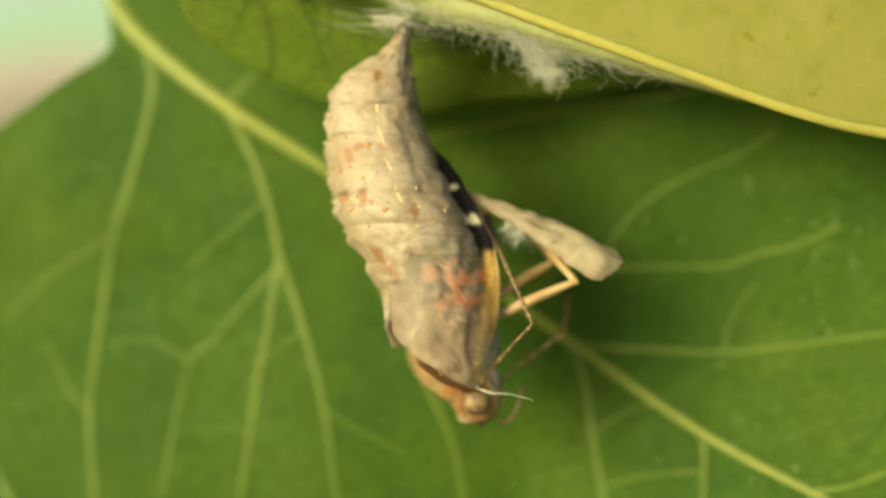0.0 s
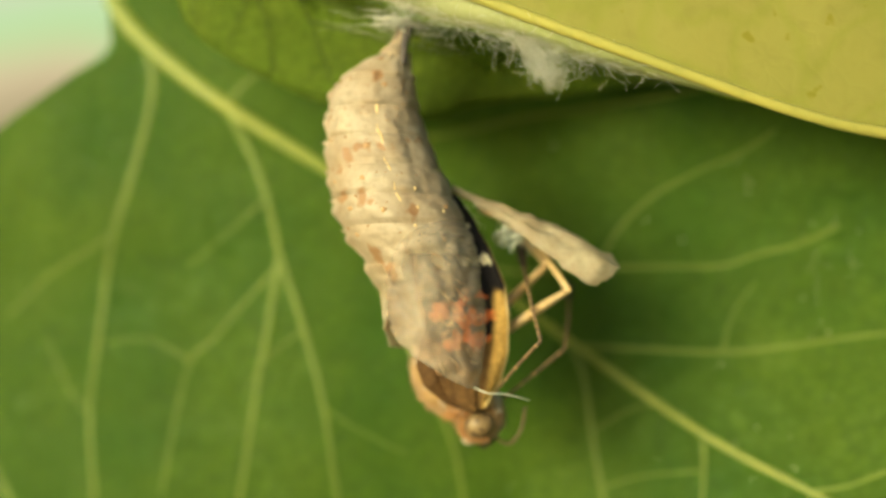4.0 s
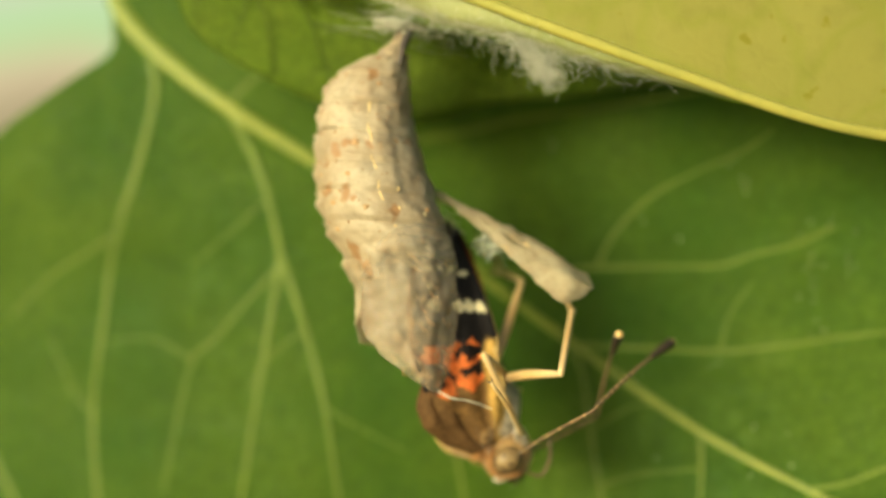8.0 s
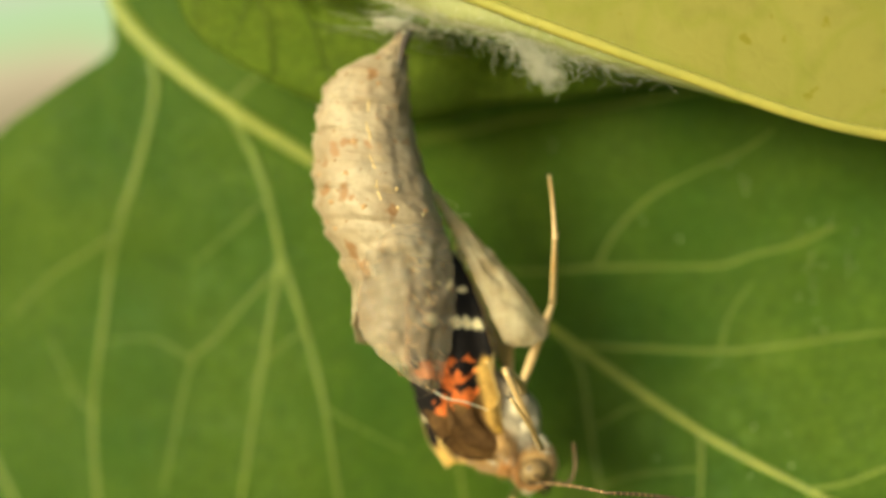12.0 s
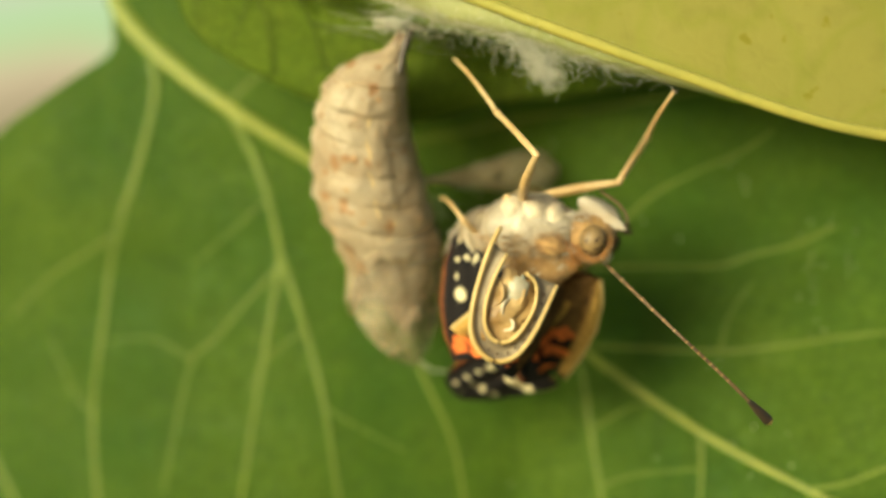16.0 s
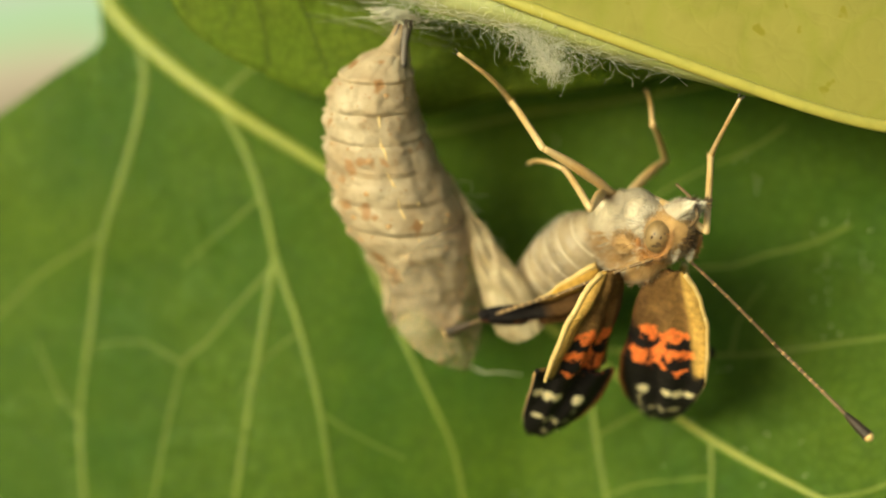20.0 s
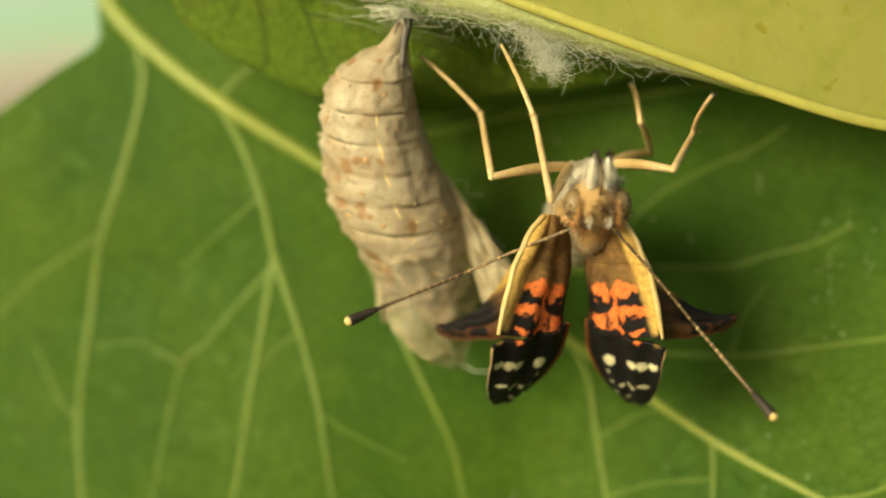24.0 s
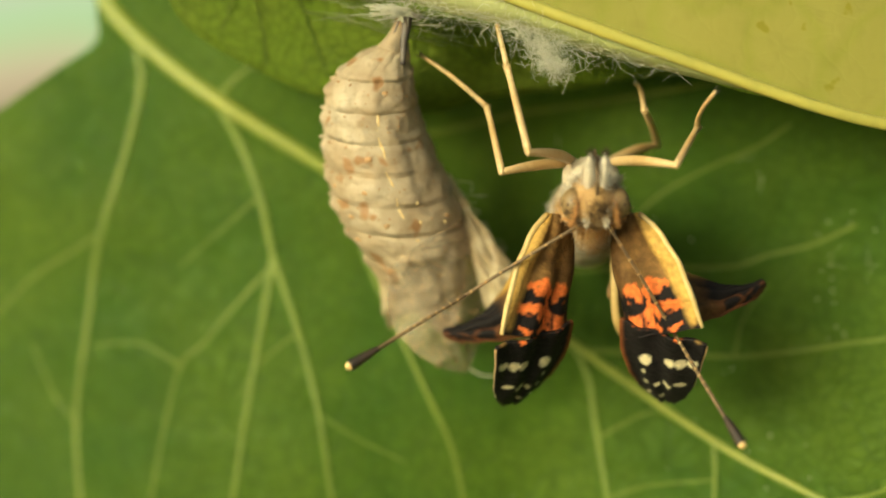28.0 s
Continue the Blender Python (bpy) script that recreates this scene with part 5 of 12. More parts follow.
    walk(MOVING["antenna_l_in"], [
        (0, at(4.1, 0.55, 1.05, -26.1, 43.2, 135.2)), (1.5, at(4.1, 0.55, 1.05, -21.6, 46.5, 136.2)), (2.5, at(4.1, 0.55, 1.05, -28.1, 45.2, 133.4)),
        (3, at(4.1, 0.55, 1.05, -26.4, 45.3, 134.3)), (4, at(4.1, 0.55, 1.05, -8.9, 48.4, 142.5)), (5.5, at(4.1, 0.55, 1.05, 15.5, 53.4, 156.7)),
        (6, at(4.1, 0.55, 1.05, 20.4, 54.6, 160.1)), (6.5, at(4.1, 0.55, 1.05, 7.1, 53.1, 151.5)), (7, at(4.1, 0.55, 1.05, -1.2, 50.7, 146.6)),
        (7.25, at(4.1, 0.55, 1.05, 8.6, 51.1, 152)), (7.5, at(4.1, 0.55, 1.05, 6.1, 50.8, 150.4)), (7.75, at(4.1, 0.55, 1.05, -24.6, 54.4, 128.8)),
        (8, at(4.1, 0.55, 1.05, -61.2, 56.5, 98)), (8.25, at(4.1, 0.55, 1.05, -96.6, 44.4, 72.3)), (8.38, at(4.1, 0.55, 1.05, -136.8, 57.3, 15.9)),
        (8.5, at(4.1, 0.55, 1.05, -174.9, 42.8, -38.7)), (8.75, at(4.1, 0.55, 1.05, -172.5, 36.5, -37.2)),
        (9, at(4.1, 0.55, 1.05, -172.2, 33.4, -37.5)), (9.5, at(4.1, 0.55, 1.05, -178.5, 46.1, -43.8)), (10, at(4.1, 0.55, 1.05, -170, 53.1, -33.1)),
        (10.25, at(4.1, 0.55, 1.05, -163.7, 57.8, -24.6)), (10.5, at(4.1, 0.55, 1.05, -160.9, 57.2, -20.6)),
        (10.75, at(4.1, 0.55, 1.05, -168.7, 47.4, -30.3)), (11, at(4.1, 0.55, 1.05, -171.9, 41.4, -34.5)),
        (11.5, at(4.1, 0.55, 1.05, -178.8, 36.2, -42.7)), (11.62, at(4.1, 0.55, 1.05, -143.8, 46.1, 12)),
        (11.75, at(4.1, 0.55, 1.05, -113.7, 30.7, 62.3)), (12, at(4.1, 0.55, 1.05, -112.8, 30, 65.2)),
        (12.12, at(4.1, 0.55, 1.05, -144.8, 48, 11.3)), (12.25, at(4.1, 0.55, 1.05, 177, 36.2, -48.3)),
        (12.5, at(4.1, 0.55, 1.05, -177.4, 35.3, -44)), (12.75, at(4.1, 0.55, 1.05, -176.7, 27.3, -45.3)),
        (13, at(4.1, 0.55, 1.05, -178.1, 16.6, -49.6)), (13.25, at(4.1, 0.55, 1.05, 179.8, 4.6, -55.1)),
        (13.38, at(4.1, 0.55, 1.05, -160.2, 11, 7.4)), (13.5, at(4.1, 0.55, 1.05, -145.2, -3.5, 68.1)),
        (13.75, at(4.1, 0.55, 1.05, -151.2, -12.9, 71.4)), (14.25, at(4.1, 0.55, 1.05, -161.6, -29.3, 77.9)),
        (14.5, at(4.1, 0.55, 1.05, -165.9, -35.4, 80)), (14.75, at(4.1, 0.55, 1.05, -169.8, -25.7, 78.7)),
        (15, at(4.1, 0.55, 1.05, -171.7, -15, 75.7)), (15.25, at(4.1, 0.55, 1.05, -174.2, -14.6, 79.4)),
        (15.5, at(4.1, 0.55, 1.05, -177.8, -15.8, 85.2)), (15.75, at(4.1, 0.55, 1.05, 177.5, -18.1, 91.2)),
        (15.83, at(4.1, 0.55, 1.05, 179.4, -24.5, 141.1)), (15.92, at(4.1, 0.55, 1.05, 175.2, -29.8, -166.2)),
        (16, at(4.1, 0.55, 1.05, 167.5, -30, -111.8)), (16.25, at(4.1, 0.55, 1.05, 163.7, -32.2, -122.3)),
        (16.5, at(4.1, 0.55, 1.05, 161, -32.1, -135.8)), (16.75, at(4.1, 0.55, 1.05, 157.7, -29.3, -161.5)),
        (17, at(4.1, 0.55, 1.05, 153.7, -27.2, 179.4)), (17.5, at(4.1, 0.55, 1.05, 153.7, -24.1, 178.8)),
        (18, at(4.1, 0.55, 1.05, 152.9, -23.9, 162.5)), (18.5, at(4.1, 0.55, 1.05, 153.4, -25.9, 164)),
        (19, at(4.1, 0.55, 1.05, 153.2, -20.9, 148.3)), (19.5, at(4.1, 0.55, 1.05, 153.6, -25.2, 157.4)),
        (20.5, at(4.1, 0.55, 1.05, 154.2, -24.6, 155.2)), (21, at(4.1, 0.55, 1.05, 154.1, -24.7, 149.3)),
        (21.5, at(4.1, 0.55, 1.05, 153.8, -25.2, 127.4)), (22, at(4.1, 0.55, 1.05, 153.8, -24.4, 118.2)),
        (22.5, at(4.1, 0.55, 1.05, 154, -22.9, 111.1)), (23, at(4.1, 0.55, 1.05, 154.2, -21.5, 106.3)),
        (23.5, at(4.1, 0.55, 1.05, 154.2, -21.3, 103.9)), (24, at(4.1, 0.55, 1.05, 153.1, -23.6, 109.6)),
        (24.5, at(4.1, 0.55, 1.05, 152.3, -23.9, 104.2)), (25, at(4.1, 0.55, 1.05, 151.1, -26.4, 95.7)),
        (25.5, at(4.1, 0.55, 1.05, 151.5, -25.2, 96.9)), (26, at(4.1, 0.55, 1.05, 151, -27.5, 100.5)),
        (26.5, at(4.1, 0.55, 1.05, 150.4, -28.8, 92.9)), (27, at(4.1, 0.55, 1.05, 150.4, -29.9, 103.2)),
        (27.5, at(4.1, 0.55, 1.05, 150.3, -29.4, 97.5)), (28, at(4.1, 0.55, 1.05, 150.7, -32, 92.1))])
    walk(MOVING["antenna_l_out"], [
        (0, at(0.17, 4.46, -4.15, 114.2, -6.5, -153.4)), (0.5, at(0.19, 4.38, -4.22, 113.9, -6.7, -153)),
        (1.5, at(0.33, 4.17, -4.47, 113.3, -6.9, -152.9)), (2.5, at(0.42, 4.44, -4.35, 114.1, -3.1, -155.4)),
        (3, at(0.36, 4.37, -4.35, 112, 0.5, -151.3)), (3.5, at(0.19, 3.98, -4.49, 109.3, 4.6, -140.5)),
        (4.5, at(0.02, 3.22, -4.78, 108.5, 5.6, -135.1)), (4.75, at(-0, 3, -4.86, 159.8, -19.3, -178.7)),
        (5, at(-0.03, 2.78, -4.93, -147, 1.8, 135.5)), (5.5, at(-0.06, 2.34, -5.05, -146.5, 1.7, 135.4)),
        (6, at(-0.04, 2.05, -5.15, -148.2, 1.9, 136.3)), (6.5, at(0.09, 2.73, -5.02, -153.2, 3.4, 139.1)),
        (6.75, at(0.09, 2.97, -4.93, 155.6, -13.7, -178.5)), (7, at(0.08, 3.2, -4.83, 106.8, 9.3, -138.9)),
        (7.12, at(-0.02, 3, -4.85, 145.8, -7.1, -175.9)), (7.25, at(-0.12, 2.79, -4.86, -173.6, 4.9, 145.5)),
        (7.5, at(-0.08, 2.93, -4.84, 175.3, 3.8, 148.4)), (7.62, at(0.63, 3.46, -4.98, 137.5, 4.4, -169.2)),
        (7.75, at(1.33, 4, -5.13, 107.6, 29.3, -133)), (8, at(3.52, 4.7, -5.29, 121.1, 58.1, -111.1)),
        (8.25, at(5.75, 5.72, -4.27, 162.5, 53.2, -63.1)), (8.38, at(7.09, 1.4, -4.18, -140.8, 59, 10.6)),
        (8.5, at(8.43, -2.91, -4.09, -112, 34.2, 57.5)), (8.75, at(8.94, -3.13, -3.45, -118.2, 30.2, 54.6)),
        (9, at(9.11, -3.29, -3.11, -121.6, 28.8, 53.6)), (9.25, at(8.51, -3.26, -3.77, -117.6, 33.9, 57)),
        (9.5, at(7.88, -3.08, -4.4, -112.7, 39.3, 60.3)), (10, at(7.9, -1.93, -5, -111.5, 45.6, 55.2)),
        (10.25, at(7.76, -1.13, -5.35, -110.5, 51, 50.2)), (10.5, at(7.94, -0.89, -5.3, -111.9, 51.3, 46.6)),
        (10.75, at(8.52, -2.03, -4.51, -113.5, 41.9, 51.1)), (11, at(8.78, -2.66, -3.95, -114.9, 36.5, 53.3)),
        (11.5, at(8.59, -3.59, -3.41, -114.8, 31.6, 59.2)), (11.62, at(7.85, 1.36, -3.11, -147.3, 46.8, 7.4)),
        (11.75, at(7.12, 6.31, -2.81, 176.9, 35, -47.2)), (12, at(6.85, 6.49, -2.73, 173.7, 34.4, -50.4)),
        (12.12, at(7.5, 1.25, -3.07, -148.9, 48.1, 8.5)), (12.25, at(8.16, -4, -3.42, -115, 31, 64.3)),
        (12.5, at(8.54, -3.74, -3.32, -119.9, 30.5, 60.7)), (12.75, at(8.83, -4.22, -2.42, -125.8, 24, 60.4)),
        (13, at(8.8, -4.97, -1.11, -132.1, 15.4, 62.3)), (13.25, at(8.41, -5.63, 0.45, -138.8, 6.1, 65.1)),
        (13.38, at(7.66, 0.96, 0.98, -165.4, 12.8, 0.2)), (13.5, at(6.92, 7.55, 1.52, 176.9, -7.9, -61.1)),
        (13.75, at(6.45, 7.54, 2.74, 173.2, -20.1, -67)), (14, at(5.94, 7.33, 3.84, 167.6, -31.4, -72.8)),
        (14.25, at(5.48, 7, 4.75, 159.1, -41.2, -78.1)), (14.5, at(5.17, 6.62, 5.43, 150.8, -48.7, -81.6)),
        (14.58, at(5.26, 6.83, 5.06, 178.4, -56.9, -159.4)), (14.67, at(5.35, 7.03, 4.69, -162.5, -42.9, 130.2)),
        (14.75, at(5.43, 7.23, 4.32, -169.9, -25.5, 78.8)), (15, at(5.9, 7.63, 3.01, -171.7, -14.9, 75.8)),
        (15.25, at(5.45, 7.74, 2.96, -174.3, -14.5, 79.4)), (15.5, at(4.71, 7.8, 3.11, -177.8, -15.7, 85.2)),
        (15.58, at(4.46, 7.78, 3.2, -175.3, -22, 140.6)), (15.67, at(4.2, 7.76, 3.3, -179.6, -27.4, -161.4)),
        (15.75, at(3.95, 7.74, 3.4, 172.9, -26.9, -101.7)), (16, at(1.67, -5.53, 4.83, 167.7, -29.8, -111.7)),
        (16.25, at(0.68, -4.86, 5.07, 163.9, -32, -122.1)), (16.5, at(-0.49, -3.91, 5.07, 161.3, -32, -135.6)),
        (16.75, at(-2.16, -1.55, 4.75, 158, -29.1, -161.2)), (17, at(-2.62, 0.61, 4.51, 153.9, -27.1, 179.7)),
        (17.5, at(-2.8, 0.7, 4.14, 153.9, -24, 179.1)), (17.75, at(-2.72, 1.69, 4.11, 153.2, -23.8, 170.9)),
        (18, at(-2.49, 2.63, 4.12, 153, -23.9, 162.9)), (18.5, at(-2.44, 2.42, 4.35, 153.6, -25.8, 164.4)),
        (18.75, at(-2.28, 3.28, 4.06, 153.5, -23.4, 157.3)), (19, at(-1.91, 4.27, 3.75, 153.3, -20.9, 148.9)),
        (19.5, at(-2.22, 3.18, 4.27, 153.7, -25.1, 157.9)), (20, at(-2.19, 3.35, 4.18, 154.6, -24.4, 156.5)),
        (20.5, at(-2.14, 3.44, 4.2, 154.3, -24.6, 155.7)), (21, at(-1.81, 4.05, 4.21, 154.2, -24.7, 149.9)),
        (21.5, at(-0.05, 5.99, 4.27, 153.9, -25.2, 128.1)), (22, at(0.85, 6.62, 4.18, 153.9, -24.5, 119)),
        (22.5, at(1.59, 7.05, 3.99, 154.1, -22.9, 112)), (23, at(2.13, 7.3, 3.82, 156.3, -15.3, 68.9)),
        (23.5, at(2.4, 7.39, 3.8, 156.3, -15.2, 66.8)), (24, at(1.78, 7.08, 4.08, 155.9, -16.6, 60.9)),
        (24.5, at(2.4, 7.25, 4.11, 155.1, -18, 66.1)), (25, at(3.43, 7.29, 4.42, 153.6, -22.4, 70.8)),
        (25.5, at(3.28, 7.35, 4.26, 154, -20.8, 69.6)), (26, at(2.88, 7.14, 4.55, 154.1, -22.3, 67.4)),
        (26.5, at(3.76, 7.17, 4.69, 153.1, -24.8, 70.1)), (27, at(2.6, 6.93, 4.82, 154.9, -22.8, 59.7)),
        (27.5, at(3.24, 7.08, 4.76, 154.1, -23.8, 63.4)), (28, at(3.86, 6.96, 5.06, 154.4, -26.6, 65.1))])
    walk(MOVING["antenna_r_in"], [
        (0, at(4.1, -0.55, 1.05, 60.8, 68.7, -160)), (1, at(4.1, -0.55, 1.05, 32.7, 69.5, 175)), (2, at(4.1, -0.55, 1.05, 32.5, 70.3, 174.9)),
        (2.5, at(4.1, -0.55, 1.05, 49.9, 70.5, -170)), (3, at(4.1, -0.55, 1.05, 59.5, 69.6, -161.7)), (3.5, at(4.1, -0.55, 1.05, 36.1, 68.6, 176.6)),
        (4, at(4.1, -0.55, 1.05, 36.9, 68, 177.1)), (5.5, at(4.1, -0.55, 1.05, 75.7, 64.6, -147.5)), (6, at(4.1, -0.55, 1.05, 84.7, 63, -138.6)),
        (6.5, at(4.1, -0.55, 1.05, 97.9, 59.7, -124.9)), (7, at(4.1, -0.55, 1.05, 104, 56.3, -118.6)),
        (7.25, at(4.1, -0.55, 1.05, 100.8, 56.1, -122.9)), (7.5, at(4.1, -0.55, 1.05, 101.2, 55.8, -123.1)),
        (7.75, at(4.1, -0.55, 1.05, 112.2, 64.9, -112.9)), (8, at(4.1, -0.55, 1.05, 137.1, 68, -90)),
        (8.25, at(4.1, -0.55, 1.05, 140.1, 58.2, -90.1)), (8.5, at(4.1, -0.55, 1.05, 138.7, 54, -95)),
        (8.75, at(4.1, -0.55, 1.05, 139.5, 52.9, -98.2)), (9, at(4.1, -0.55, 1.05, 140, 53.4, -100.1)),
        (9.25, at(4.1, -0.55, 1.05, 146.2, 27.8, -89.3)), (9.5, at(4.1, -0.55, 1.05, 138.4, -5.3, -81.9)),
        (9.75, at(4.1, -0.55, 1.05, 129.4, -14.7, -85.2)), (10, at(4.1, -0.55, 1.05, 125.5, -18, -87.8)),
        (10.5, at(4.1, -0.55, 1.05, 129.3, -7.9, -84.2)), (11.25, at(4.1, -0.55, 1.05, 132.1, -7.6, -82.2)),
        (11.75, at(4.1, -0.55, 1.05, 131, -7.2, -83.3)), (12, at(4.1, -0.55, 1.05, 129.7, -7, -84.7)),
        (12.5, at(4.1, -0.55, 1.05, 131.3, -16.1, -87.9)), (12.75, at(4.1, -0.55, 1.05, 134.8, -17.1, -88.2)),
        (13.25, at(4.1, -0.55, 1.05, 146, -12.9, -89.1)), (13.75, at(4.1, -0.55, 1.05, 159.1, -5.3, -86.8)),
        (14, at(4.1, -0.55, 1.05, 166, -2.4, -83.6)), (14.25, at(4.1, -0.55, 1.05, 173.1, -1.2, -79)),
        (14.5, at(4.1, -0.55, 1.05, -179.1, -2.7, -73.1)), (14.75, at(4.1, -0.55, 1.05, -164.6, -8.3, -58.9)),
        (15, at(4.1, -0.55, 1.05, -152.5, -15.7, -41.9)), (15.25, at(4.1, -0.55, 1.05, -148.7, -19.9, -31.5)),
        (15.5, at(4.1, -0.55, 1.05, -155.6, -19.6, 34.8)), (15.75, at(4.1, -0.55, 1.05, -157.4, -24.3, 36.1)),
        (16, at(4.1, -0.55, 1.05, -159, -29.5, 35.6)), (16.25, at(4.1, -0.55, 1.05, -161.4, -31.7, 34.5)),
        (16.5, at(4.1, -0.55, 1.05, -165.5, -29.3, 33.7)), (16.75, at(4.1, -0.55, 1.05, -165.7, -20.9, 14.3)),
        (16.88, at(4.1, -0.55, 1.05, -154.5, -21.3, -27.5)), (17, at(4.1, -0.55, 1.05, -146, -14.7, -67.8)),
        (17.5, at(4.1, -0.55, 1.05, -145.8, -23.9, -61.4)), (18, at(4.1, -0.55, 1.05, -149.4, -24.7, -60.6)),
        (18.5, at(4.1, -0.55, 1.05, -150.8, -28.1, -52.1)), (19, at(4.1, -0.55, 1.05, -147.7, -38.4, -62)),
        (19.5, at(4.1, -0.55, 1.05, -148.3, -40.3, -55.8)), (20, at(4.1, -0.55, 1.05, -148.1, -40.2, -61.8)),
        (21, at(4.1, -0.55, 1.05, -148, -39.9, -68.8)), (21.5, at(4.1, -0.55, 1.05, -149.2, -40.7, -80.5)),
        (22.5, at(4.1, -0.55, 1.05, -146.9, -45.6, -92.9)), (23, at(4.1, -0.55, 1.05, -145.6, -47.8, -97.5)),
        (23.5, at(4.1, -0.55, 1.05, -145.2, -49.1, -98.7)), (24, at(4.1, -0.55, 1.05, -143.4, -47.9, -104)),
        (24.5, at(4.1, -0.55, 1.05, -140.9, -50.5, -106.3)), (25, at(4.1, -0.55, 1.05, -143.4, -49.5, -100.5)),
        (25.5, at(4.1, -0.55, 1.05, -139.3, -52.4, -109.1)), (26, at(4.1, -0.55, 1.05, -140.6, -51, -108)),
        (26.5, at(4.1, -0.55, 1.05, -138.1, -55.3, -106.7)), (27, at(4.1, -0.55, 1.05, -137.6, -55.3, -109.8)),
        (27.5, at(4.1, -0.55, 1.05, -136.3, -56.6, -110.1)), (28, at(4.1, -0.55, 1.05, -139.3, -57.5, -104.4))])
    walk(MOVING["antenna_r_out"], [
        (0, at(1.5, -1.5, -6.03, 110.5, 11, -110.2)), (0.5, at(1.45, -0.85, -6.07, 110.2, 10.9, -110.3)),
        (1, at(1.45, -0.32, -6.07, 109.6, 11.7, -111.3)), (2, at(1.54, -0.32, -6.1, 109.6, 12.3, -113.3)),
        (2.5, at(1.6, -0.99, -6.11, 110.6, 12.4, -114.1)), (3, at(1.59, -1.38, -6.07, 111, 13.1, -115.4)),
        (3.5, at(1.34, -0.39, -6.03, 110.8, 13.4, -116.2)), (4, at(1.25, -0.41, -6, 110.4, 13.8, -117.2)),
        (5, at(1.28, -1.72, -5.91, 109.1, 14.4, -119.4)), (5.17, at(1.3, -1.92, -5.88, 145.9, -23, -149.3)),
        (5.33, at(1.33, -2.11, -5.85, -156.8, -26, 158.3)), (5.5, at(1.36, -2.3, -5.82, -117.1, 8.8, 124.9)),
        (6, at(1.51, -2.83, -5.72, -116.6, 9.6, 126.4)), (6.5, at(1.91, -3.69, -5.51, -115.2, 9.5, 124.5)),
        (7, at(2.08, -4.26, -5.27, -113.8, 8.8, 120.5)), (7.25, at(1.8, -4.11, -5.26, -113.7, 9, 119.9)),
        (7.5, at(1.77, -4.12, -5.24, -114.5, 9.9, 121.5)), (7.75, at(2.84, -3.52, -5.83, -112.8, 16.3, 123.6)),
        (8, at(4.1, -3.4, -6, -107.3, 23.5, 123.6)), (8.25, at(4.09, -4.56, -5.41, -124.4, 19.4, 118.4)),
        (8.5, at(3.71, -5, -5.1, -134.2, 12.8, 111.1)), (8.75, at(3.45, -5.09, -5.01, -133.4, 16.5, 106.4)),
        (9, at(3.31, -5.01, -5.05, -131.1, 21.5, 104.7)), (9.25, at(4.18, -7.28, -2.49, -142.4, -1.6, 96.4)),
        (9.5, at(5.17, -8.04, 1.75, -141.5, -13.8, 89.4)), (9.75, at(4.71, -7.88, 2.98, -141.2, -10, 90.8)),
        (10, at(4.38, -7.74, 3.38, -142.2, -10.3, 92.3)), (10.5, at(4.86, -8, 2.09, -132.4, -1.8, 89.8)),
        (11.25, at(5.12, -7.98, 2.05, -132.8, -1.8, 88.1)), (11.5, at(5.12, -7.97, 2.06, -132.9, -2, 88.1)),
        (12, at(4.79, -8.02, 1.98, -132.7, -1.7, 90.6)), (12.25, at(4.56, -7.95, 2.52, -138.2, -4.9, 91.9)),
        (12.5, at(4.37, -7.81, 3.15, -145, -8.5, 92.6)), (12.75, at(4.33, -7.77, 3.28, -148.2, -9.2, 92.1)),
        (13, at(4.25, -7.82, 3.11, -151, -8.4, 91.4)), (13.25, at(4.22, -7.92, 2.74, -153.2, -6.5, 90.2)),
        (13.5, at(4.29, -8.01, 2.25, -154.9, -4.1, 88.3)), (13.75, at(4.53, -8.07, 1.75, -156.2, -1.6, 85.6)),
        (14, at(4.94, -8.06, 1.37, -157.4, 0.2, 82.1)), (14.25, at(5.54, -7.97, 1.21, -158.5, 0.7, 77.8)),
        (14.5, at(6.3, -7.78, 1.4, -159.9, -0.7, 72.9)), (14.75, at(7.96, -6.96, 2.14, -160.1, -5.1, 61.3)),
        (15, at(9.51, -5.42, 3.1, -158.5, -11.5, 47.5)), (15.25, at(10.16, -4.27, 3.62, -156.6, -15.5, 39.7)),
        (15.5, at(9.95, 3.52, 3.58, -146.9, -23.7, -25.8)), (15.75, at(9.67, 3.51, 4.16, -145.2, -29.4, -26.7)),
        (16, at(9.45, 3.28, 4.77, -142.9, -35.3, -27.2)), (16.25, at(9.4, 3.09, 5.02, -141.6, -37.8, -34.4)),
        (16.5, at(9.59, 3.11, 4.75, -142.3, -35.3, -50.5)), (16.75, at(10.95, 1.19, 3.75, -145.6, -23.4, -65.1)),
        (17, at(6.87, -7.32, 2.97, -161.7, -15.2, -6)), (17.25, at(7.06, -7.07, 3.48, -162.2, -17.9, -3.6)),
        (17.5, at(7.41, -6.62, 4.11, -162.1, -21.2, -2.3)), (18, at(7.47, -6.53, 4.21, -161.4, -20, -13)),
        (18.5, at(8.19, -5.81, 4.62, -160, -23.6, -17.9)), (18.75, at(7.54, -5.84, 5.21, -162, -26.7, -13.4)),
        (19, at(6.88, -5.78, 5.75, -164.1, -29.5, -8.8)), (19.5, at(7.34, -5.32, 5.94, -162.8, -32.4, -12)),
        (20, at(6.83, -5.64, 5.93, -165.4, -29.5, -5.5)), (20.5, at(6.44, -5.9, 5.86, -166.4, -27.8, -2.9)),
        (21, at(6.19, -5.96, 5.9, -166.6, -28.2, -7)), (21.5, at(5.04, -6.2, 5.98, -167.2, -28.9, -23.4)),
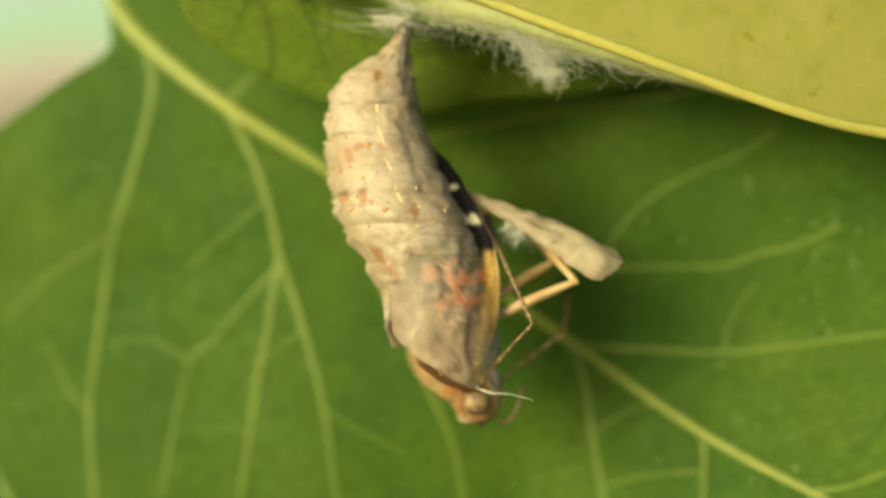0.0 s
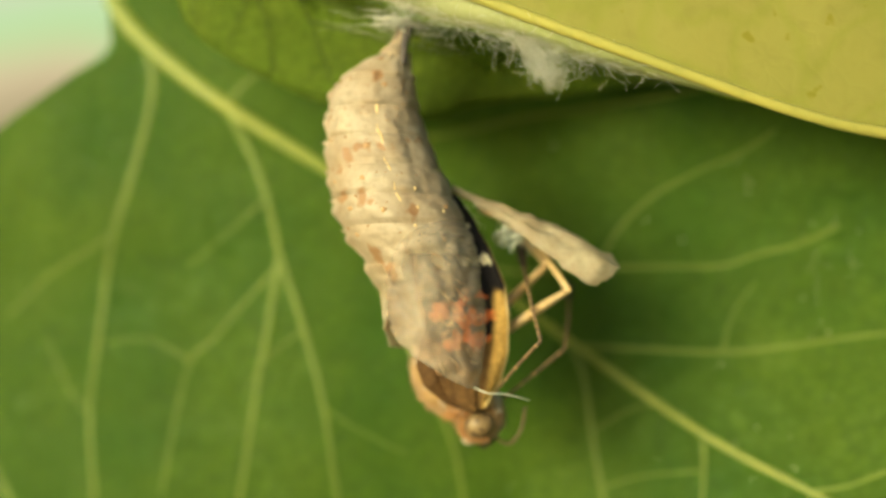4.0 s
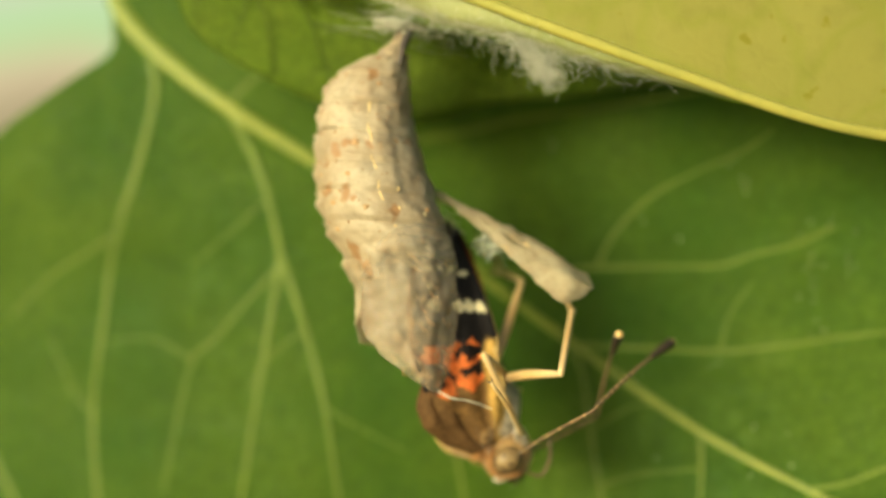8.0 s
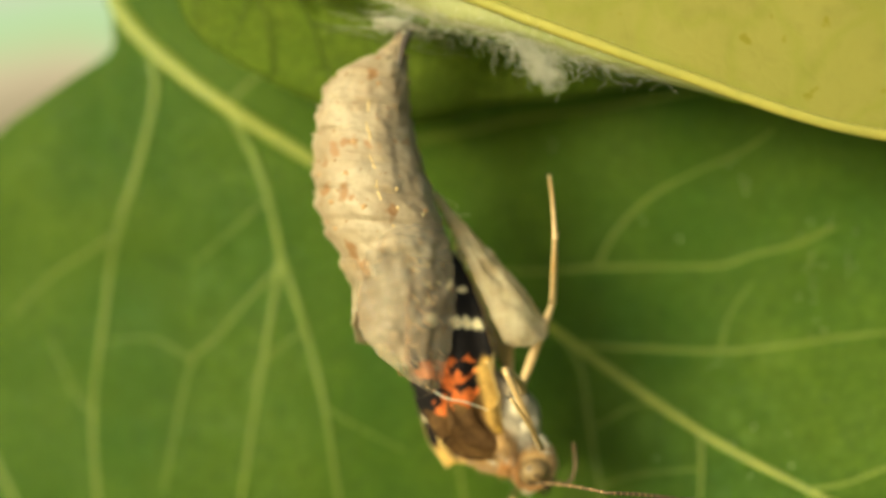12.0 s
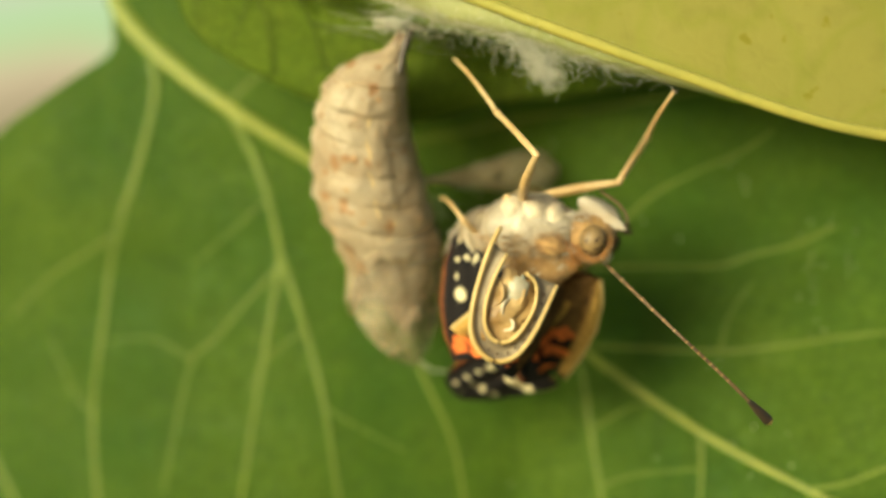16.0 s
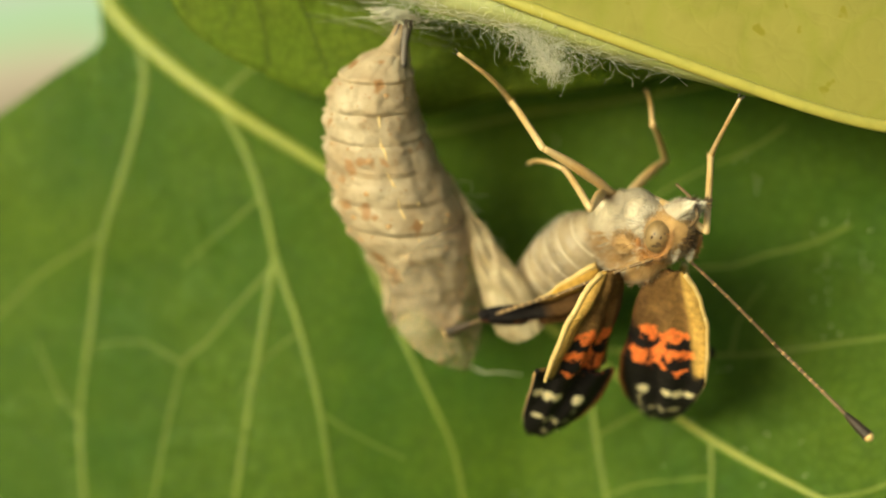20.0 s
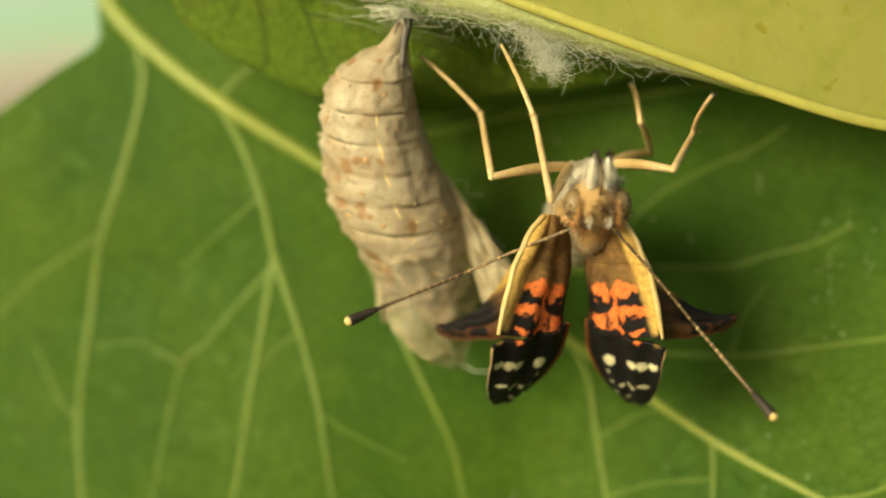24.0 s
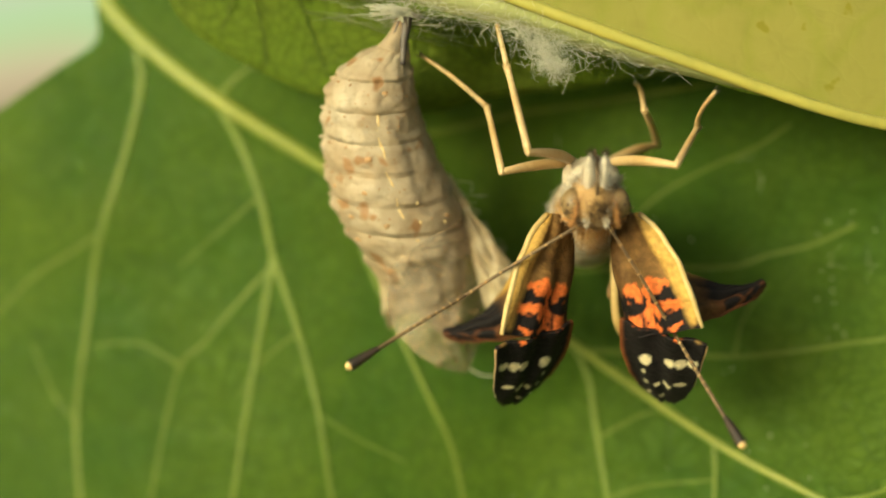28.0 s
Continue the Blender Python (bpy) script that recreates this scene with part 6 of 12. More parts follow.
        (22.5, at(3.84, -5.83, 6.46, -169.1, -31.8, -28.9)), (23, at(3.44, -5.58, 6.66, -169.9, -33.1, -30.2)),
        (23.5, at(3.35, -5.44, 6.77, -170, -34.5, -32.5)), (24, at(2.87, -5.47, 6.66, -170.1, -34, -32.4)),
        (24.5, at(2.75, -5.17, 6.88, -171, -35.2, -28.7)), (25, at(3.2, -5.38, 6.8, -169.6, -36.3, -34)),
        (25.5, at(2.59, -4.91, 7.04, -172.2, -36.4, -27.9)), (26, at(2.63, -5.08, 6.93, -172, -35.8, -28.4)),
        (26.5, at(2.86, -4.68, 7.26, -172.3, -39.2, -28.9)), (27, at(2.64, -4.6, 7.26, -172.7, -38.9, -29.3)),
        (27.5, at(2.67, -4.46, 7.37, -172.7, -40.1, -29.2)), (28, at(3.09, -4.49, 7.42, -172.6, -40.3, -30.6))])
    walk(MOVING["femur_a"], [
        (0, at(-0.5, 0.9, -1.8, 50.6, 80.4, 155.7)), (3, at(-0.5, 0.9, -1.8, 59.9, 76.9, 164.2)), (5.5, at(-0.5, 0.9, -1.8, 70.2, 68.7, 173.2)),
        (6, at(-0.5, 0.9, -1.8, 71.1, 68, 174)), (6.5, at(-0.5, 0.9, -1.8, 77, 67.3, -179.8)), (7, at(-0.5, 0.9, -1.8, 74.9, 62.6, 176.8)),
        (7.25, at(-0.5, 0.9, -1.8, 85.2, 56.6, -172.8)), (7.5, at(-0.5, 0.9, -1.8, 108.9, 50.5, -143.8)),
        (7.62, at(-0.5, 0.9, -1.8, 47.4, 63.9, 152.2)), (7.75, at(-0.5, 0.9, -1.8, 1.1, 41.9, 103.4)), (8, at(-0.5, 0.9, -1.8, -47.9, 31.7, 74.1)),
        (8.25, at(-0.5, 0.9, -1.8, -66.1, 24, 66.6)), (8.5, at(-0.5, 0.9, -1.8, -78.6, 17.8, 61)), (8.75, at(-0.5, 0.9, -1.8, -45.9, 34.9, 73.5)),
        (9, at(-0.5, 0.9, -1.8, -7.4, 74.5, 90.3)), (9.25, at(-0.5, 0.9, -1.8, -38.5, 57.7, 67)), (9.5, at(-0.5, 0.9, -1.8, -56.2, 47.5, 56.7)),
        (9.75, at(-0.5, 0.9, -1.8, -38.3, 37.8, 77.4)), (10, at(-0.5, 0.9, -1.8, -10.4, 25.8, 94.6)), (10.12, at(-0.5, 0.9, -1.8, -49.2, 20.8, 85)),
        (10.25, at(-0.5, 0.9, -1.8, -85.3, 11.4, 80.9)), (10.5, at(-0.5, 0.9, -1.8, -102.8, 1.7, 62.1)),
        (10.75, at(-0.5, 0.9, -1.8, -93.8, 8.7, 57.3)), (11, at(-0.5, 0.9, -1.8, -85.3, 17.3, 53.4)),
        (11.25, at(-0.5, 0.9, -1.8, -57.2, 23.8, 77.2)), (11.5, at(-0.5, 0.9, -1.8, 20.2, 33.6, 106.8)),
        (11.75, at(-0.5, 0.9, -1.8, 52.9, 47, 136.2)), (12, at(-0.5, 0.9, -1.8, 84, 53.9, 174.3)), (12.25, at(-0.5, 0.9, -1.8, 37.9, 60.6, 128.7)),
        (12.5, at(-0.5, 0.9, -1.8, -17.6, 52, 84.9)), (12.75, at(-0.5, 0.9, -1.8, -30, 45.3, 78.2)), (13, at(-0.5, 0.9, -1.8, -32, 41.2, 78.1)),
        (13.25, at(-0.5, 0.9, -1.8, -25.7, 39.2, 81.6)), (13.5, at(-0.5, 0.9, -1.8, -12.1, 38.9, 87.1)),
        (13.75, at(-0.5, 0.9, -1.8, 5.1, 39.8, 93.5)), (14, at(-0.5, 0.9, -1.8, 20.6, 41, 99.6)), (14.25, at(-0.5, 0.9, -1.8, 31.5, 41.2, 104.1)),
        (14.5, at(-0.5, 0.9, -1.8, 37.7, 39, 104.9)), (14.75, at(-0.5, 0.9, -1.8, 15.3, 37.2, 91.9)), (15, at(-0.5, 0.9, -1.8, -17.4, 34.7, 79)),
        (15.5, at(-0.5, 0.9, -1.8, -29.4, 31.1, 76.4)), (15.75, at(-0.5, 0.9, -1.8, -30.1, 28.6, 76.9)), (16, at(-0.5, 0.9, -1.8, -34.4, 25, 76.6)),
        (16.25, at(-0.5, 0.9, -1.8, -96.3, 17.4, 72.3)), (16.38, at(-0.5, 0.9, -1.8, -133.4, 14.9, 69.2)),
        (16.5, at(-0.5, 0.9, -1.8, -169.8, 11.1, 68.4)), (16.75, at(-0.5, 0.9, -1.8, 123.4, 8.4, 65.6)), (17, at(-0.5, 0.9, -1.8, 109.8, 7.1, 65.7)),
        (17.25, at(-0.5, 0.9, -1.8, 114.2, 6, 65.6)), (17.5, at(-0.5, 0.9, -1.8, 117.6, 6.1, 65.9)), (17.75, at(-0.5, 0.9, -1.8, 110, 8.9, 71.7)),
        (18, at(-0.5, 0.9, -1.8, 106.6, 11.2, 80.3)), (18.25, at(-0.5, 0.9, -1.8, 105.1, 13.4, 81.5)),
        (18.5, at(-0.5, 0.9, -1.8, 102.6, 16.3, 80.6)), (18.75, at(-0.5, 0.9, -1.8, 100, 19.9, 82.2)), (19, at(-0.5, 0.9, -1.8, 99.1, 21.9, 84.4)),
        (19.5, at(-0.5, 0.9, -1.8, 98.3, 22.4, 82.6)), (20, at(-0.5, 0.9, -1.8, 99.3, 25.7, 92.4)), (20.5, at(-0.5, 0.9, -1.8, 91.8, 27.4, 76.6)),
        (21, at(-0.5, 0.9, -1.8, 127.6, 10.9, 49.1)), (21.5, at(-0.5, 0.9, -1.8, 152.7, -2.7, 31.4)), (22, at(-0.5, 0.9, -1.8, 156, -7.8, 26.7)),
        (23, at(-0.5, 0.9, -1.8, 157.7, -15.9, 21.5)), (23.5, at(-0.5, 0.9, -1.8, 157.9, -18.6, 20)), (24, at(-0.5, 0.9, -1.8, 157.4, -16.9, 18.2)),
        (24.5, at(-0.5, 0.9, -1.8, 161.2, -17.4, 16.5)), (25, at(-0.5, 0.9, -1.8, 150.3, -16.8, 23.4)),
        (25.5, at(-0.5, 0.9, -1.8, 156.6, -15, 17.5)), (26, at(-0.5, 0.9, -1.8, 146.2, -18.6, 28.1)),
        (26.5, at(-0.5, 0.9, -1.8, 146.6, -14.8, 24.7)), (27, at(-0.5, 0.9, -1.8, 114.9, 7.9, 40.3)), (27.5, at(-0.5, 0.9, -1.8, 118.9, 7.5, 31.7)),
        (28, at(-0.5, 0.9, -1.8, 120.3, 9, 29.4))])
    walk(MOVING["tibia_a"], [
        (0, at(-1.35, 1.28, -7.32, 85.5, -15.2, -131.3)), (2.5, at(-1.6, 1.26, -7.28, 87.8, -12.5, -132.1)),
        (3, at(-1.72, 1.24, -7.25, 88.7, -11.6, -132.5)), (4, at(-2.11, 1.21, -7.16, 89.5, -10.2, -132.6)),
        (5.5, at(-2.52, 1.14, -7.02, 87.9, -11.6, -130.6)), (6, at(-2.59, 1.12, -6.99, 87.8, -11.5, -130.1)),
        (6.5, at(-2.66, 0.89, -6.97, 88.1, -11.1, -130.4)), (7, at(-3.08, 1.04, -6.77, 90.1, -8.5, -131.9)),
        (7.25, at(-3.56, 0.51, -6.48, 90.8, -7.8, -133.2)), (7.5, at(-3.37, -1.21, -6.12, 92.3, -6.4, -137.1)),
        (7.75, at(-1.47, 4.95, -5.54, 101.3, 8.3, -136.7)), (8, at(0.8, 5.48, -4.74, 117.7, 28.1, -130.6)),
        (8.25, at(1.53, 5.6, -4.08, 144.3, 36.7, -108.2)), (8.5, at(2.08, 5.57, -3.51, 166.6, 41, -92)), (8.75, at(0.8, 5.3, -5, 159, 45.6, -100.2)),
        (9, at(-0.51, 2.39, -7.2, 145.7, 49.6, -114.6)), (9.25, at(0.67, 3.66, -6.53, 150.8, 41.4, -107.2)),
        (9.5, at(1.58, 4.06, -5.93, 155.4, 35.3, -101.1)), (9.75, at(0.47, 5.22, -5.24, 152.7, 34.6, -103)),
        (10, at(-0.9, 5.92, -4.24, 155.1, 38.3, -102.1)), (10.25, at(0.37, 6.32, -2.91, -166.4, 40.4, -71.5)),
        (10.5, at(2.12, 5.85, -1.96, -128.1, 43.1, -34.3)), (10.75, at(2.49, 5.56, -2.65, -134.5, 39.6, -42.8)),
        (11, at(2.69, 5.19, -3.47, -144.4, 35.6, -54.2)), (11.25, at(0.63, 5.9, -4.06, 156.6, 47.2, -102.1)),
        (11.5, at(-1.85, 5.36, -4.9, 96.3, 48.6, -171.6)), (11.75, at(-3.26, 3.54, -5.89, 118.6, 35.6, -138.1)),
        (11.88, at(-3.52, 2.38, -6.11, 89.3, 38.7, 171.7)), (12, at(-3.78, 1.23, -6.33, 68.2, 23.6, 128.4)),
        (12.12, at(-3, 2.14, -6.5, 93, 28.3, 179.4)), (12.25, at(-2.22, 3.05, -6.68, 112.5, 14.4, -133.5)),
        (12.5, at(-0.19, 4.33, -6.22, 110.1, 8.5, -134.2)), (12.75, at(0.31, 4.75, -5.78, 112.6, 11, -134.9)),
        (13, at(0.37, 5.03, -5.49, 114.2, 14.1, -138)), (13.25, at(0.13, 5.2, -5.34, 115.1, 17.8, -142.5)),
        (13.5, at(-0.28, 5.25, -5.31, 115.2, 21.9, -147.7)), (13.75, at(-0.76, 5.2, -5.38, 115, 26.1, -152.6)),
        (14, at(-1.21, 5.07, -5.47, 115.5, 30, -155.5)), (14.25, at(-1.52, 4.98, -5.49, 118.1, 33.1, -154.1)),
        (14.5, at(-1.62, 5.1, -5.33, 124.3, 34.6, -147)), (14.75, at(-0.65, 5.36, -5.19, 135.3, 36.9, -135.9)),
        (15, at(0.38, 5.42, -4.99, 144, 37.3, -127.9)), (15.5, at(0.62, 5.56, -4.7, 142.4, 30.5, -127.9)),
        (15.75, at(0.61, 5.69, -4.48, 141.2, 27.7, -129.2)), (16, at(0.68, 5.84, -4.16, 141.8, 25.8, -129.7)),
        (16.25, at(1.13, 5.99, -3.48, 146.4, 26.1, -129.7)), (16.5, at(1.53, 6.01, -2.88, 154.7, 28.5, -130.6)),
        (16.75, at(1.79, 5.94, -2.62, 163.8, 32.2, -141.1)), (17, at(1.79, 5.96, -2.49, 167.8, 34.8, -150.9)),
        (17.25, at(1.8, 5.97, -2.38, 167.9, 31.2, -148.2)), (17.5, at(1.77, 5.98, -2.39, 168.5, 28.4, -145.2)),
        (17.75, at(1.23, 6.15, -2.66, 170.6, 32.6, -147.7)), (18, at(0.42, 6.32, -2.89, 172.3, 36.9, -150.2)),
        (18.25, at(0.31, 6.29, -3.09, 171.8, 36.8, -150.5)), (18.5, at(0.38, 6.2, -3.37, 169.3, 35.2, -152.6)),
        (18.75, at(0.21, 6.12, -3.71, 165.9, 32.9, -156.4)), (19, at(0.01, 6.07, -3.89, 163, 31.3, -159.8)),
        (19.5, at(0.17, 6.04, -3.93, 158.8, 29.2, -163.3)), (20, at(-0.72, 5.94, -4.23, 153.9, 26.5, -167.2)),
        (20.5, at(0.65, 5.74, -4.38, 150.4, 28.2, -171.3)), (21, at(3.1, 5.06, -2.86, 145.9, 47.8, 175.4)),
        (21.5, at(4.28, 3.81, -1.53, 154.5, 55.2, 169.5)), (22, at(4.46, 3.39, -1.04, 161.1, 56.9, 171.7)),
        (22.5, at(4.52, 3.09, -0.61, 165.8, 58.3, 172.8)), (23, at(4.51, 2.88, -0.26, 168.7, 59.4, 173)),
        (23.5, at(4.49, 2.72, -0.02, 169.9, 59.8, 172.1)), (24, at(4.59, 2.57, -0.17, 165.6, 55.8, 166.4)),
        (24.5, at(4.62, 2.42, -0.12, 170.8, 61.5, 173.1)), (25, at(4.42, 3.03, -0.18, 163.1, 55.4, 163.2)),
        (25.5, at(4.66, 2.53, -0.35, 163, 55.8, 163.1)), (26, at(4.18, 3.4, -0.01, 162.3, 57.1, 162.2)),
        (26.5, at(4.42, 3.16, -0.37, 161.8, 58.4, 160.4)), (27, at(3.73, 4.49, -2.57, 160, 60.2, 157.2)),
        (27.5, at(4.22, 3.82, -2.54, 159.1, 59.6, 156.2)), (28, at(4.32, 3.61, -2.67, 159.7, 58.3, 156.7))])
    walk(MOVING["tarsus_a"], [
        (0, at(-4.73, -2.56, -5.93, 154.7, -32.5, 122.1)), (2, at(-4.98, -2.59, -6.11, 156.3, -31.2, 120.6)),
        (3, at(-5.23, -2.58, -6.19, 154.7, -29.6, 121.1)), (3.5, at(-5.49, -2.6, -6.25, 154.2, -29.5, 121.4)),
        (4.5, at(-5.75, -2.69, -6.13, 151.3, -29.1, 123.1)), (5.5, at(-5.9, -2.81, -5.96, 147.7, -27.9, 125)),
        (6, at(-5.93, -2.86, -5.93, 146.3, -26.7, 125.4)), (6.5, at(-6.04, -3.07, -5.95, 146.6, -26, 124.8)),
        (7, at(-6.58, -2.86, -5.99, 146.5, -24.6, 124.1)), (7.25, at(-7.15, -3.31, -5.75, 142, -22.4, 125.9)),
        (7.5, at(-7.23, -4.79, -5.53, 132.4, -20, 131.2)), (7.75, at(-5.28, 1.36, -6.3, 116.2, -18.3, 144.6)),
        (8, at(-2.24, 1.93, -7.23, 100.5, -8.8, 165.6)), (8.25, at(0.2, 1.56, -7.25, 71.8, 15.1, 121)),
        (8.38, at(1.07, 1.57, -7.12, 96.5, 53.4, 173.8)), (8.5, at(1.94, 1.57, -6.99, 162.7, 44.3, -95.7)),
        (8.75, at(0.15, 1.66, -8.79, 146.6, 44.6, -111.2)), (8.88, at(-0.9, 0.46, -10.01, 85.8, 63, 175.3)),
        (9, at(-1.94, -0.73, -11.23, 40.7, 36, 117.3)), (9.25, at(-0.5, -0.14, -10.04, 39.7, 31.8, 114.1)),
        (9.5, at(0.75, -0.18, -8.99, 36.1, 29.5, 111.1)), (9.75, at(-0.52, 0.96, -8.24, 32.5, 30.2, 109.9)),
        (9.88, at(-1.15, 1.41, -7.88, 77.9, 61.2, 168.5)), (10, at(-1.78, 1.85, -7.52, 141.2, 40.4, -115.6)),
        (10.25, at(1.65, 2.49, -6.35, -167.2, 48.3, -71)), (10.5, at(5.32, 3.67, -5.58, -94.3, 51.1, 10.1)),
        (10.75, at(5.49, 2.78, -6.03, -126, 45.8, -31)), (11, at(5.21, 1.7, -6.55, -143.9, 36, -53.7)),
        (11.25, at(-0.12, 2.37, -7.95, 147.6, 39.2, -108)), (11.5, at(-5.31, 4.85, -8.88, 96.1, 36.8, -173.9)),
        (11.75, at(-6.46, 0.66, -8.98, 74.2, 25.7, 139)), (11.88, at(-6.63, 2.85, -8.71, 95, 30.9, -178.2)),
        (12, at(-6.8, 5.03, -8.44, 114, 22.3, -136.7)), (12.12, at(-6.28, 2.18, -8.22, 101.5, 18.9, 173.1)),
        (12.25, at(-5.75, -0.68, -7.99, 96.1, 7.9, 126)), (12.5, at(-3.85, 0.58, -7, 103.7, 3.8, 132.1)),
        (12.75, at(-3.37, 1.07, -6.8, 104, 3.4, 136.5)), (12.88, at(-3.41, 1.33, -6.79, 104.4, 6.3, 172)),
        (13, at(-3.45, 1.58, -6.78, 106.4, 8.3, -152.3)), (13.25, at(-3.87, 2.12, -6.96, 106.7, 11.1, -158.3)),
        (13.5, at(-4.43, 2.62, -7.29, 106.9, 14.9, -163.5)), (13.75, at(-4.99, 3, -7.71, 107.1, 19.4, -167.2)),
        (14, at(-5.39, 3.16, -8.12, 108.1, 24.1, -168.4)), (14.25, at(-5.52, 3.04, -8.39, 110.5, 28.8, -166.3)),
        (14.5, at(-5.28, 2.73, -8.33, 115.3, 32.7, -160.2)), (14.75, at(-3.69, 2.41, -8.37, 122.7, 37.5, -152.3)),
        (15, at(-2.21, 2.09, -8.2, 128.2, 40.5, -147.4)), (15.25, at(-2.13, 1.99, -7.8, 129.1, 39.8, -146.5)),
        (15.5, at(-2.18, 1.96, -7.39, 129, 38.4, -146.7)), (15.75, at(-2.36, 2.05, -6.94, 129.8, 37.7, -146.8)),
        (16, at(-2.37, 2.17, -6.47, 131.6, 37.8, -146.6)), (16.25, at(-1.92, 2.33, -5.81, 136.3, 36.2, -144.7)),
        (16.5, at(-1.5, 2.47, -5.41, 142.8, 32.3, -143.5)), (16.75, at(-1.7, 3.13, -5.44, 148.2, 29.5, -154)),
        (17, at(-2.01, 3.85, -5.52, 149.9, 29, -164.5)), (17.25, at(-2.06, 3.59, -5.13, 148.1, 37.6, -167.2)),
        (17.5, at(-2.06, 3.32, -4.91, 141.8, 46.2, -174.4)), (17.75, at(-2.54, 3.77, -5.52, 141.6, 40.7, -177.3)),
        (17.88, at(-2.9, 3.99, -5.79, 105.2, 47.3, 121.1)), (18, at(-3.26, 4.21, -6.07, 80.2, 28.8, 69.6)),
        (18.5, at(-3.47, 4.21, -6.43, 85.7, 27.1, 71.7)), (18.75, at(-3.87, 4.34, -6.58, 87.7, 27, 72.1)),
        (19, at(-4.24, 4.51, -6.64, 88.8, 27.3, 72.9)), (19.5, at(-4.26, 4.71, -6.52, 89.1, 28.7, 77.3)),
        (20, at(-5.34, 4.89, -6.59, 91.9, 30.2, 84.2)), (20.5, at(-3.97, 5.03, -6.88, 94.5, 25.6, 77.6)),
        (20.75, at(-2.21, 5.19, -6.83, 109.2, 42.1, 115.8)), (21, at(-0.45, 5.34, -6.78, 137.4, 45.4, 165.5)),
        (21.5, at(1.3, 4.37, -5.88, 141.6, 49, 155.2)), (22, at(1.59, 3.81, -5.48, 144.5, 50.3, 153.4)),
        (22.5, at(1.76, 3.43, -5.12, 148.3, 51.3, 153.8)), (23, at(1.83, 3.2, -4.82, 151.8, 52.1, 154.6)),
        (23.5, at(1.85, 3.08, -4.6, 153.4, 52.4, 154.2)), (24, at(1.7, 3.27, -4.56, 145.9, 53.7, 144.8)),
        (24.5, at(2.11, 2.72, -4.78, 150, 52.7, 150.8)), (25, at(1.54, 3.9, -4.54, 142.2, 52.6, 140)),
        (25.5, at(1.81, 3.39, -4.73, 142.8, 52, 140.8)), (26, at(1.44, 4.28, -4.46, 142.8, 52, 140.7)),
        (26.5, at(1.81, 4.09, -4.89, 143.9, 51.3, 140.9)), (27, at(1.3, 5.51, -7.17, 163.6, 51.3, 161.6)),
        (27.5, at(1.77, 4.9, -7.11, 163.4, 52.2, 161.3)), (28, at(1.76, 4.72, -7.18, 163.9, 51.4, 161.6))])
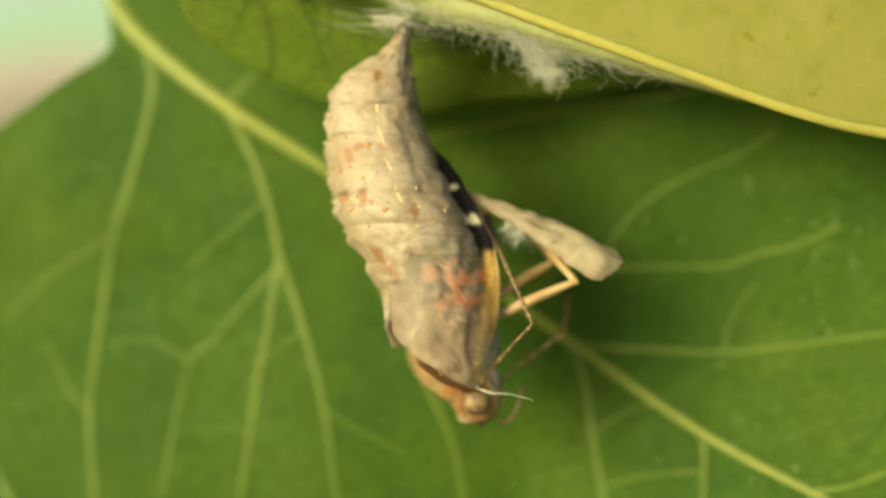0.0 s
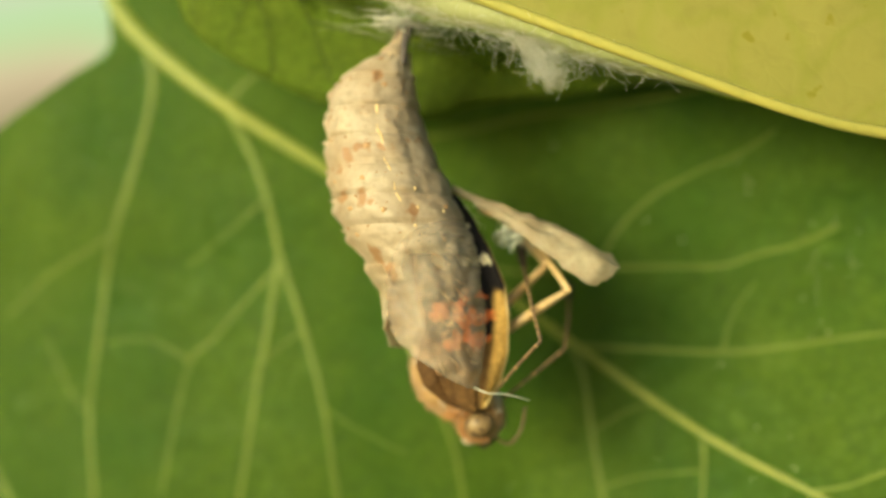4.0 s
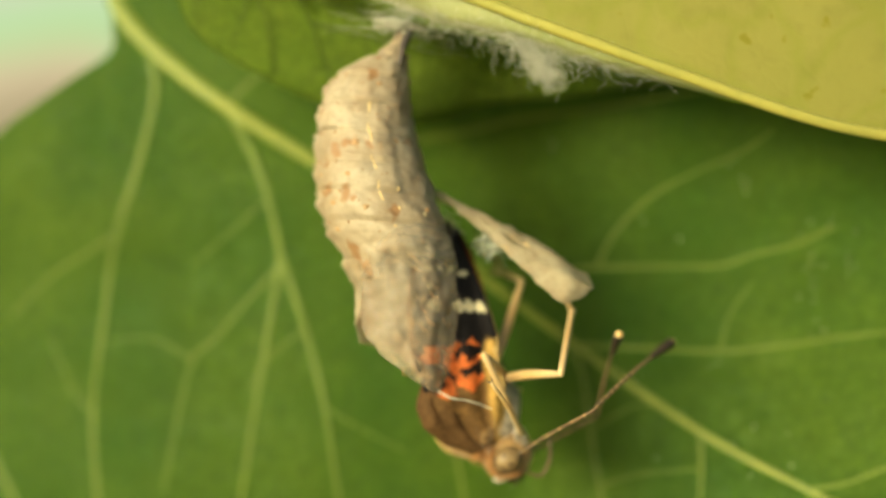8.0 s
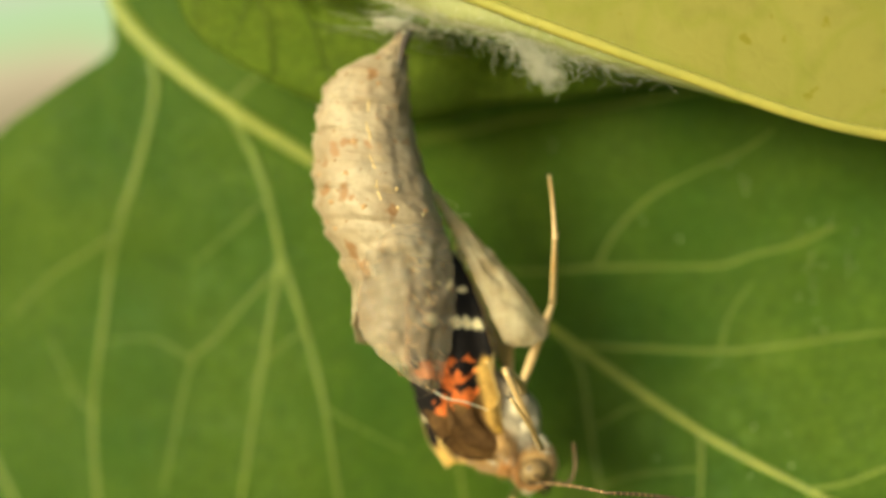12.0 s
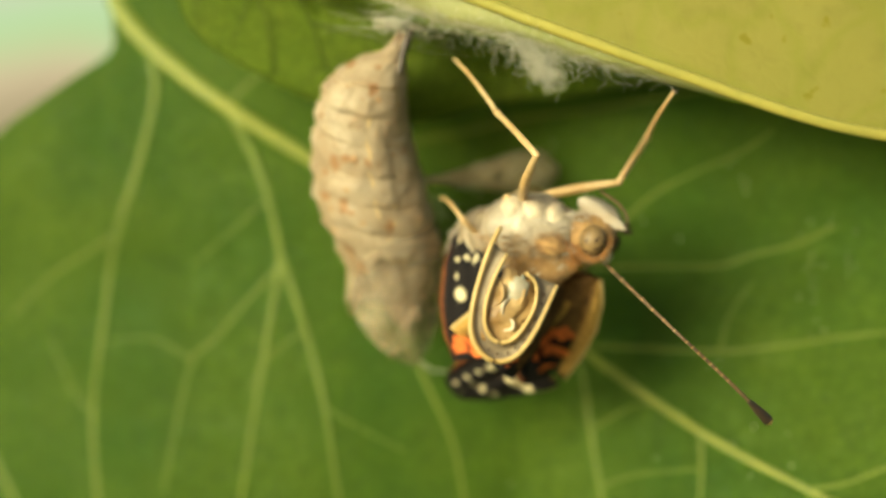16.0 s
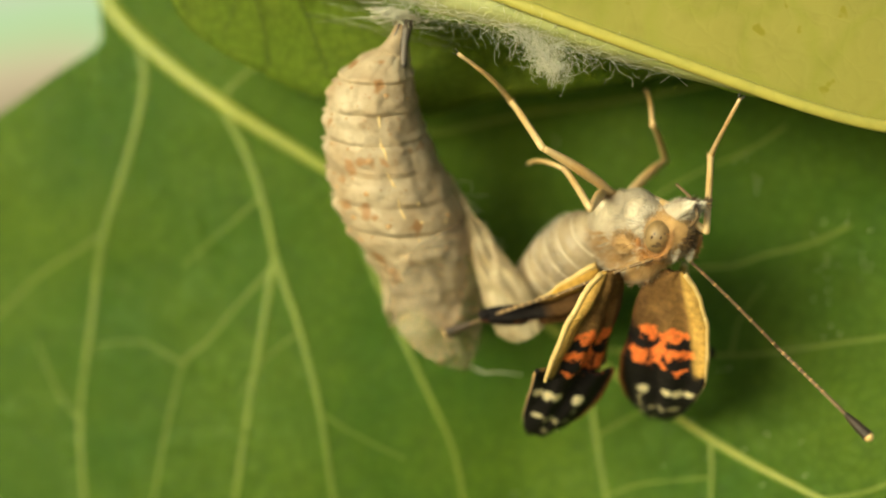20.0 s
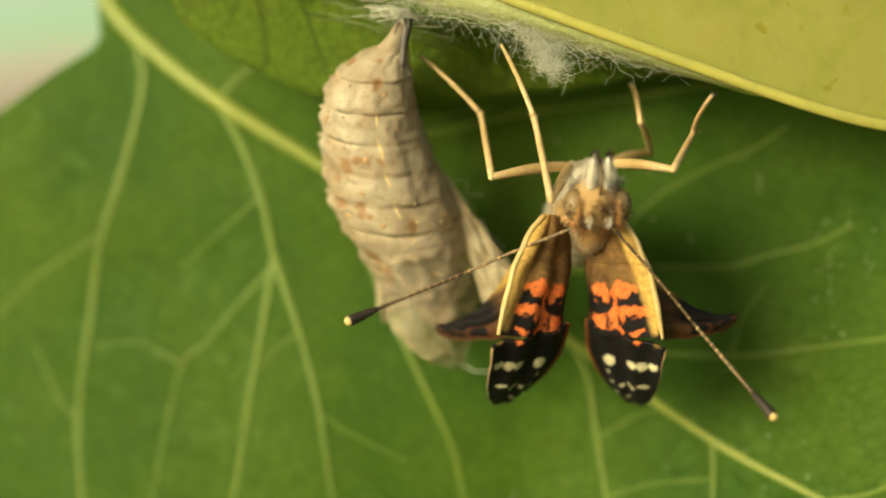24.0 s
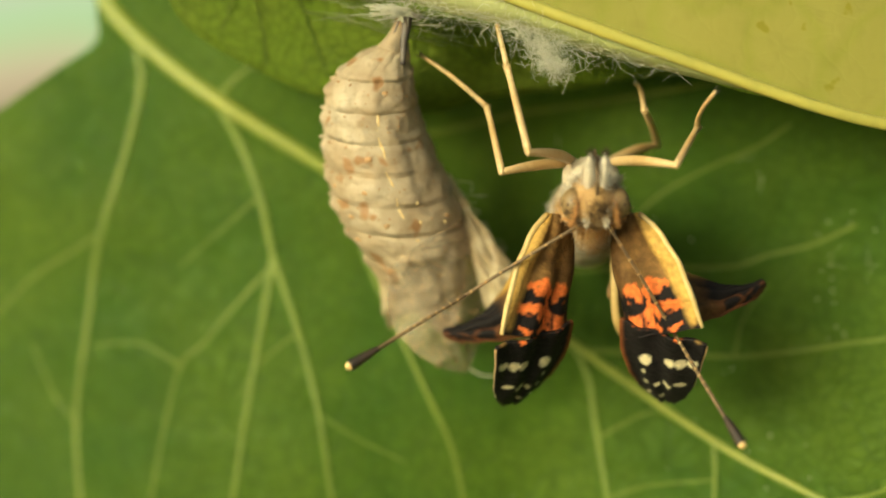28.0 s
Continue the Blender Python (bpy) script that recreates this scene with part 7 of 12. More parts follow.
    walk(MOVING["femur_d"], [
        (0, at(-1.4, 0.9, -1.7, 129.7, 63, -122.5)), (1.5, at(-1.4, 0.9, -1.7, 118.8, 66, -134.4)), (2.5, at(-1.4, 0.9, -1.7, 118.8, 63.7, -134.4)),
        (3, at(-1.4, 0.9, -1.7, 114.7, 63.2, -139)), (3.5, at(-1.4, 0.9, -1.7, 106.3, 62.3, -148.3)), (4, at(-1.4, 0.9, -1.7, 106.4, 59.3, -147.9)),
        (5.5, at(-1.4, 0.9, -1.7, 112.9, 46.8, -137.5)), (6, at(-1.4, 0.9, -1.7, 114.2, 43.8, -135)), (6.5, at(-1.4, 0.9, -1.7, 118, 39.5, -128.4)),
        (7, at(-1.4, 0.9, -1.7, 116.7, 35.8, -128.1)), (7.5, at(-1.4, 0.9, -1.7, 104.9, 38, -146.5)),
        (7.75, at(-1.4, 0.9, -1.7, 102.2, 40.7, -155.3)), (8, at(-1.4, 0.9, -1.7, 103.5, 42.8, -157.8)),
        (8.25, at(-1.4, 0.9, -1.7, 117.3, 36.7, -137.5)), (8.5, at(-1.4, 0.9, -1.7, 124.6, 25.3, -121.8)),
        (8.75, at(-1.4, 0.9, -1.7, 126, 12.1, -110.5)), (9, at(-1.4, 0.9, -1.7, 123.5, 4.3, -105.5)), (9.25, at(-1.4, 0.9, -1.7, 122, 5.5, -108)),
        (9.5, at(-1.4, 0.9, -1.7, 120.9, 7.7, -112)), (10, at(-1.4, 0.9, -1.7, 108.8, 2.3, -120.5)),
        (10.25, at(-1.4, 0.9, -1.7, 116.9, 10.9, -120.4)), (10.5, at(-1.4, 0.9, -1.7, 123.1, 19.1, -120.1)),
        (11, at(-1.4, 0.9, -1.7, 128.2, 19.4, -115)), (11.5, at(-1.4, 0.9, -1.7, 129.1, 17.3, -112.3)),
        (11.75, at(-1.4, 0.9, -1.7, 125.7, 16.8, -115.1)), (12, at(-1.4, 0.9, -1.7, 120.8, 15.1, -118.9)),
        (12.25, at(-1.4, 0.9, -1.7, 116.1, 8.2, -118)), (12.5, at(-1.4, 0.9, -1.7, 112.5, 1.5, -114.6)),
        (12.75, at(-1.4, 0.9, -1.7, 113.2, -0.9, -110.6)), (13.25, at(-1.4, 0.9, -1.7, 115.8, -2.8, -108.6)),
        (13.75, at(-1.4, 0.9, -1.7, 119.2, -3.3, -109.2)), (14, at(-1.4, 0.9, -1.7, 119.5, -4.5, -109.2)),
        (14.25, at(-1.4, 0.9, -1.7, 116.6, -7.1, -108.5)), (14.5, at(-1.4, 0.9, -1.7, 104.9, -12.1, -107.3)),
        (14.75, at(-1.4, 0.9, -1.7, 82.2, -17.7, -104.6)), (15, at(-1.4, 0.9, -1.7, 46.1, -23.2, -102.3)),
        (15.25, at(-1.4, 0.9, -1.7, 17.7, -28, -99.1)), (15.5, at(-1.4, 0.9, -1.7, -11.5, -32.2, -92.4)),
        (15.75, at(-1.4, 0.9, -1.7, -19.7, -37.6, -89.2)), (16, at(-1.4, 0.9, -1.7, -16.8, -45.1, -90.2)),
        (16.25, at(-1.4, 0.9, -1.7, -19, -53.2, -91)), (16.5, at(-1.4, 0.9, -1.7, -18.9, -52.3, -98.9)),
        (16.75, at(-1.4, 0.9, -1.7, 15.2, -43.7, -135.4)), (17, at(-1.4, 0.9, -1.7, 49.2, -38.6, -165.3)),
        (17.25, at(-1.4, 0.9, -1.7, 55.7, -36.9, -165.9)), (17.5, at(-1.4, 0.9, -1.7, 62.5, -33.7, -164.3)),
        (17.75, at(-1.4, 0.9, -1.7, 75.3, -30, -172.3)), (17.88, at(-1.4, 0.9, -1.7, 108.2, -40.4, 129.2)),
        (18, at(-1.4, 0.9, -1.7, 135.5, -23.3, 75.3)), (18.25, at(-1.4, 0.9, -1.7, 133.5, -14.8, 72.8)),
        (18.5, at(-1.4, 0.9, -1.7, 131.1, -8.3, 70.9)), (18.75, at(-1.4, 0.9, -1.7, 146.1, -15.3, 60.3)),
        (19, at(-1.4, 0.9, -1.7, 157.8, -23.3, 52.5)), (19.5, at(-1.4, 0.9, -1.7, 131.4, -3.9, 65.8)), (20, at(-1.4, 0.9, -1.7, 160.3, -5, 45.5)),
        (20.5, at(-1.4, 0.9, -1.7, 128.9, -8.5, 75.4)), (21, at(-1.4, 0.9, -1.7, 107.2, 14.9, 80.9)), (21.5, at(-1.4, 0.9, -1.7, 112.2, 10.1, 66.4)),
        (22, at(-1.4, 0.9, -1.7, 115.9, 6, 60.6)), (23, at(-1.4, 0.9, -1.7, 121.4, -1.3, 53.2)), (23.5, at(-1.4, 0.9, -1.7, 122.8, -3.8, 51.4)),
        (24, at(-1.4, 0.9, -1.7, 119.3, -4.7, 56.9)), (24.5, at(-1.4, 0.9, -1.7, 124.4, 1, 38.8)), (25, at(-1.4, 0.9, -1.7, 116.8, -1.7, 59.2)),
        (25.5, at(-1.4, 0.9, -1.7, 118.4, -0.2, 51.4)), (26, at(-1.4, 0.9, -1.7, 115.2, -4.5, 70.4)), (26.5, at(-1.4, 0.9, -1.7, 114.7, -1.2, 66.4)),
        (27, at(-1.4, 0.9, -1.7, 115.6, -2.5, 63.1)), (27.5, at(-1.4, 0.9, -1.7, 119.7, -3.1, 50.3)), (28, at(-1.4, 0.9, -1.7, 121.8, -2.2, 47))])
    walk(MOVING["tibia_d"], [
        (0, at(-2.77, -1.24, -6.69, 81.2, -14.8, -118.1)), (0.5, at(-2.81, -1.13, -6.73, 81, -14.9, -118)),
        (1.5, at(-3, -0.73, -6.81, 80.6, -14.8, -117.5)), (2.5, at(-3.13, -0.87, -6.72, 83.3, -13, -117.6)),
        (3, at(-3.31, -0.76, -6.7, 84.4, -12.1, -117.5)), (3.5, at(-3.61, -0.47, -6.66, 84.9, -11.5, -117.1)),
        (4, at(-3.82, -0.62, -6.52, 85.3, -11, -117)), (5.5, at(-4.23, -1.69, -5.78, 87, -9.1, -116.7)),
        (5.75, at(-4.24, -1.82, -5.68, 114.4, -27.1, -178.9)), (6, at(-4.26, -1.96, -5.58, 143.7, -11.6, 117.7)),
        (6.5, at(-4.08, -2.49, -5.26, 133.3, -8.9, 120.2)), (7, at(-4.21, -2.67, -4.97, 120.2, -5.8, 123.7)),
        (7.25, at(-4.71, -2.16, -5.02, 117.7, -4.7, 123.9)), (7.38, at(-4.89, -1.85, -5.08, 105.6, -9.3, -178)),
        (7.5, at(-5.08, -1.53, -5.15, 95.3, -1.5, -120.3)), (7.75, at(-5.25, -0.88, -5.35, 92.8, -5, -113.5)),
        (8, at(-5.21, -0.66, -5.5, 86.5, -8.9, -108.5)), (8.25, at(-4.71, -2.14, -5.04, 92.6, -6.4, -109.2)),
        (8.5, at(-4.07, -3.4, -4.09, 104.1, -0, -112.3)), (8.58, at(-3.82, -3.68, -3.69, 109.8, -4, -159)),
        (8.67, at(-3.57, -3.95, -3.28, 116.7, -2.7, 154)), (8.75, at(-3.32, -4.23, -2.88, 120.3, 3.3, 107.5)),
        (9, at(-2.89, -4.48, -2.12, 100.5, 8.5, 109)), (9.25, at(-3.13, -4.4, -2.23, 99.6, 8.4, 109.7)),
        (9.5, at(-3.48, -4.24, -2.45, 99, 8.4, 110.4)), (10, at(-4.24, -3.92, -1.92, 96.4, 8.9, 111.2)),
        (10.25, at(-4.18, -3.84, -2.76, 97.6, 8, 111.9)), (10.5, at(-4.06, -3.68, -3.53, 99.1, 7, 112.5)),
        (11, at(-3.64, -3.89, -3.56, 96.6, 7.7, 113)), (11.5, at(-3.42, -4.05, -3.37, 95.7, 7.9, 113.5)),
        (11.75, at(-3.68, -3.95, -3.32, 96.1, 7.7, 113.7)), (12, at(-4.01, -3.84, -3.16, 96.6, 7.5, 113.8)),
        (12.25, at(-4, -3.99, -2.49, 93.7, 9.2, 113.4)), (12.5, at(-3.73, -4.19, -1.85, 89.3, 11.6, 112.6)),
        (12.75, at(-3.37, -4.34, -1.61, 86.3, 13.2, 111.7)), (13, at(-3.21, -4.39, -1.48, 83.7, 14.5, 110.4)),
        (13.75, at(-3.24, -4.38, -1.37, 76.8, 17.7, 105.3)), (14, at(-3.23, -4.37, -1.26, 74.3, 18.7, 103.6)),
        (14.25, at(-3.17, -4.37, -1, 71.5, 19.8, 101.9)), (14.5, at(-3.02, -4.33, -0.52, 67.9, 21, 100.4)),
        (15, at(-2.5, -4.13, 0.5, 66.3, 23.2, 99.5)), (15.25, at(-2.18, -3.98, 0.93, 71.7, 23.4, 102.6)),
        (15.5, at(-1.6, -3.84, 1.28, 80, 23.5, 110.1)), (15.75, at(-1.34, -3.54, 1.72, 84.3, 24.6, 117.5)),
        (16, at(-1.41, -3.05, 2.27, 83.8, 26.9, 120.1)), (16.25, at(-1.46, -2.46, 2.78, 84.3, 26.2, 114.8)),
        (16.5, at(-1.93, -2.48, 2.73, 90, 21.5, 105.5)), (16.75, at(-4.28, -1.94, 2.17, 95.7, 16.4, 87.1)),
        (17, at(-5.64, -0.21, 1.79, 98.1, 13.1, 73.7)), (17.25, at(-5.74, -0.19, 1.66, 97.9, 13.8, 73.3)),
        (17.5, at(-5.89, -0.36, 1.41, 98.1, 14.7, 73.4)), (17.75, at(-6.2, 0.25, 1.1, 101, 14.6, 70.8)),
        (17.88, at(-3.15, 3.06, 0.81, 120.4, 22.4, 130.3)), (18, at(-0.09, 5.87, 0.52, 137.2, 10.7, -171.7)),
        (18.25, at(0.2, 6.07, -0.27, 134.8, 5.1, -169.7)), (18.5, at(0.41, 6.14, -0.89, 132.8, 0.6, -167.5)),
        (18.75, at(1.28, 5.59, -0.23, 141.8, 6.8, -166.8)), (19, at(1.73, 4.98, 0.51, 147.3, 13.4, -167.6)),
        (19.5, at(0.89, 5.99, -1.31, 126.5, 2.7, 179.4)), (20, at(2.51, 4.88, -1.22, 160.3, 19.8, -159.6)),
        (20.5, at(-0.01, 6.26, -0.88, 140.3, 39.8, 173.8)), (21, at(-0.54, 6.24, -3.14, 143, 35.4, 174.6)),
        (21.5, at(0.81, 5.95, -2.69, 155.9, 37.3, 173.5)), (22, at(1.33, 5.75, -2.28, 162.5, 37.9, 175.1)),
        (22.5, at(1.71, 5.55, -1.9, 167.9, 38.3, 176.5)), (23, at(1.96, 5.38, -1.57, 171.6, 38.6, 177.1)),
        (23.5, at(2.09, 5.27, -1.33, 173.1, 38.7, 176.4)), (24, at(1.65, 5.57, -1.24, 172.2, 40.1, 174.3)),
        (24.5, at(2.97, 4.41, -1.8, 170.5, 39.2, 173.9)), (25, at(1.46, 5.71, -1.53, 169.5, 40.1, 171)),
        (25.5, at(2.09, 5.28, -1.68, 169.6, 39.8, 171.2)), (26, at(0.47, 6.16, -1.26, 169.3, 40.9, 170.7)),
        (26.5, at(0.84, 6.03, -1.58, 169.4, 41, 169.7)), (27, at(1.13, 5.89, -1.45, 169.6, 41.3, 168.6)),
        (27.5, at(2.17, 5.2, -1.39, 169.7, 40.9, 168.8)), (28, at(2.42, 4.99, -1.48, 170.1, 39.7, 169))])
    walk(MOVING["tarsus_d"], [
        (0, at(-5.18, -5.76, -5.33, 161, -25.3, 115.8)), (0.5, at(-5.21, -5.65, -5.36, 161.3, -25.4, 115.7)),
        (1.5, at(-5.36, -5.28, -5.46, 162.3, -25.6, 115.2)), (2.5, at(-5.53, -5.45, -5.53, 160, -24.7, 116.2)),
        (3, at(-5.7, -5.35, -5.59, 159.3, -24.3, 116.5)), (3.5, at(-5.98, -5.09, -5.6, 159.5, -23.7, 116.2)),
        (4, at(-6.18, -5.25, -5.51, 159.7, -22.5, 115.7)), (5.5, at(-6.58, -6.36, -4.95, 158.4, -17.5, 114.6)),
        (5.75, at(-6.63, -1.86, -4.73, 118, -37.9, -177.6)), (6, at(-6.68, 2.64, -4.51, 82.4, -12.3, -113.5)),
        (6.5, at(-6.72, 2.04, -4.44, 83.5, -11.8, -115)), (7, at(-7.13, 1.72, -4.44, 84.7, -11.4, -117.5)),
        (7.25, at(-7.65, 2.22, -4.58, 85.5, -11.1, -118.6)), (7.38, at(-7.7, -1.94, -4.79, 111, -26.8, -177.8)),
        (7.5, at(-7.75, -6.11, -5.01, 138.1, -13.4, 121.9)), (7.75, at(-7.36, -5.72, -4.89, 151.3, -8.3, 110.4)),
        (8, at(-6.87, -5.62, -4.68, 174.6, -4.1, 100.1)), (8.25, at(-6.44, -7.11, -4.46, 147, -0.9, 103.7)),
        (8.5, at(-6.08, -8.31, -4.09, 108.6, 4.2, 107.7)), (8.62, at(-5.49, -3.74, -3.64, 111.3, 13, 173.6)),
        (8.75, at(-4.91, 0.82, -3.18, 120.6, 14.1, -118.7)), (9, at(-4.6, 0.48, -2.9, 123.8, 16.5, -120)),
        (9.25, at(-4.89, 0.53, -3.01, 122.4, 16.2, -121.1)), (9.5, at(-5.3, 0.67, -3.22, 120.9, 15.7, -122)),
        (10, at(-6.13, 0.96, -2.74, 119.6, 15, -123.1)), (10.25, at(-6.14, 1.03, -3.5, 116.6, 13.2, -124.1)),
        (10.5, at(-6.07, 1.18, -4.17, 113.6, 11.3, -124.8)), (11, at(-5.69, 0.95, -4.27, 113, 10.4, -125.1)),
        (11.5, at(-5.52, 0.77, -4.1, 111.4, 8.8, -125.4)), (11.75, at(-5.78, 0.86, -4.03, 110.3, 7.7, -125.5)),
        (12, at(-6.13, 0.97, -3.85, 109.2, 6.8, -125.6)), (12.25, at(-6.09, 0.81, -3.34, 111.8, 7.9, -125.2)),
        (12.5, at(-5.73, 0.6, -2.91, 116.1, 10.2, -124.5)), (12.75, at(-5.28, 0.45, -2.82, 118.8, 11.4, -124.2)),
        (13, at(-5, 0.42, -2.8, 120.6, 11.8, -124.1)), (13.75, at(-4.57, 0.49, -2.99, 122.6, 10.4, -126.2)),
        (14, at(-4.41, 0.51, -2.96, 123, 10, -127.4)), (14.25, at(-4.2, 0.51, -2.8, 123.8, 10.2, -128.6)),
        (14.5, at(-3.92, 0.54, -2.42, 125.2, 11.1, -129.6)), (14.75, at(-3.57, 0.57, -2, 139.1, 16, -120.9)),
        (15, at(-3.3, 0.67, -1.59, 154.9, 19.2, -111.4)), (15.25, at(-3.24, 0.76, -1.18, 153.8, 18.4, -112.2)),
        (15.5, at(-3.27, 0.73, -0.83, 150.3, 16.9, -114.5)), (15.75, at(-3.57, 0.74, -0.49, 147.6, 15.3, -117)),
        (16, at(-3.78, 1.04, -0.13, 147.3, 14, -118.6)), (16.25, at(-3.45, 1.86, 0.44, 147.2, 13, -122.6)),
        (16.5, at(-3.25, 2.27, 0.79, 145.2, 12.6, -131.4)), (16.75, at(-4.03, 3.14, 0.68, 143.1, 14.1, -150.9)),
        (17, at(-4.19, 4.75, 0.59, 140.7, 16.3, -166.2)), (17.25, at(-4.27, 4.74, 0.4, 139.5, 18.4, -166.8)),
        (17.5, at(-4.42, 4.55, 0.06, 139, 19.5, -166.5)), (17.75, at(-4.52, 5.09, -0.23, 138.3, 17.1, -170.3)),
        (18, at(-5.24, 5.12, -0.47, 136.9, 14.2, -174.6)), (18.25, at(-4.99, 5.13, -0.74, 131.4, 6.1, -174.2)),
        (18.5, at(-4.76, 4.99, -0.94, 124.4, -1, -174.7)), (18.75, at(-3.84, 4.39, -0.85, 133.6, 4.1, -172.1)),
        (19, at(-3.3, 3.87, -0.72, 143.4, 11, -169.6)), (19.5, at(-4.4, 6.05, -1.56, 125.6, 3.8, 176.6)),
        (20, at(-2.16, 3.14, -3.01, 135.4, -0.3, -168.4)), (20.5, at(-4.05, 6.7, -4.27, 142.8, 24.2, -177.8)),
        (21, at(-4.84, 6.65, -6.21, 125.4, 29.3, 152.3)), (21.5, at(-3.38, 6.43, -5.9, 124.7, 34.1, 134.5)),
        (22, at(-2.84, 6.11, -5.54, 124.1, 36.7, 128)), (22.5, at(-2.44, 5.81, -5.19, 123.9, 39.5, 123.5)),
        (23, at(-2.18, 5.59, -4.87, 124, 41.7, 120.4)), (23.5, at(-2.04, 5.53, -4.64, 124, 42.7, 118.3)),
        (24, at(-2.38, 5.98, -4.65, 119.8, 41.6, 111.8)), (24.5, at(-1.12, 4.84, -5.15, 117.8, 37.3, 109.9)),
        (25, at(-2.54, 6.34, -4.94, 105.3, 36, 85)), (25.5, at(-1.93, 5.9, -5.07, 113.3, 36, 100.1)), (26, at(-3.48, 6.8, -4.73, 107.6, 36.6, 89.7)),
        (26.5, at(-3.09, 6.75, -5.06, 103.2, 36.7, 80.3)), (27, at(-2.77, 6.67, -4.95, 101.2, 36.9, 75.5)),
        (27.5, at(-1.76, 5.98, -4.86, 117.1, 37, 104.5)), (28, at(-1.59, 5.77, -4.86, 119.4, 36.6, 106.8))])
    walk(MOVING["femur_b"], [
        (0, at(-0.2, -0.9, -1.8, 90.3, -10.6, -141)), (2, at(-0.2, -0.9, -1.8, 91.1, -8.4, -140.3)), (3.5, at(-0.2, -0.9, -1.8, 92.9, -6.7, -144.9)),
        (5, at(-0.2, -0.9, -1.8, 92.8, -5.6, -142)), (6, at(-0.2, -0.9, -1.8, 93, -4.3, -137.9)), (6.5, at(-0.2, -0.9, -1.8, 90.8, -6.3, -124.5)),
        (6.75, at(-0.2, -0.9, -1.8, 114.8, -21.5, 176.8)), (7, at(-0.2, -0.9, -1.8, 140.4, -8.8, 117.1)),
        (7.25, at(-0.2, -0.9, -1.8, 137.3, -8.1, 117.7)), (7.5, at(-0.2, -0.9, -1.8, 128.8, -6.5, 120.1)),
        (7.75, at(-0.2, -0.9, -1.8, 130.1, -5.1, 115.5)), (8, at(-0.2, -0.9, -1.8, 134, -4.2, 110)), (8.25, at(-0.2, -0.9, -1.8, 133, -3, 109.2)),
        (8.5, at(-0.2, -0.9, -1.8, 126.6, -1, 109.4)), (8.75, at(-0.2, -0.9, -1.8, 130.9, 0.5, 107.5)), (9, at(-0.2, -0.9, -1.8, 138.8, 1.8, 104.7)),
        (9.25, at(-0.2, -0.9, -1.8, 123.9, 5.3, 105)), (9.5, at(-0.2, -0.9, -1.8, 104, 8.4, 104.8)), (9.75, at(-0.2, -0.9, -1.8, 126, 5, 104.7)),
        (10, at(-0.2, -0.9, -1.8, 135.7, 1.2, 106.4)), (10.25, at(-0.2, -0.9, -1.8, 106.9, 7, 106.6)),
        (10.5, at(-0.2, -0.9, -1.8, 87.3, 9.6, 107.9)), (10.75, at(-0.2, -0.9, -1.8, 118.7, 3.6, 108.4)),
        (11, at(-0.2, -0.9, -1.8, 133.3, 0.4, 107.6)), (11.25, at(-0.2, -0.9, -1.8, 142.5, -0.8, 105.8)),
        (11.5, at(-0.2, -0.9, -1.8, 149.4, -1.4, 104.4)), (12, at(-0.2, -0.9, -1.8, 133.1, -0.2, 108.3)),
        (12.25, at(-0.2, -0.9, -1.8, 134.8, 0.1, 107.8)), (12.5, at(-0.2, -0.9, -1.8, 136.6, 2.3, 105.3)),
        (12.75, at(-0.2, -0.9, -1.8, 135.5, 5.2, 102.6)), (13, at(-0.2, -0.9, -1.8, 126.9, 8.2, 100.7)),
        (13.25, at(-0.2, -0.9, -1.8, 110, 11.1, 98.9)), (13.5, at(-0.2, -0.9, -1.8, 87.1, 13.7, 96.8)),
        (13.75, at(-0.2, -0.9, -1.8, 58, 15.5, 93.7)), (13.88, at(-0.2, -0.9, -1.8, 15.8, 16.6, 91.5)), (14, at(-0.2, -0.9, -1.8, -26.4, 16, 89.2)),
        (14.12, at(-0.2, -0.9, -1.8, -62.6, 16.1, 85.8)), (14.25, at(-0.2, -0.9, -1.8, -98.6, 14.3, 83.1)),
        (14.5, at(-0.2, -0.9, -1.8, -117.1, 9.8, 75.4)), (14.75, at(-0.2, -0.9, -1.8, -107.6, 6.5, 47.9)),
        (15, at(-0.2, -0.9, -1.8, -106.4, 1.6, -3.2)), (15.5, at(-0.2, -0.9, -1.8, -107.3, -6.9, -2.9)),
        (15.75, at(-0.2, -0.9, -1.8, -107.2, 4.1, 13.3)), (16, at(-0.2, -0.9, -1.8, -101.6, 16, 18.8)),
        (16.25, at(-0.2, -0.9, -1.8, -106.6, 6.8, 11)), (16.5, at(-0.2, -0.9, -1.8, -109.3, -2.5, -2.7)),
        (16.75, at(-0.2, -0.9, -1.8, -117.9, -7.4, 5)), (17, at(-0.2, -0.9, -1.8, -126.5, -9.4, 5.6)),
        (17.25, at(-0.2, -0.9, -1.8, -122.8, -10.3, 1)), (17.5, at(-0.2, -0.9, -1.8, -119.2, -11.9, -6.5)),
        (17.75, at(-0.2, -0.9, -1.8, -122.3, -12.8, -7.6)), (18, at(-0.2, -0.9, -1.8, -127.4, -13.5, -5.9)),
        (18.5, at(-0.2, -0.9, -1.8, -127.2, -16.1, -9.4)), (19, at(-0.2, -0.9, -1.8, -133.8, -16.5, -3.6)),
        (19.5, at(-0.2, -0.9, -1.8, -129.6, -18.9, -11.2)), (20, at(-0.2, -0.9, -1.8, -134.9, -15.2, -2.2)),
        (20.5, at(-0.2, -0.9, -1.8, -134.8, -15.4, -2.4)), (21, at(-0.2, -0.9, -1.8, -137.5, -15.2, -2.8)),
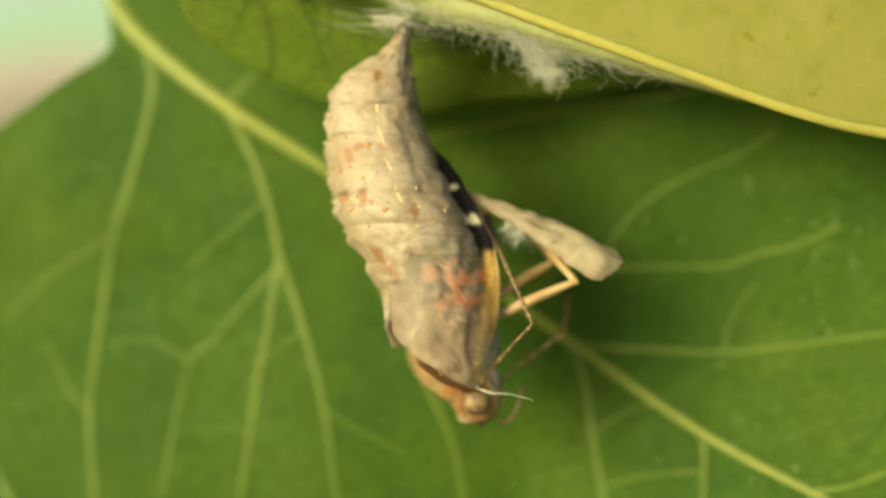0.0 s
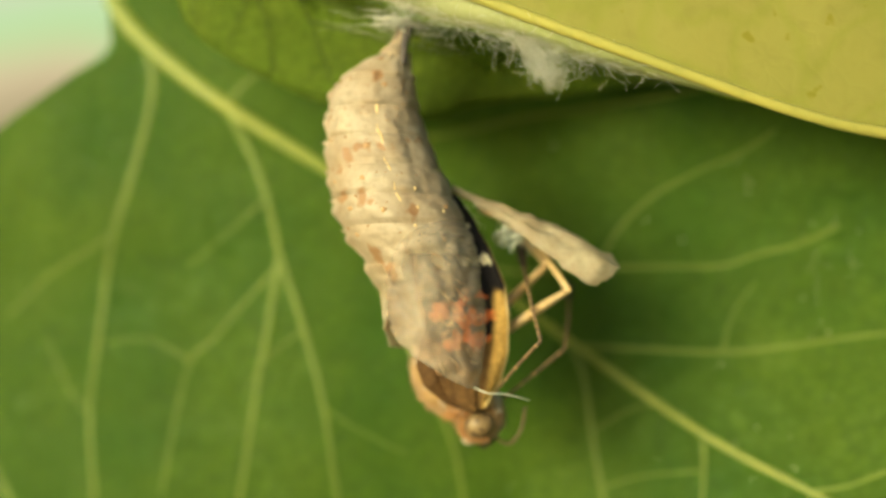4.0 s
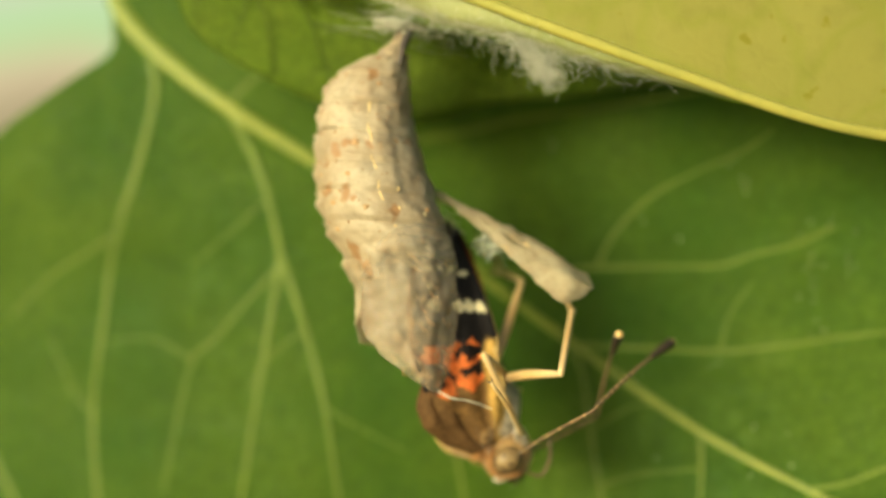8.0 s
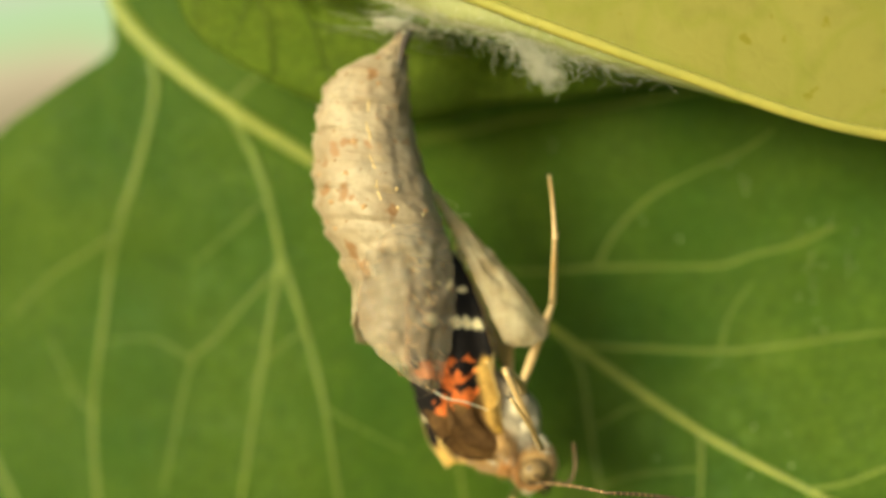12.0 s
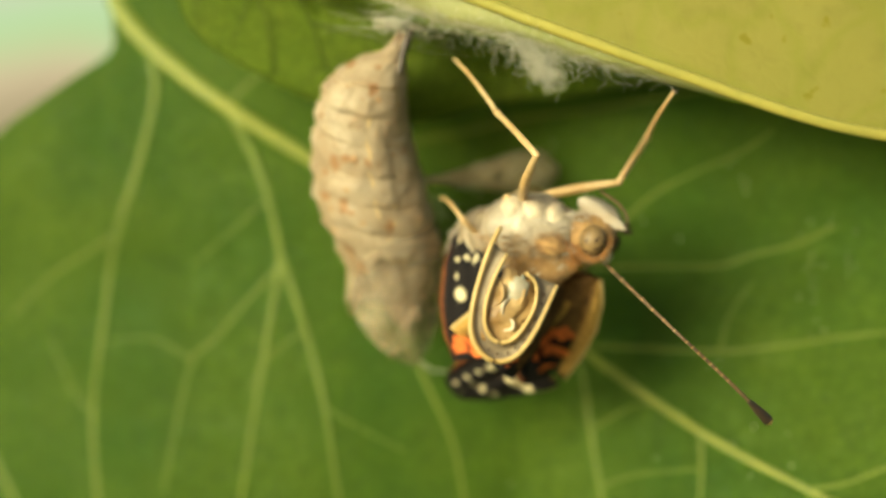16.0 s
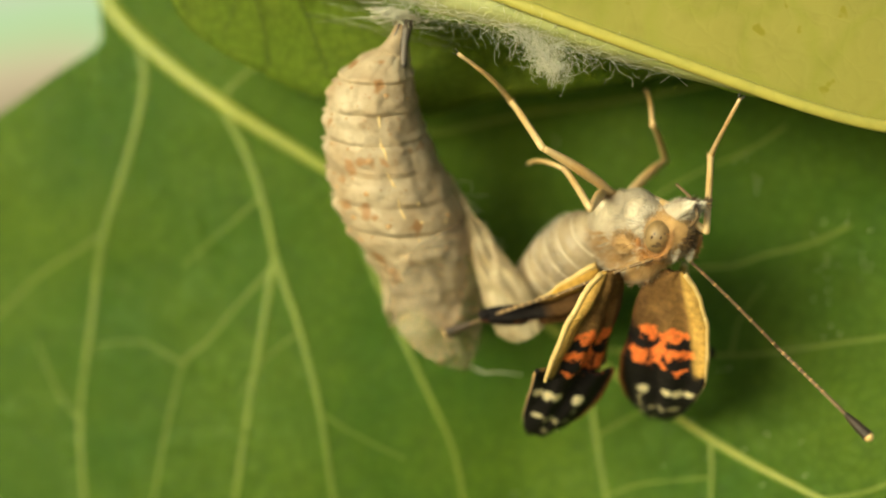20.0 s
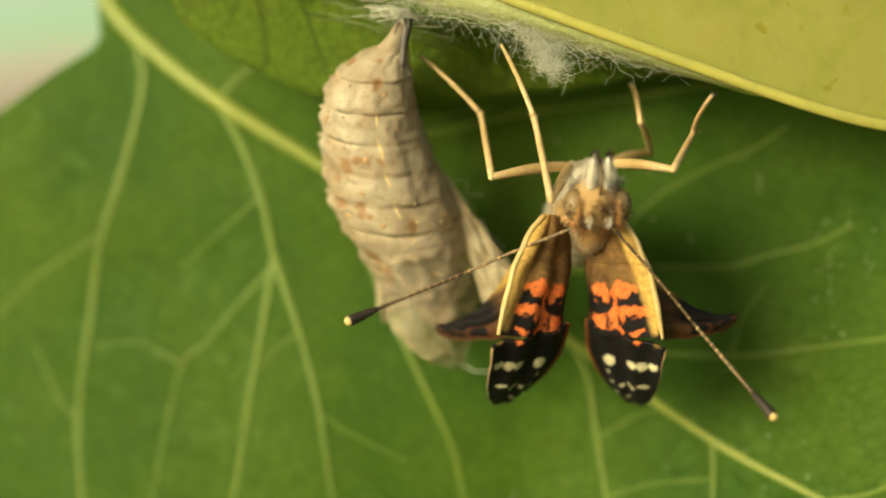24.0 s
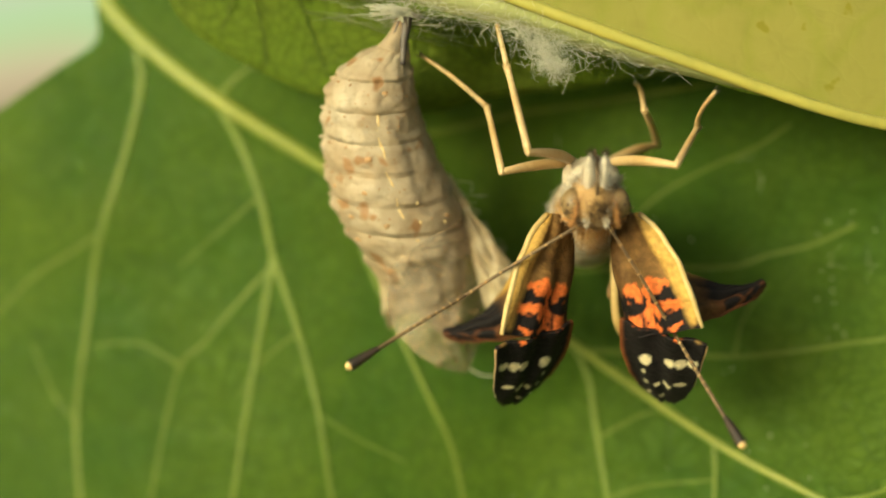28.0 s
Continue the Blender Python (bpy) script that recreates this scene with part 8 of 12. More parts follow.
        (21.5, at(-0.2, -0.9, -1.8, -145.6, -16.3, -9.8)), (22, at(-0.2, -0.9, -1.8, -138.7, -12.1, -19.8)),
        (22.5, at(-0.2, -0.9, -1.8, -130.2, -4.9, -28.4)), (23, at(-0.2, -0.9, -1.8, -122.7, 1.2, -35.8)),
        (23.5, at(-0.2, -0.9, -1.8, -120.6, 2.7, -40)), (24, at(-0.2, -0.9, -1.8, -125.6, 0.1, -33.4)),
        (24.5, at(-0.2, -0.9, -1.8, -116.5, 1.5, -50)), (25, at(-0.2, -0.9, -1.8, -132.5, -1.8, -27.5)),
        (25.5, at(-0.2, -0.9, -1.8, -126, -1.6, -35.6)), (26, at(-0.2, -0.9, -1.8, -138.5, -5.4, -24.9)),
        (26.5, at(-0.2, -0.9, -1.8, -133.8, -2.7, -28.3)), (27, at(-0.2, -0.9, -1.8, -133.6, -2.6, -29.6)),
        (27.5, at(-0.2, -0.9, -1.8, -127, -0.9, -35.7)), (28, at(-0.2, -0.9, -1.8, -125.4, 1.8, -36.7))])
    walk(MOVING["tibia_b"], [
        (0, at(-4.48, -4.36, -0.77, 96.2, -4.4, 177.3)), (1.5, at(-4.44, -4.47, -0.96, 96.3, -5.7, 177.4)),
        (2.5, at(-4.55, -4.33, -1.01, 96.2, -3.7, 177.5)), (3.5, at(-4.75, -4.1, -1.15, 96.2, -3, 177.7)),
        (4.5, at(-4.69, -4.2, -1.23, 96.2, -3.7, 178)), (6, at(-4.35, -4.64, -1.38, 96, -3.9, 178.5)),
        (6.5, at(-3.35, -5.49, -1.19, 109.6, -3.1, 127.6)), (6.67, at(-3.14, -2.32, -1.1, 131.8, 35.1, 171.7)),
        (6.83, at(-2.93, 0.86, -1.02, -173.6, 37, -117)), (7, at(-2.72, 4.03, -0.94, -148.6, 0.1, -71)),
        (7.25, at(-2.78, 4.01, -1.01, -106.8, 3.3, -47.6)), (7.5, at(-2.99, 3.91, -1.16, -104.5, 7.4, -30.3)),
        (7.75, at(-2.6, 4.14, -1.31, -101, 5.5, -23.8)), (8, at(-2.11, 4.35, -1.39, -96.6, -1.1, -20.6)),
        (8.25, at(-2.04, 4.38, -1.51, -95.1, -5, -17.9)), (8.5, at(-2.06, 4.38, -1.7, -94, -8.1, -18.9)),
        (9, at(-1.62, 4.51, -1.98, -93.3, -15, -22.8)), (9.5, at(-1.62, 4.46, -2.62, -94.3, -12.7, -22.2)),
        (9.75, at(-1.61, 4.5, -2.29, -94.3, -12.7, -22)), (10, at(-1.78, 4.47, -1.91, -94.4, -12.7, -21.8)),
        (10.25, at(-1.79, 4.43, -2.49, -95.1, -10.4, -21.5)), (10.5, at(-1.9, 4.36, -2.73, -95.7, -8.1, -21.3)),
        (10.75, at(-1.97, 4.4, -2.16, -95.4, -8.8, -21.4)), (11, at(-1.89, 4.44, -1.84, -95.1, -9.5, -21.5)),
        (11.5, at(-1.6, 4.52, -1.66, -95.1, -9.4, -21.5)), (12, at(-1.95, 4.42, -1.78, -95.6, -8.2, -21.2)),
        (12.25, at(-1.91, 4.43, -1.81, -94.9, -11.3, -20.8)), (12.5, at(-1.67, 4.5, -2.02, -93.5, -15.8, -22.7)),
        (12.75, at(-1.41, 4.54, -2.31, -91.9, -16.6, -30.7)), (13, at(-1.23, 4.55, -2.6, -92.6, -14.3, -42)),
        (13.25, at(-1.05, 4.53, -2.88, -99.3, -9.4, -53.1)), (13.5, at(-0.84, 4.5, -3.13, -114.6, -2.9, -62.4)),
        (13.75, at(-0.55, 4.48, -3.3, -133.9, 4.2, -69.4)), (14, at(-0.12, 4.48, -3.34, -147.7, 10.7, -74.2)),
        (14.25, at(0.45, 4.49, -3.18, -153.4, 15.2, -76.4)), (14.5, at(1.19, 4.44, -2.75, -152.6, 16.1, -76.4)),
        (14.75, at(3.53, 3.23, -2.44, -128.8, 6, -66)), (14.88, at(4.46, 1.01, -2.19, -122.1, 2, -9)),
        (15, at(5.39, -1.21, -1.95, -121.7, -5.9, 47.5)), (15.25, at(5.38, -1.2, -1.5, -116.4, -3.3, 41)),
        (15.5, at(5.35, -1.18, -1.12, -112.6, 2.3, 42.5)), (15.62, at(5.29, -0.4, -1.66, -120.3, 17.8, -8.6)),
        (15.75, at(5.24, 0.39, -2.2, -138.3, 21, -64.3)), (16, at(4.9, 0.83, -3.35, -154.9, 33.6, -76.9)),
        (16.25, at(5.26, 0.16, -2.46, -156.3, 28.7, -83.8)), (16.5, at(5.39, -1.16, -1.56, -155.6, 25.1, -92.1)),
        (16.75, at(5.33, -0.42, -1.08, -153.9, 27, -108.2)), (17, at(5.3, -0.36, -0.89, -152.1, 31.4, -118.8)),
        (17.25, at(5.31, -0.81, -0.8, -143.8, 35.1, -107.1)), (17.5, at(5.25, -1.52, -0.65, -137.2, 41.7, -94.8)),
        (17.75, at(5.21, -1.63, -0.56, -144.9, 46.7, -104.8)), (18, at(5.22, -1.46, -0.49, -153, 49.4, -116)),
        (18.5, at(5.11, -1.78, -0.25, -157.3, 51, -119.8)), (19, at(5.16, -1.24, -0.21, -161.1, 50.4, -125.5)),
        (19.5, at(5, -1.93, 0.01, -167.9, 51, -132.6)), (20, at(5.2, -1.11, -0.34, -174.1, 49.5, -138.7)),
        (20.5, at(5.2, -1.13, -0.32, -172, 49.6, -136.5)), (21, at(5.2, -1.17, -0.33, -167, 49.3, -134.8)),
        (21.5, at(5.1, -1.82, -0.23, -156.7, 47.5, -138.4)), (22, at(4.95, -2.75, -0.63, -157.2, 39.2, -145.1)),
        (22.5, at(4.71, -3.56, -1.32, -156.2, 28.2, -150.4)), (23, at(4.34, -4.17, -1.92, -154, 19.7, -154)),
        (23.5, at(4.08, -4.5, -2.06, -153.2, 17.4, -156.3)), (24, at(4.47, -3.98, -1.81, -153.3, 21.4, -156.8)),
        (24.5, at(3.4, -5.19, -1.95, -153.5, 25.7, -154.3)), (25, at(4.76, -3.49, -1.63, -153.8, 27.4, -155.9)),
        (25.5, at(4.35, -4.16, -1.65, -154.5, 27.5, -156.5)), (26, at(4.86, -3.24, -1.27, -155.1, 26.6, -157.4)),
        (26.5, at(4.72, -3.56, -1.53, -155.2, 26, -158.9)), (27, at(4.66, -3.67, -1.55, -154.6, 24.7, -159.9)),
        (27.5, at(4.35, -4.17, -1.71, -153.5, 22.4, -159.7)), (28, at(4.29, -4.24, -1.97, -153.3, 20, -159.7))])
    walk(MOVING["tarsus_b"], [
        (0, at(-9.76, -4.11, -0.36, -95.7, 3.9, 0.2)), (1, at(-9.73, -4.18, -0.41, -95.7, 4.6, 0.3)), (1.5, at(-9.7, -4.23, -0.44, -95.3, 4.7, 3)),
        (2, at(-9.74, -4.2, -0.52, -95.2, 3.7, 5)), (3.5, at(-10.04, -3.89, -0.87, -95.1, 0.6, 8.9)),
        (4.5, at(-9.97, -4.02, -0.89, -94.8, 0.3, 11.1)), (5.5, at(-9.77, -4.31, -0.93, -94.6, -0, 12.6)),
        (6, at(-9.63, -4.51, -1.02, -94.6, -0.5, 13)), (6.5, at(-6.58, -1.29, -0.9, -95.8, 0.9, 62.5)),
        (6.67, at(-4.72, -1.19, -0.92, -146.6, -19.4, 77.4)), (6.83, at(-2.86, -1.09, -0.94, 156.2, -19.3, 104)),
        (7, at(-0.99, -0.98, -0.95, 105.4, 1.2, 118.7)), (7.25, at(0.79, 0.1, -1.31, 98.6, -0.7, 143.5)),
        (7.5, at(1.55, 1.26, -1.85, 100.4, -4.5, 154.4)), (7.75, at(2.23, 2.01, -1.82, 104.9, -5.3, 142.7)),
        (8, at(2.85, 2.48, -1.29, 105.2, -3.2, 134)), (8.12, at(2.92, 2.62, -1.17, 101.2, -2.8, 179.3)),
        (8.25, at(2.99, 2.76, -1.05, 98.6, 0.3, -135.6)), (8.5, at(2.9, 2.68, -0.96, 100.9, 2.7, -135.6)),
        (8.62, at(2.92, 2.62, -0.84, 100.5, 3.8, 178.5)), (8.75, at(2.94, 2.55, -0.72, 99.5, 4.3, 132.6)),
        (9, at(3.1, 2.53, -0.61, 98.6, 6.7, 132.2)), (9.5, at(3.17, 2.5, -1.45, 100.4, 5, 132.9)), (9.75, at(3.18, 2.56, -1.12, 100.3, 5.1, 133.2)),
        (10, at(3.02, 2.56, -0.74, 100.2, 5.1, 133.4)), (10.25, at(3.06, 2.52, -1.53, 101.6, 3.4, 133.6)),
        (10.5, at(2.99, 2.45, -1.98, 102.9, 1.8, 133.6)), (10.75, at(2.91, 2.49, -1.34, 102.2, 2.4, 133.5)),
        (11, at(2.98, 2.52, -0.97, 101.6, 3, 133.5)), (11.5, at(3.27, 2.6, -0.79, 101.6, 3, 133.6)), (12, at(2.94, 2.52, -1.02, 102.6, 1.9, 133.8)),
        (12.12, at(2.94, 2.56, -0.89, 103.3, 2.5, 179.7)), (12.25, at(2.95, 2.59, -0.76, 104.1, 2.4, -134.5)),
        (12.5, at(3.03, 2.53, -0.58, 109.2, 6.6, -133.2)), (12.62, at(2.99, 2.24, -0.69, 102.5, 12.7, 177.9)),
        (12.75, at(2.95, 1.95, -0.79, 93.4, 11.7, 128.3)), (12.88, at(2.77, 1.53, -1.04, 107.3, 20.5, -178.5)),
        (13, at(2.59, 1.11, -1.29, 122.9, 14.9, -124.3)), (13.12, at(2.34, 0.73, -1.65, 104, 26, 175.3)),
        (13.25, at(2.09, 0.35, -2.01, 84.5, 15.8, 114.5)), (13.5, at(1.61, -0.19, -2.86, 80.5, 16.2, 106.5)),
        (13.75, at(1.31, -0.46, -3.69, 75.5, 16, 98.6)), (14, at(1.3, -0.53, -4.33, 44.5, 15.7, 91.1)),
        (14.12, at(1.48, -0.51, -4.45, -17.8, 17.8, 87.7)), (14.25, at(1.65, -0.49, -4.57, -80, 15.9, 84.1)),
        (14.5, at(2.39, -0.51, -4.21, -82.4, 17.1, 77.5)), (14.75, at(5.68, -1.59, -2.99, -34.6, 28.3, 77.4)),
        (14.88, at(7.31, 0.54, -2.2, -78.3, 71.8, 19.1)), (15, at(8.95, 2.68, -1.41, -167.1, 42.8, -83.5)),
        (15.25, at(9.38, 2.27, -1.2, -170.5, 37.7, -87.2)), (15.5, at(9.26, 2.4, -1.34, -169.1, 27.7, -87.5)),
        (15.62, at(8.32, -0.84, -2.72, -97.7, 73, -2.5)), (15.75, at(7.38, -4.07, -4.1, -30.7, 26.4, 78.1)),
        (16, at(5.9, -3.47, -6.28, -41.2, 32.1, 69.2)), (16.25, at(5.76, -4.46, -5.01, -43.2, 28.8, 66.9)),
        (16.5, at(5.21, -5.96, -3.81, -46.7, 25.6, 61.2)), (16.75, at(3.85, -4.9, -3.48, -65, 19.9, 45.1)),
        (17, at(3.12, -4.32, -3.65, -98.7, 14.7, 34.6)), (17.25, at(4.04, -4.95, -3.85, -107.8, 13.5, 33.2)),
        (17.5, at(4.92, -5.46, -4.18, -101.2, 14.4, 28.8)), (17.75, at(4.28, -5.14, -4.42, -89.3, 19.3, 21.3)),
        (17.88, at(4, -4.85, -4.47, -109, 36.2, -38.3)), (18, at(3.71, -4.56, -4.52, -136.3, 28.3, -103.2)),
        (18.12, at(3.63, -4.59, -4.49, -104.3, 43, -43.2)), (18.25, at(3.56, -4.63, -4.46, -73.3, 27.4, 16)),
        (18.5, at(3.45, -4.67, -4.37, -65.3, 30.9, 16.3)), (19, at(3.2, -3.99, -4.3, -53.3, 36.5, 15.7)),
        (19.5, at(2.75, -4.38, -4.11, -41.3, 39.3, 19.4)), (20, at(2.62, -3.38, -4.37, -33.9, 41.6, 22.1)),
        (20.5, at(2.7, -3.5, -4.35, -39.3, 42.3, 19.1)), (20.75, at(2.73, -3.56, -4.35, -92.4, 63.7, -46.5)),
        (21, at(2.76, -3.62, -4.35, -144, 41.5, -110.8)), (21.5, at(2.42, -4.2, -4.13, -136.4, 36.3, -116.7)),
        (22, at(1.59, -5.1, -3.98, -140.8, 33.1, -128)), (22.25, at(1.11, -5.48, -3.9, -98.2, 52.5, -66.9)),
        (22.5, at(0.64, -5.86, -3.83, -55.7, 33.1, -5.7)), (23, at(-0.15, -6.36, -3.7, -42.5, 31, -1.9)),
        (23.5, at(-0.55, -6.53, -3.64, -37.8, 28.7, -1.1)), (24, at(-0.06, -5.93, -3.75, -51.7, 24.6, -1)),
        (24.5, at(-0.9, -7.26, -4.25, -94.5, 22.4, 1.9)), (24.75, at(-0.22, -6.33, -4.16, -137.2, 21.8, 1.2)),
        (25, at(0.47, -5.41, -4.07, -179.7, 20.9, 1.2)), (25.5, at(0.04, -6.04, -4.1, -135.7, 22.1, 0.8)),
        (25.75, at(0.26, -5.55, -3.87, -84.3, 22.8, 0)), (26, at(0.48, -5.07, -3.64, -32.5, 23.8, 0.3)),
        (26.5, at(0.28, -5.27, -3.86, -25.8, 24.9, -1.3)), (27, at(0.14, -5.32, -3.76, -36.3, 24.6, -2.9)),
        (27.5, at(-0.25, -5.87, -3.73, -53.1, 24.3, -3.8)), (28, at(-0.38, -5.97, -3.79, -61, 25.2, -4.3))])
    walk(MOVING["femur_c"], [
        (0, at(-1.4, -0.9, -1.7, 85.3, -13, -125.5)), (2.5, at(-1.4, -0.9, -1.7, 85.7, -11.8, -121.7)),
        (5.5, at(-1.4, -0.9, -1.7, 88.6, -8.4, -121.7)), (6, at(-1.4, -0.9, -1.7, 90.2, -6.7, -122.9)),
        (6.5, at(-1.4, -0.9, -1.7, 92.2, -4.7, -126)), (7, at(-1.4, -0.9, -1.7, 94.5, -1.3, -137.1)),
        (7.25, at(-1.4, -0.9, -1.7, 95.3, 1.9, -151.1)), (7.5, at(-1.4, -0.9, -1.7, 94.5, 5.2, -169)),
        (7.75, at(-1.4, -0.9, -1.7, 95.5, 5.4, -168.9)), (8, at(-1.4, -0.9, -1.7, 96.7, 5.1, -166.8)),
        (8.5, at(-1.4, -0.9, -1.7, 99.3, 5.6, -154.1)), (8.75, at(-1.4, -0.9, -1.7, 102.3, 4.6, -145.8)),
        (9, at(-1.4, -0.9, -1.7, 104.3, 3.5, -141)), (9.25, at(-1.4, -0.9, -1.7, 104.1, 5.2, -145.2)),
        (9.5, at(-1.4, -0.9, -1.7, 103.4, 7.5, -151.9)), (9.75, at(-1.4, -0.9, -1.7, 101.5, 4.9, -158.9)),
        (10, at(-1.4, -0.9, -1.7, 100.3, 2.1, -167.8)), (10.5, at(-1.4, -0.9, -1.7, 101.4, 15.6, -161.6)),
        (11, at(-1.4, -0.9, -1.7, 106.6, 15.3, -146.5)), (11.5, at(-1.4, -0.9, -1.7, 108.7, 12.5, -137.5)),
        (12, at(-1.4, -0.9, -1.7, 105.8, 10.1, -141.5)), (12.25, at(-1.4, -0.9, -1.7, 104.7, 4.8, -138.9)),
        (12.5, at(-1.4, -0.9, -1.7, 104.7, 0.6, -133.3)), (12.75, at(-1.4, -0.9, -1.7, 107.6, 0.3, -125.7)),
        (13, at(-1.4, -0.9, -1.7, 112.6, 0.9, -119)), (13.25, at(-1.4, -0.9, -1.7, 120.3, 2.1, -112.8)),
        (13.5, at(-1.4, -0.9, -1.7, 131.4, 3.3, -107)), (13.75, at(-1.4, -0.9, -1.7, 145.9, 4.5, -101.5)),
        (14, at(-1.4, -0.9, -1.7, 162.3, 5.1, -96.4)), (14.25, at(-1.4, -0.9, -1.7, 178.3, 5, -91.9)),
        (14.5, at(-1.4, -0.9, -1.7, -168, 3.9, -88.2)), (14.75, at(-1.4, -0.9, -1.7, -139.1, 4.8, -75.5)),
        (15, at(-1.4, -0.9, -1.7, -124.7, 5.3, -62.8)), (15.25, at(-1.4, -0.9, -1.7, -127.1, 6.1, -64.3)),
        (15.5, at(-1.4, -0.9, -1.7, -131.9, 7.3, -67.8)), (15.75, at(-1.4, -0.9, -1.7, -139, 7.6, -74.3)),
        (16, at(-1.4, -0.9, -1.7, -142.9, 7.6, -78.8)), (16.25, at(-1.4, -0.9, -1.7, -132.4, 5.9, -75.8)),
        (16.5, at(-1.4, -0.9, -1.7, -121.8, 5.9, -70.6)), (16.75, at(-1.4, -0.9, -1.7, -123.7, 8.5, -89.8)),
        (17, at(-1.4, -0.9, -1.7, -126.8, 10.5, -106.9)), (17.25, at(-1.4, -0.9, -1.7, -119.1, 8.1, -95.5)),
        (17.5, at(-1.4, -0.9, -1.7, -115.5, 7.9, -83.9)), (17.75, at(-1.4, -0.9, -1.7, -120.9, 12.6, -89.9)),
        (18, at(-1.4, -0.9, -1.7, -127.8, 16, -99.3)), (18.5, at(-1.4, -0.9, -1.7, -128.3, 18.6, -96.6)),
        (19, at(-1.4, -0.9, -1.7, -135.6, 20.2, -106.2)), (19.5, at(-1.4, -0.9, -1.7, -135.3, 19.3, -106.4)),
        (20, at(-1.4, -0.9, -1.7, -144.8, 20.2, -115.7)), (20.5, at(-1.4, -0.9, -1.7, -140.6, 19, -111.8)),
        (21, at(-1.4, -0.9, -1.7, -137.1, 17.4, -111.9)), (21.5, at(-1.4, -0.9, -1.7, -138.5, 16.3, -128.1)),
        (22.5, at(-1.4, -0.9, -1.7, -131.7, 10, -132.5)), (23.5, at(-1.4, -0.9, -1.7, -127.2, 5.2, -135.3)),
        (24, at(-1.4, -0.9, -1.7, -129.4, 5.5, -141.7)), (24.5, at(-1.4, -0.9, -1.7, -122.7, 10.8, -123.3)),
        (25, at(-1.4, -0.9, -1.7, -133.8, 8.1, -145.4)), (25.5, at(-1.4, -0.9, -1.7, -130.8, 10, -140)),
        (26, at(-1.4, -0.9, -1.7, -138.3, 6.7, -151.5)), (26.5, at(-1.4, -0.9, -1.7, -139.9, 10.2, -151.7)),
        (27, at(-1.4, -0.9, -1.7, -138.3, 9, -152.1)), (27.5, at(-1.4, -0.9, -1.7, -131.2, 8.3, -144.4)),
        (28, at(-1.4, -0.9, -1.7, -130.3, 7.5, -142.1))])
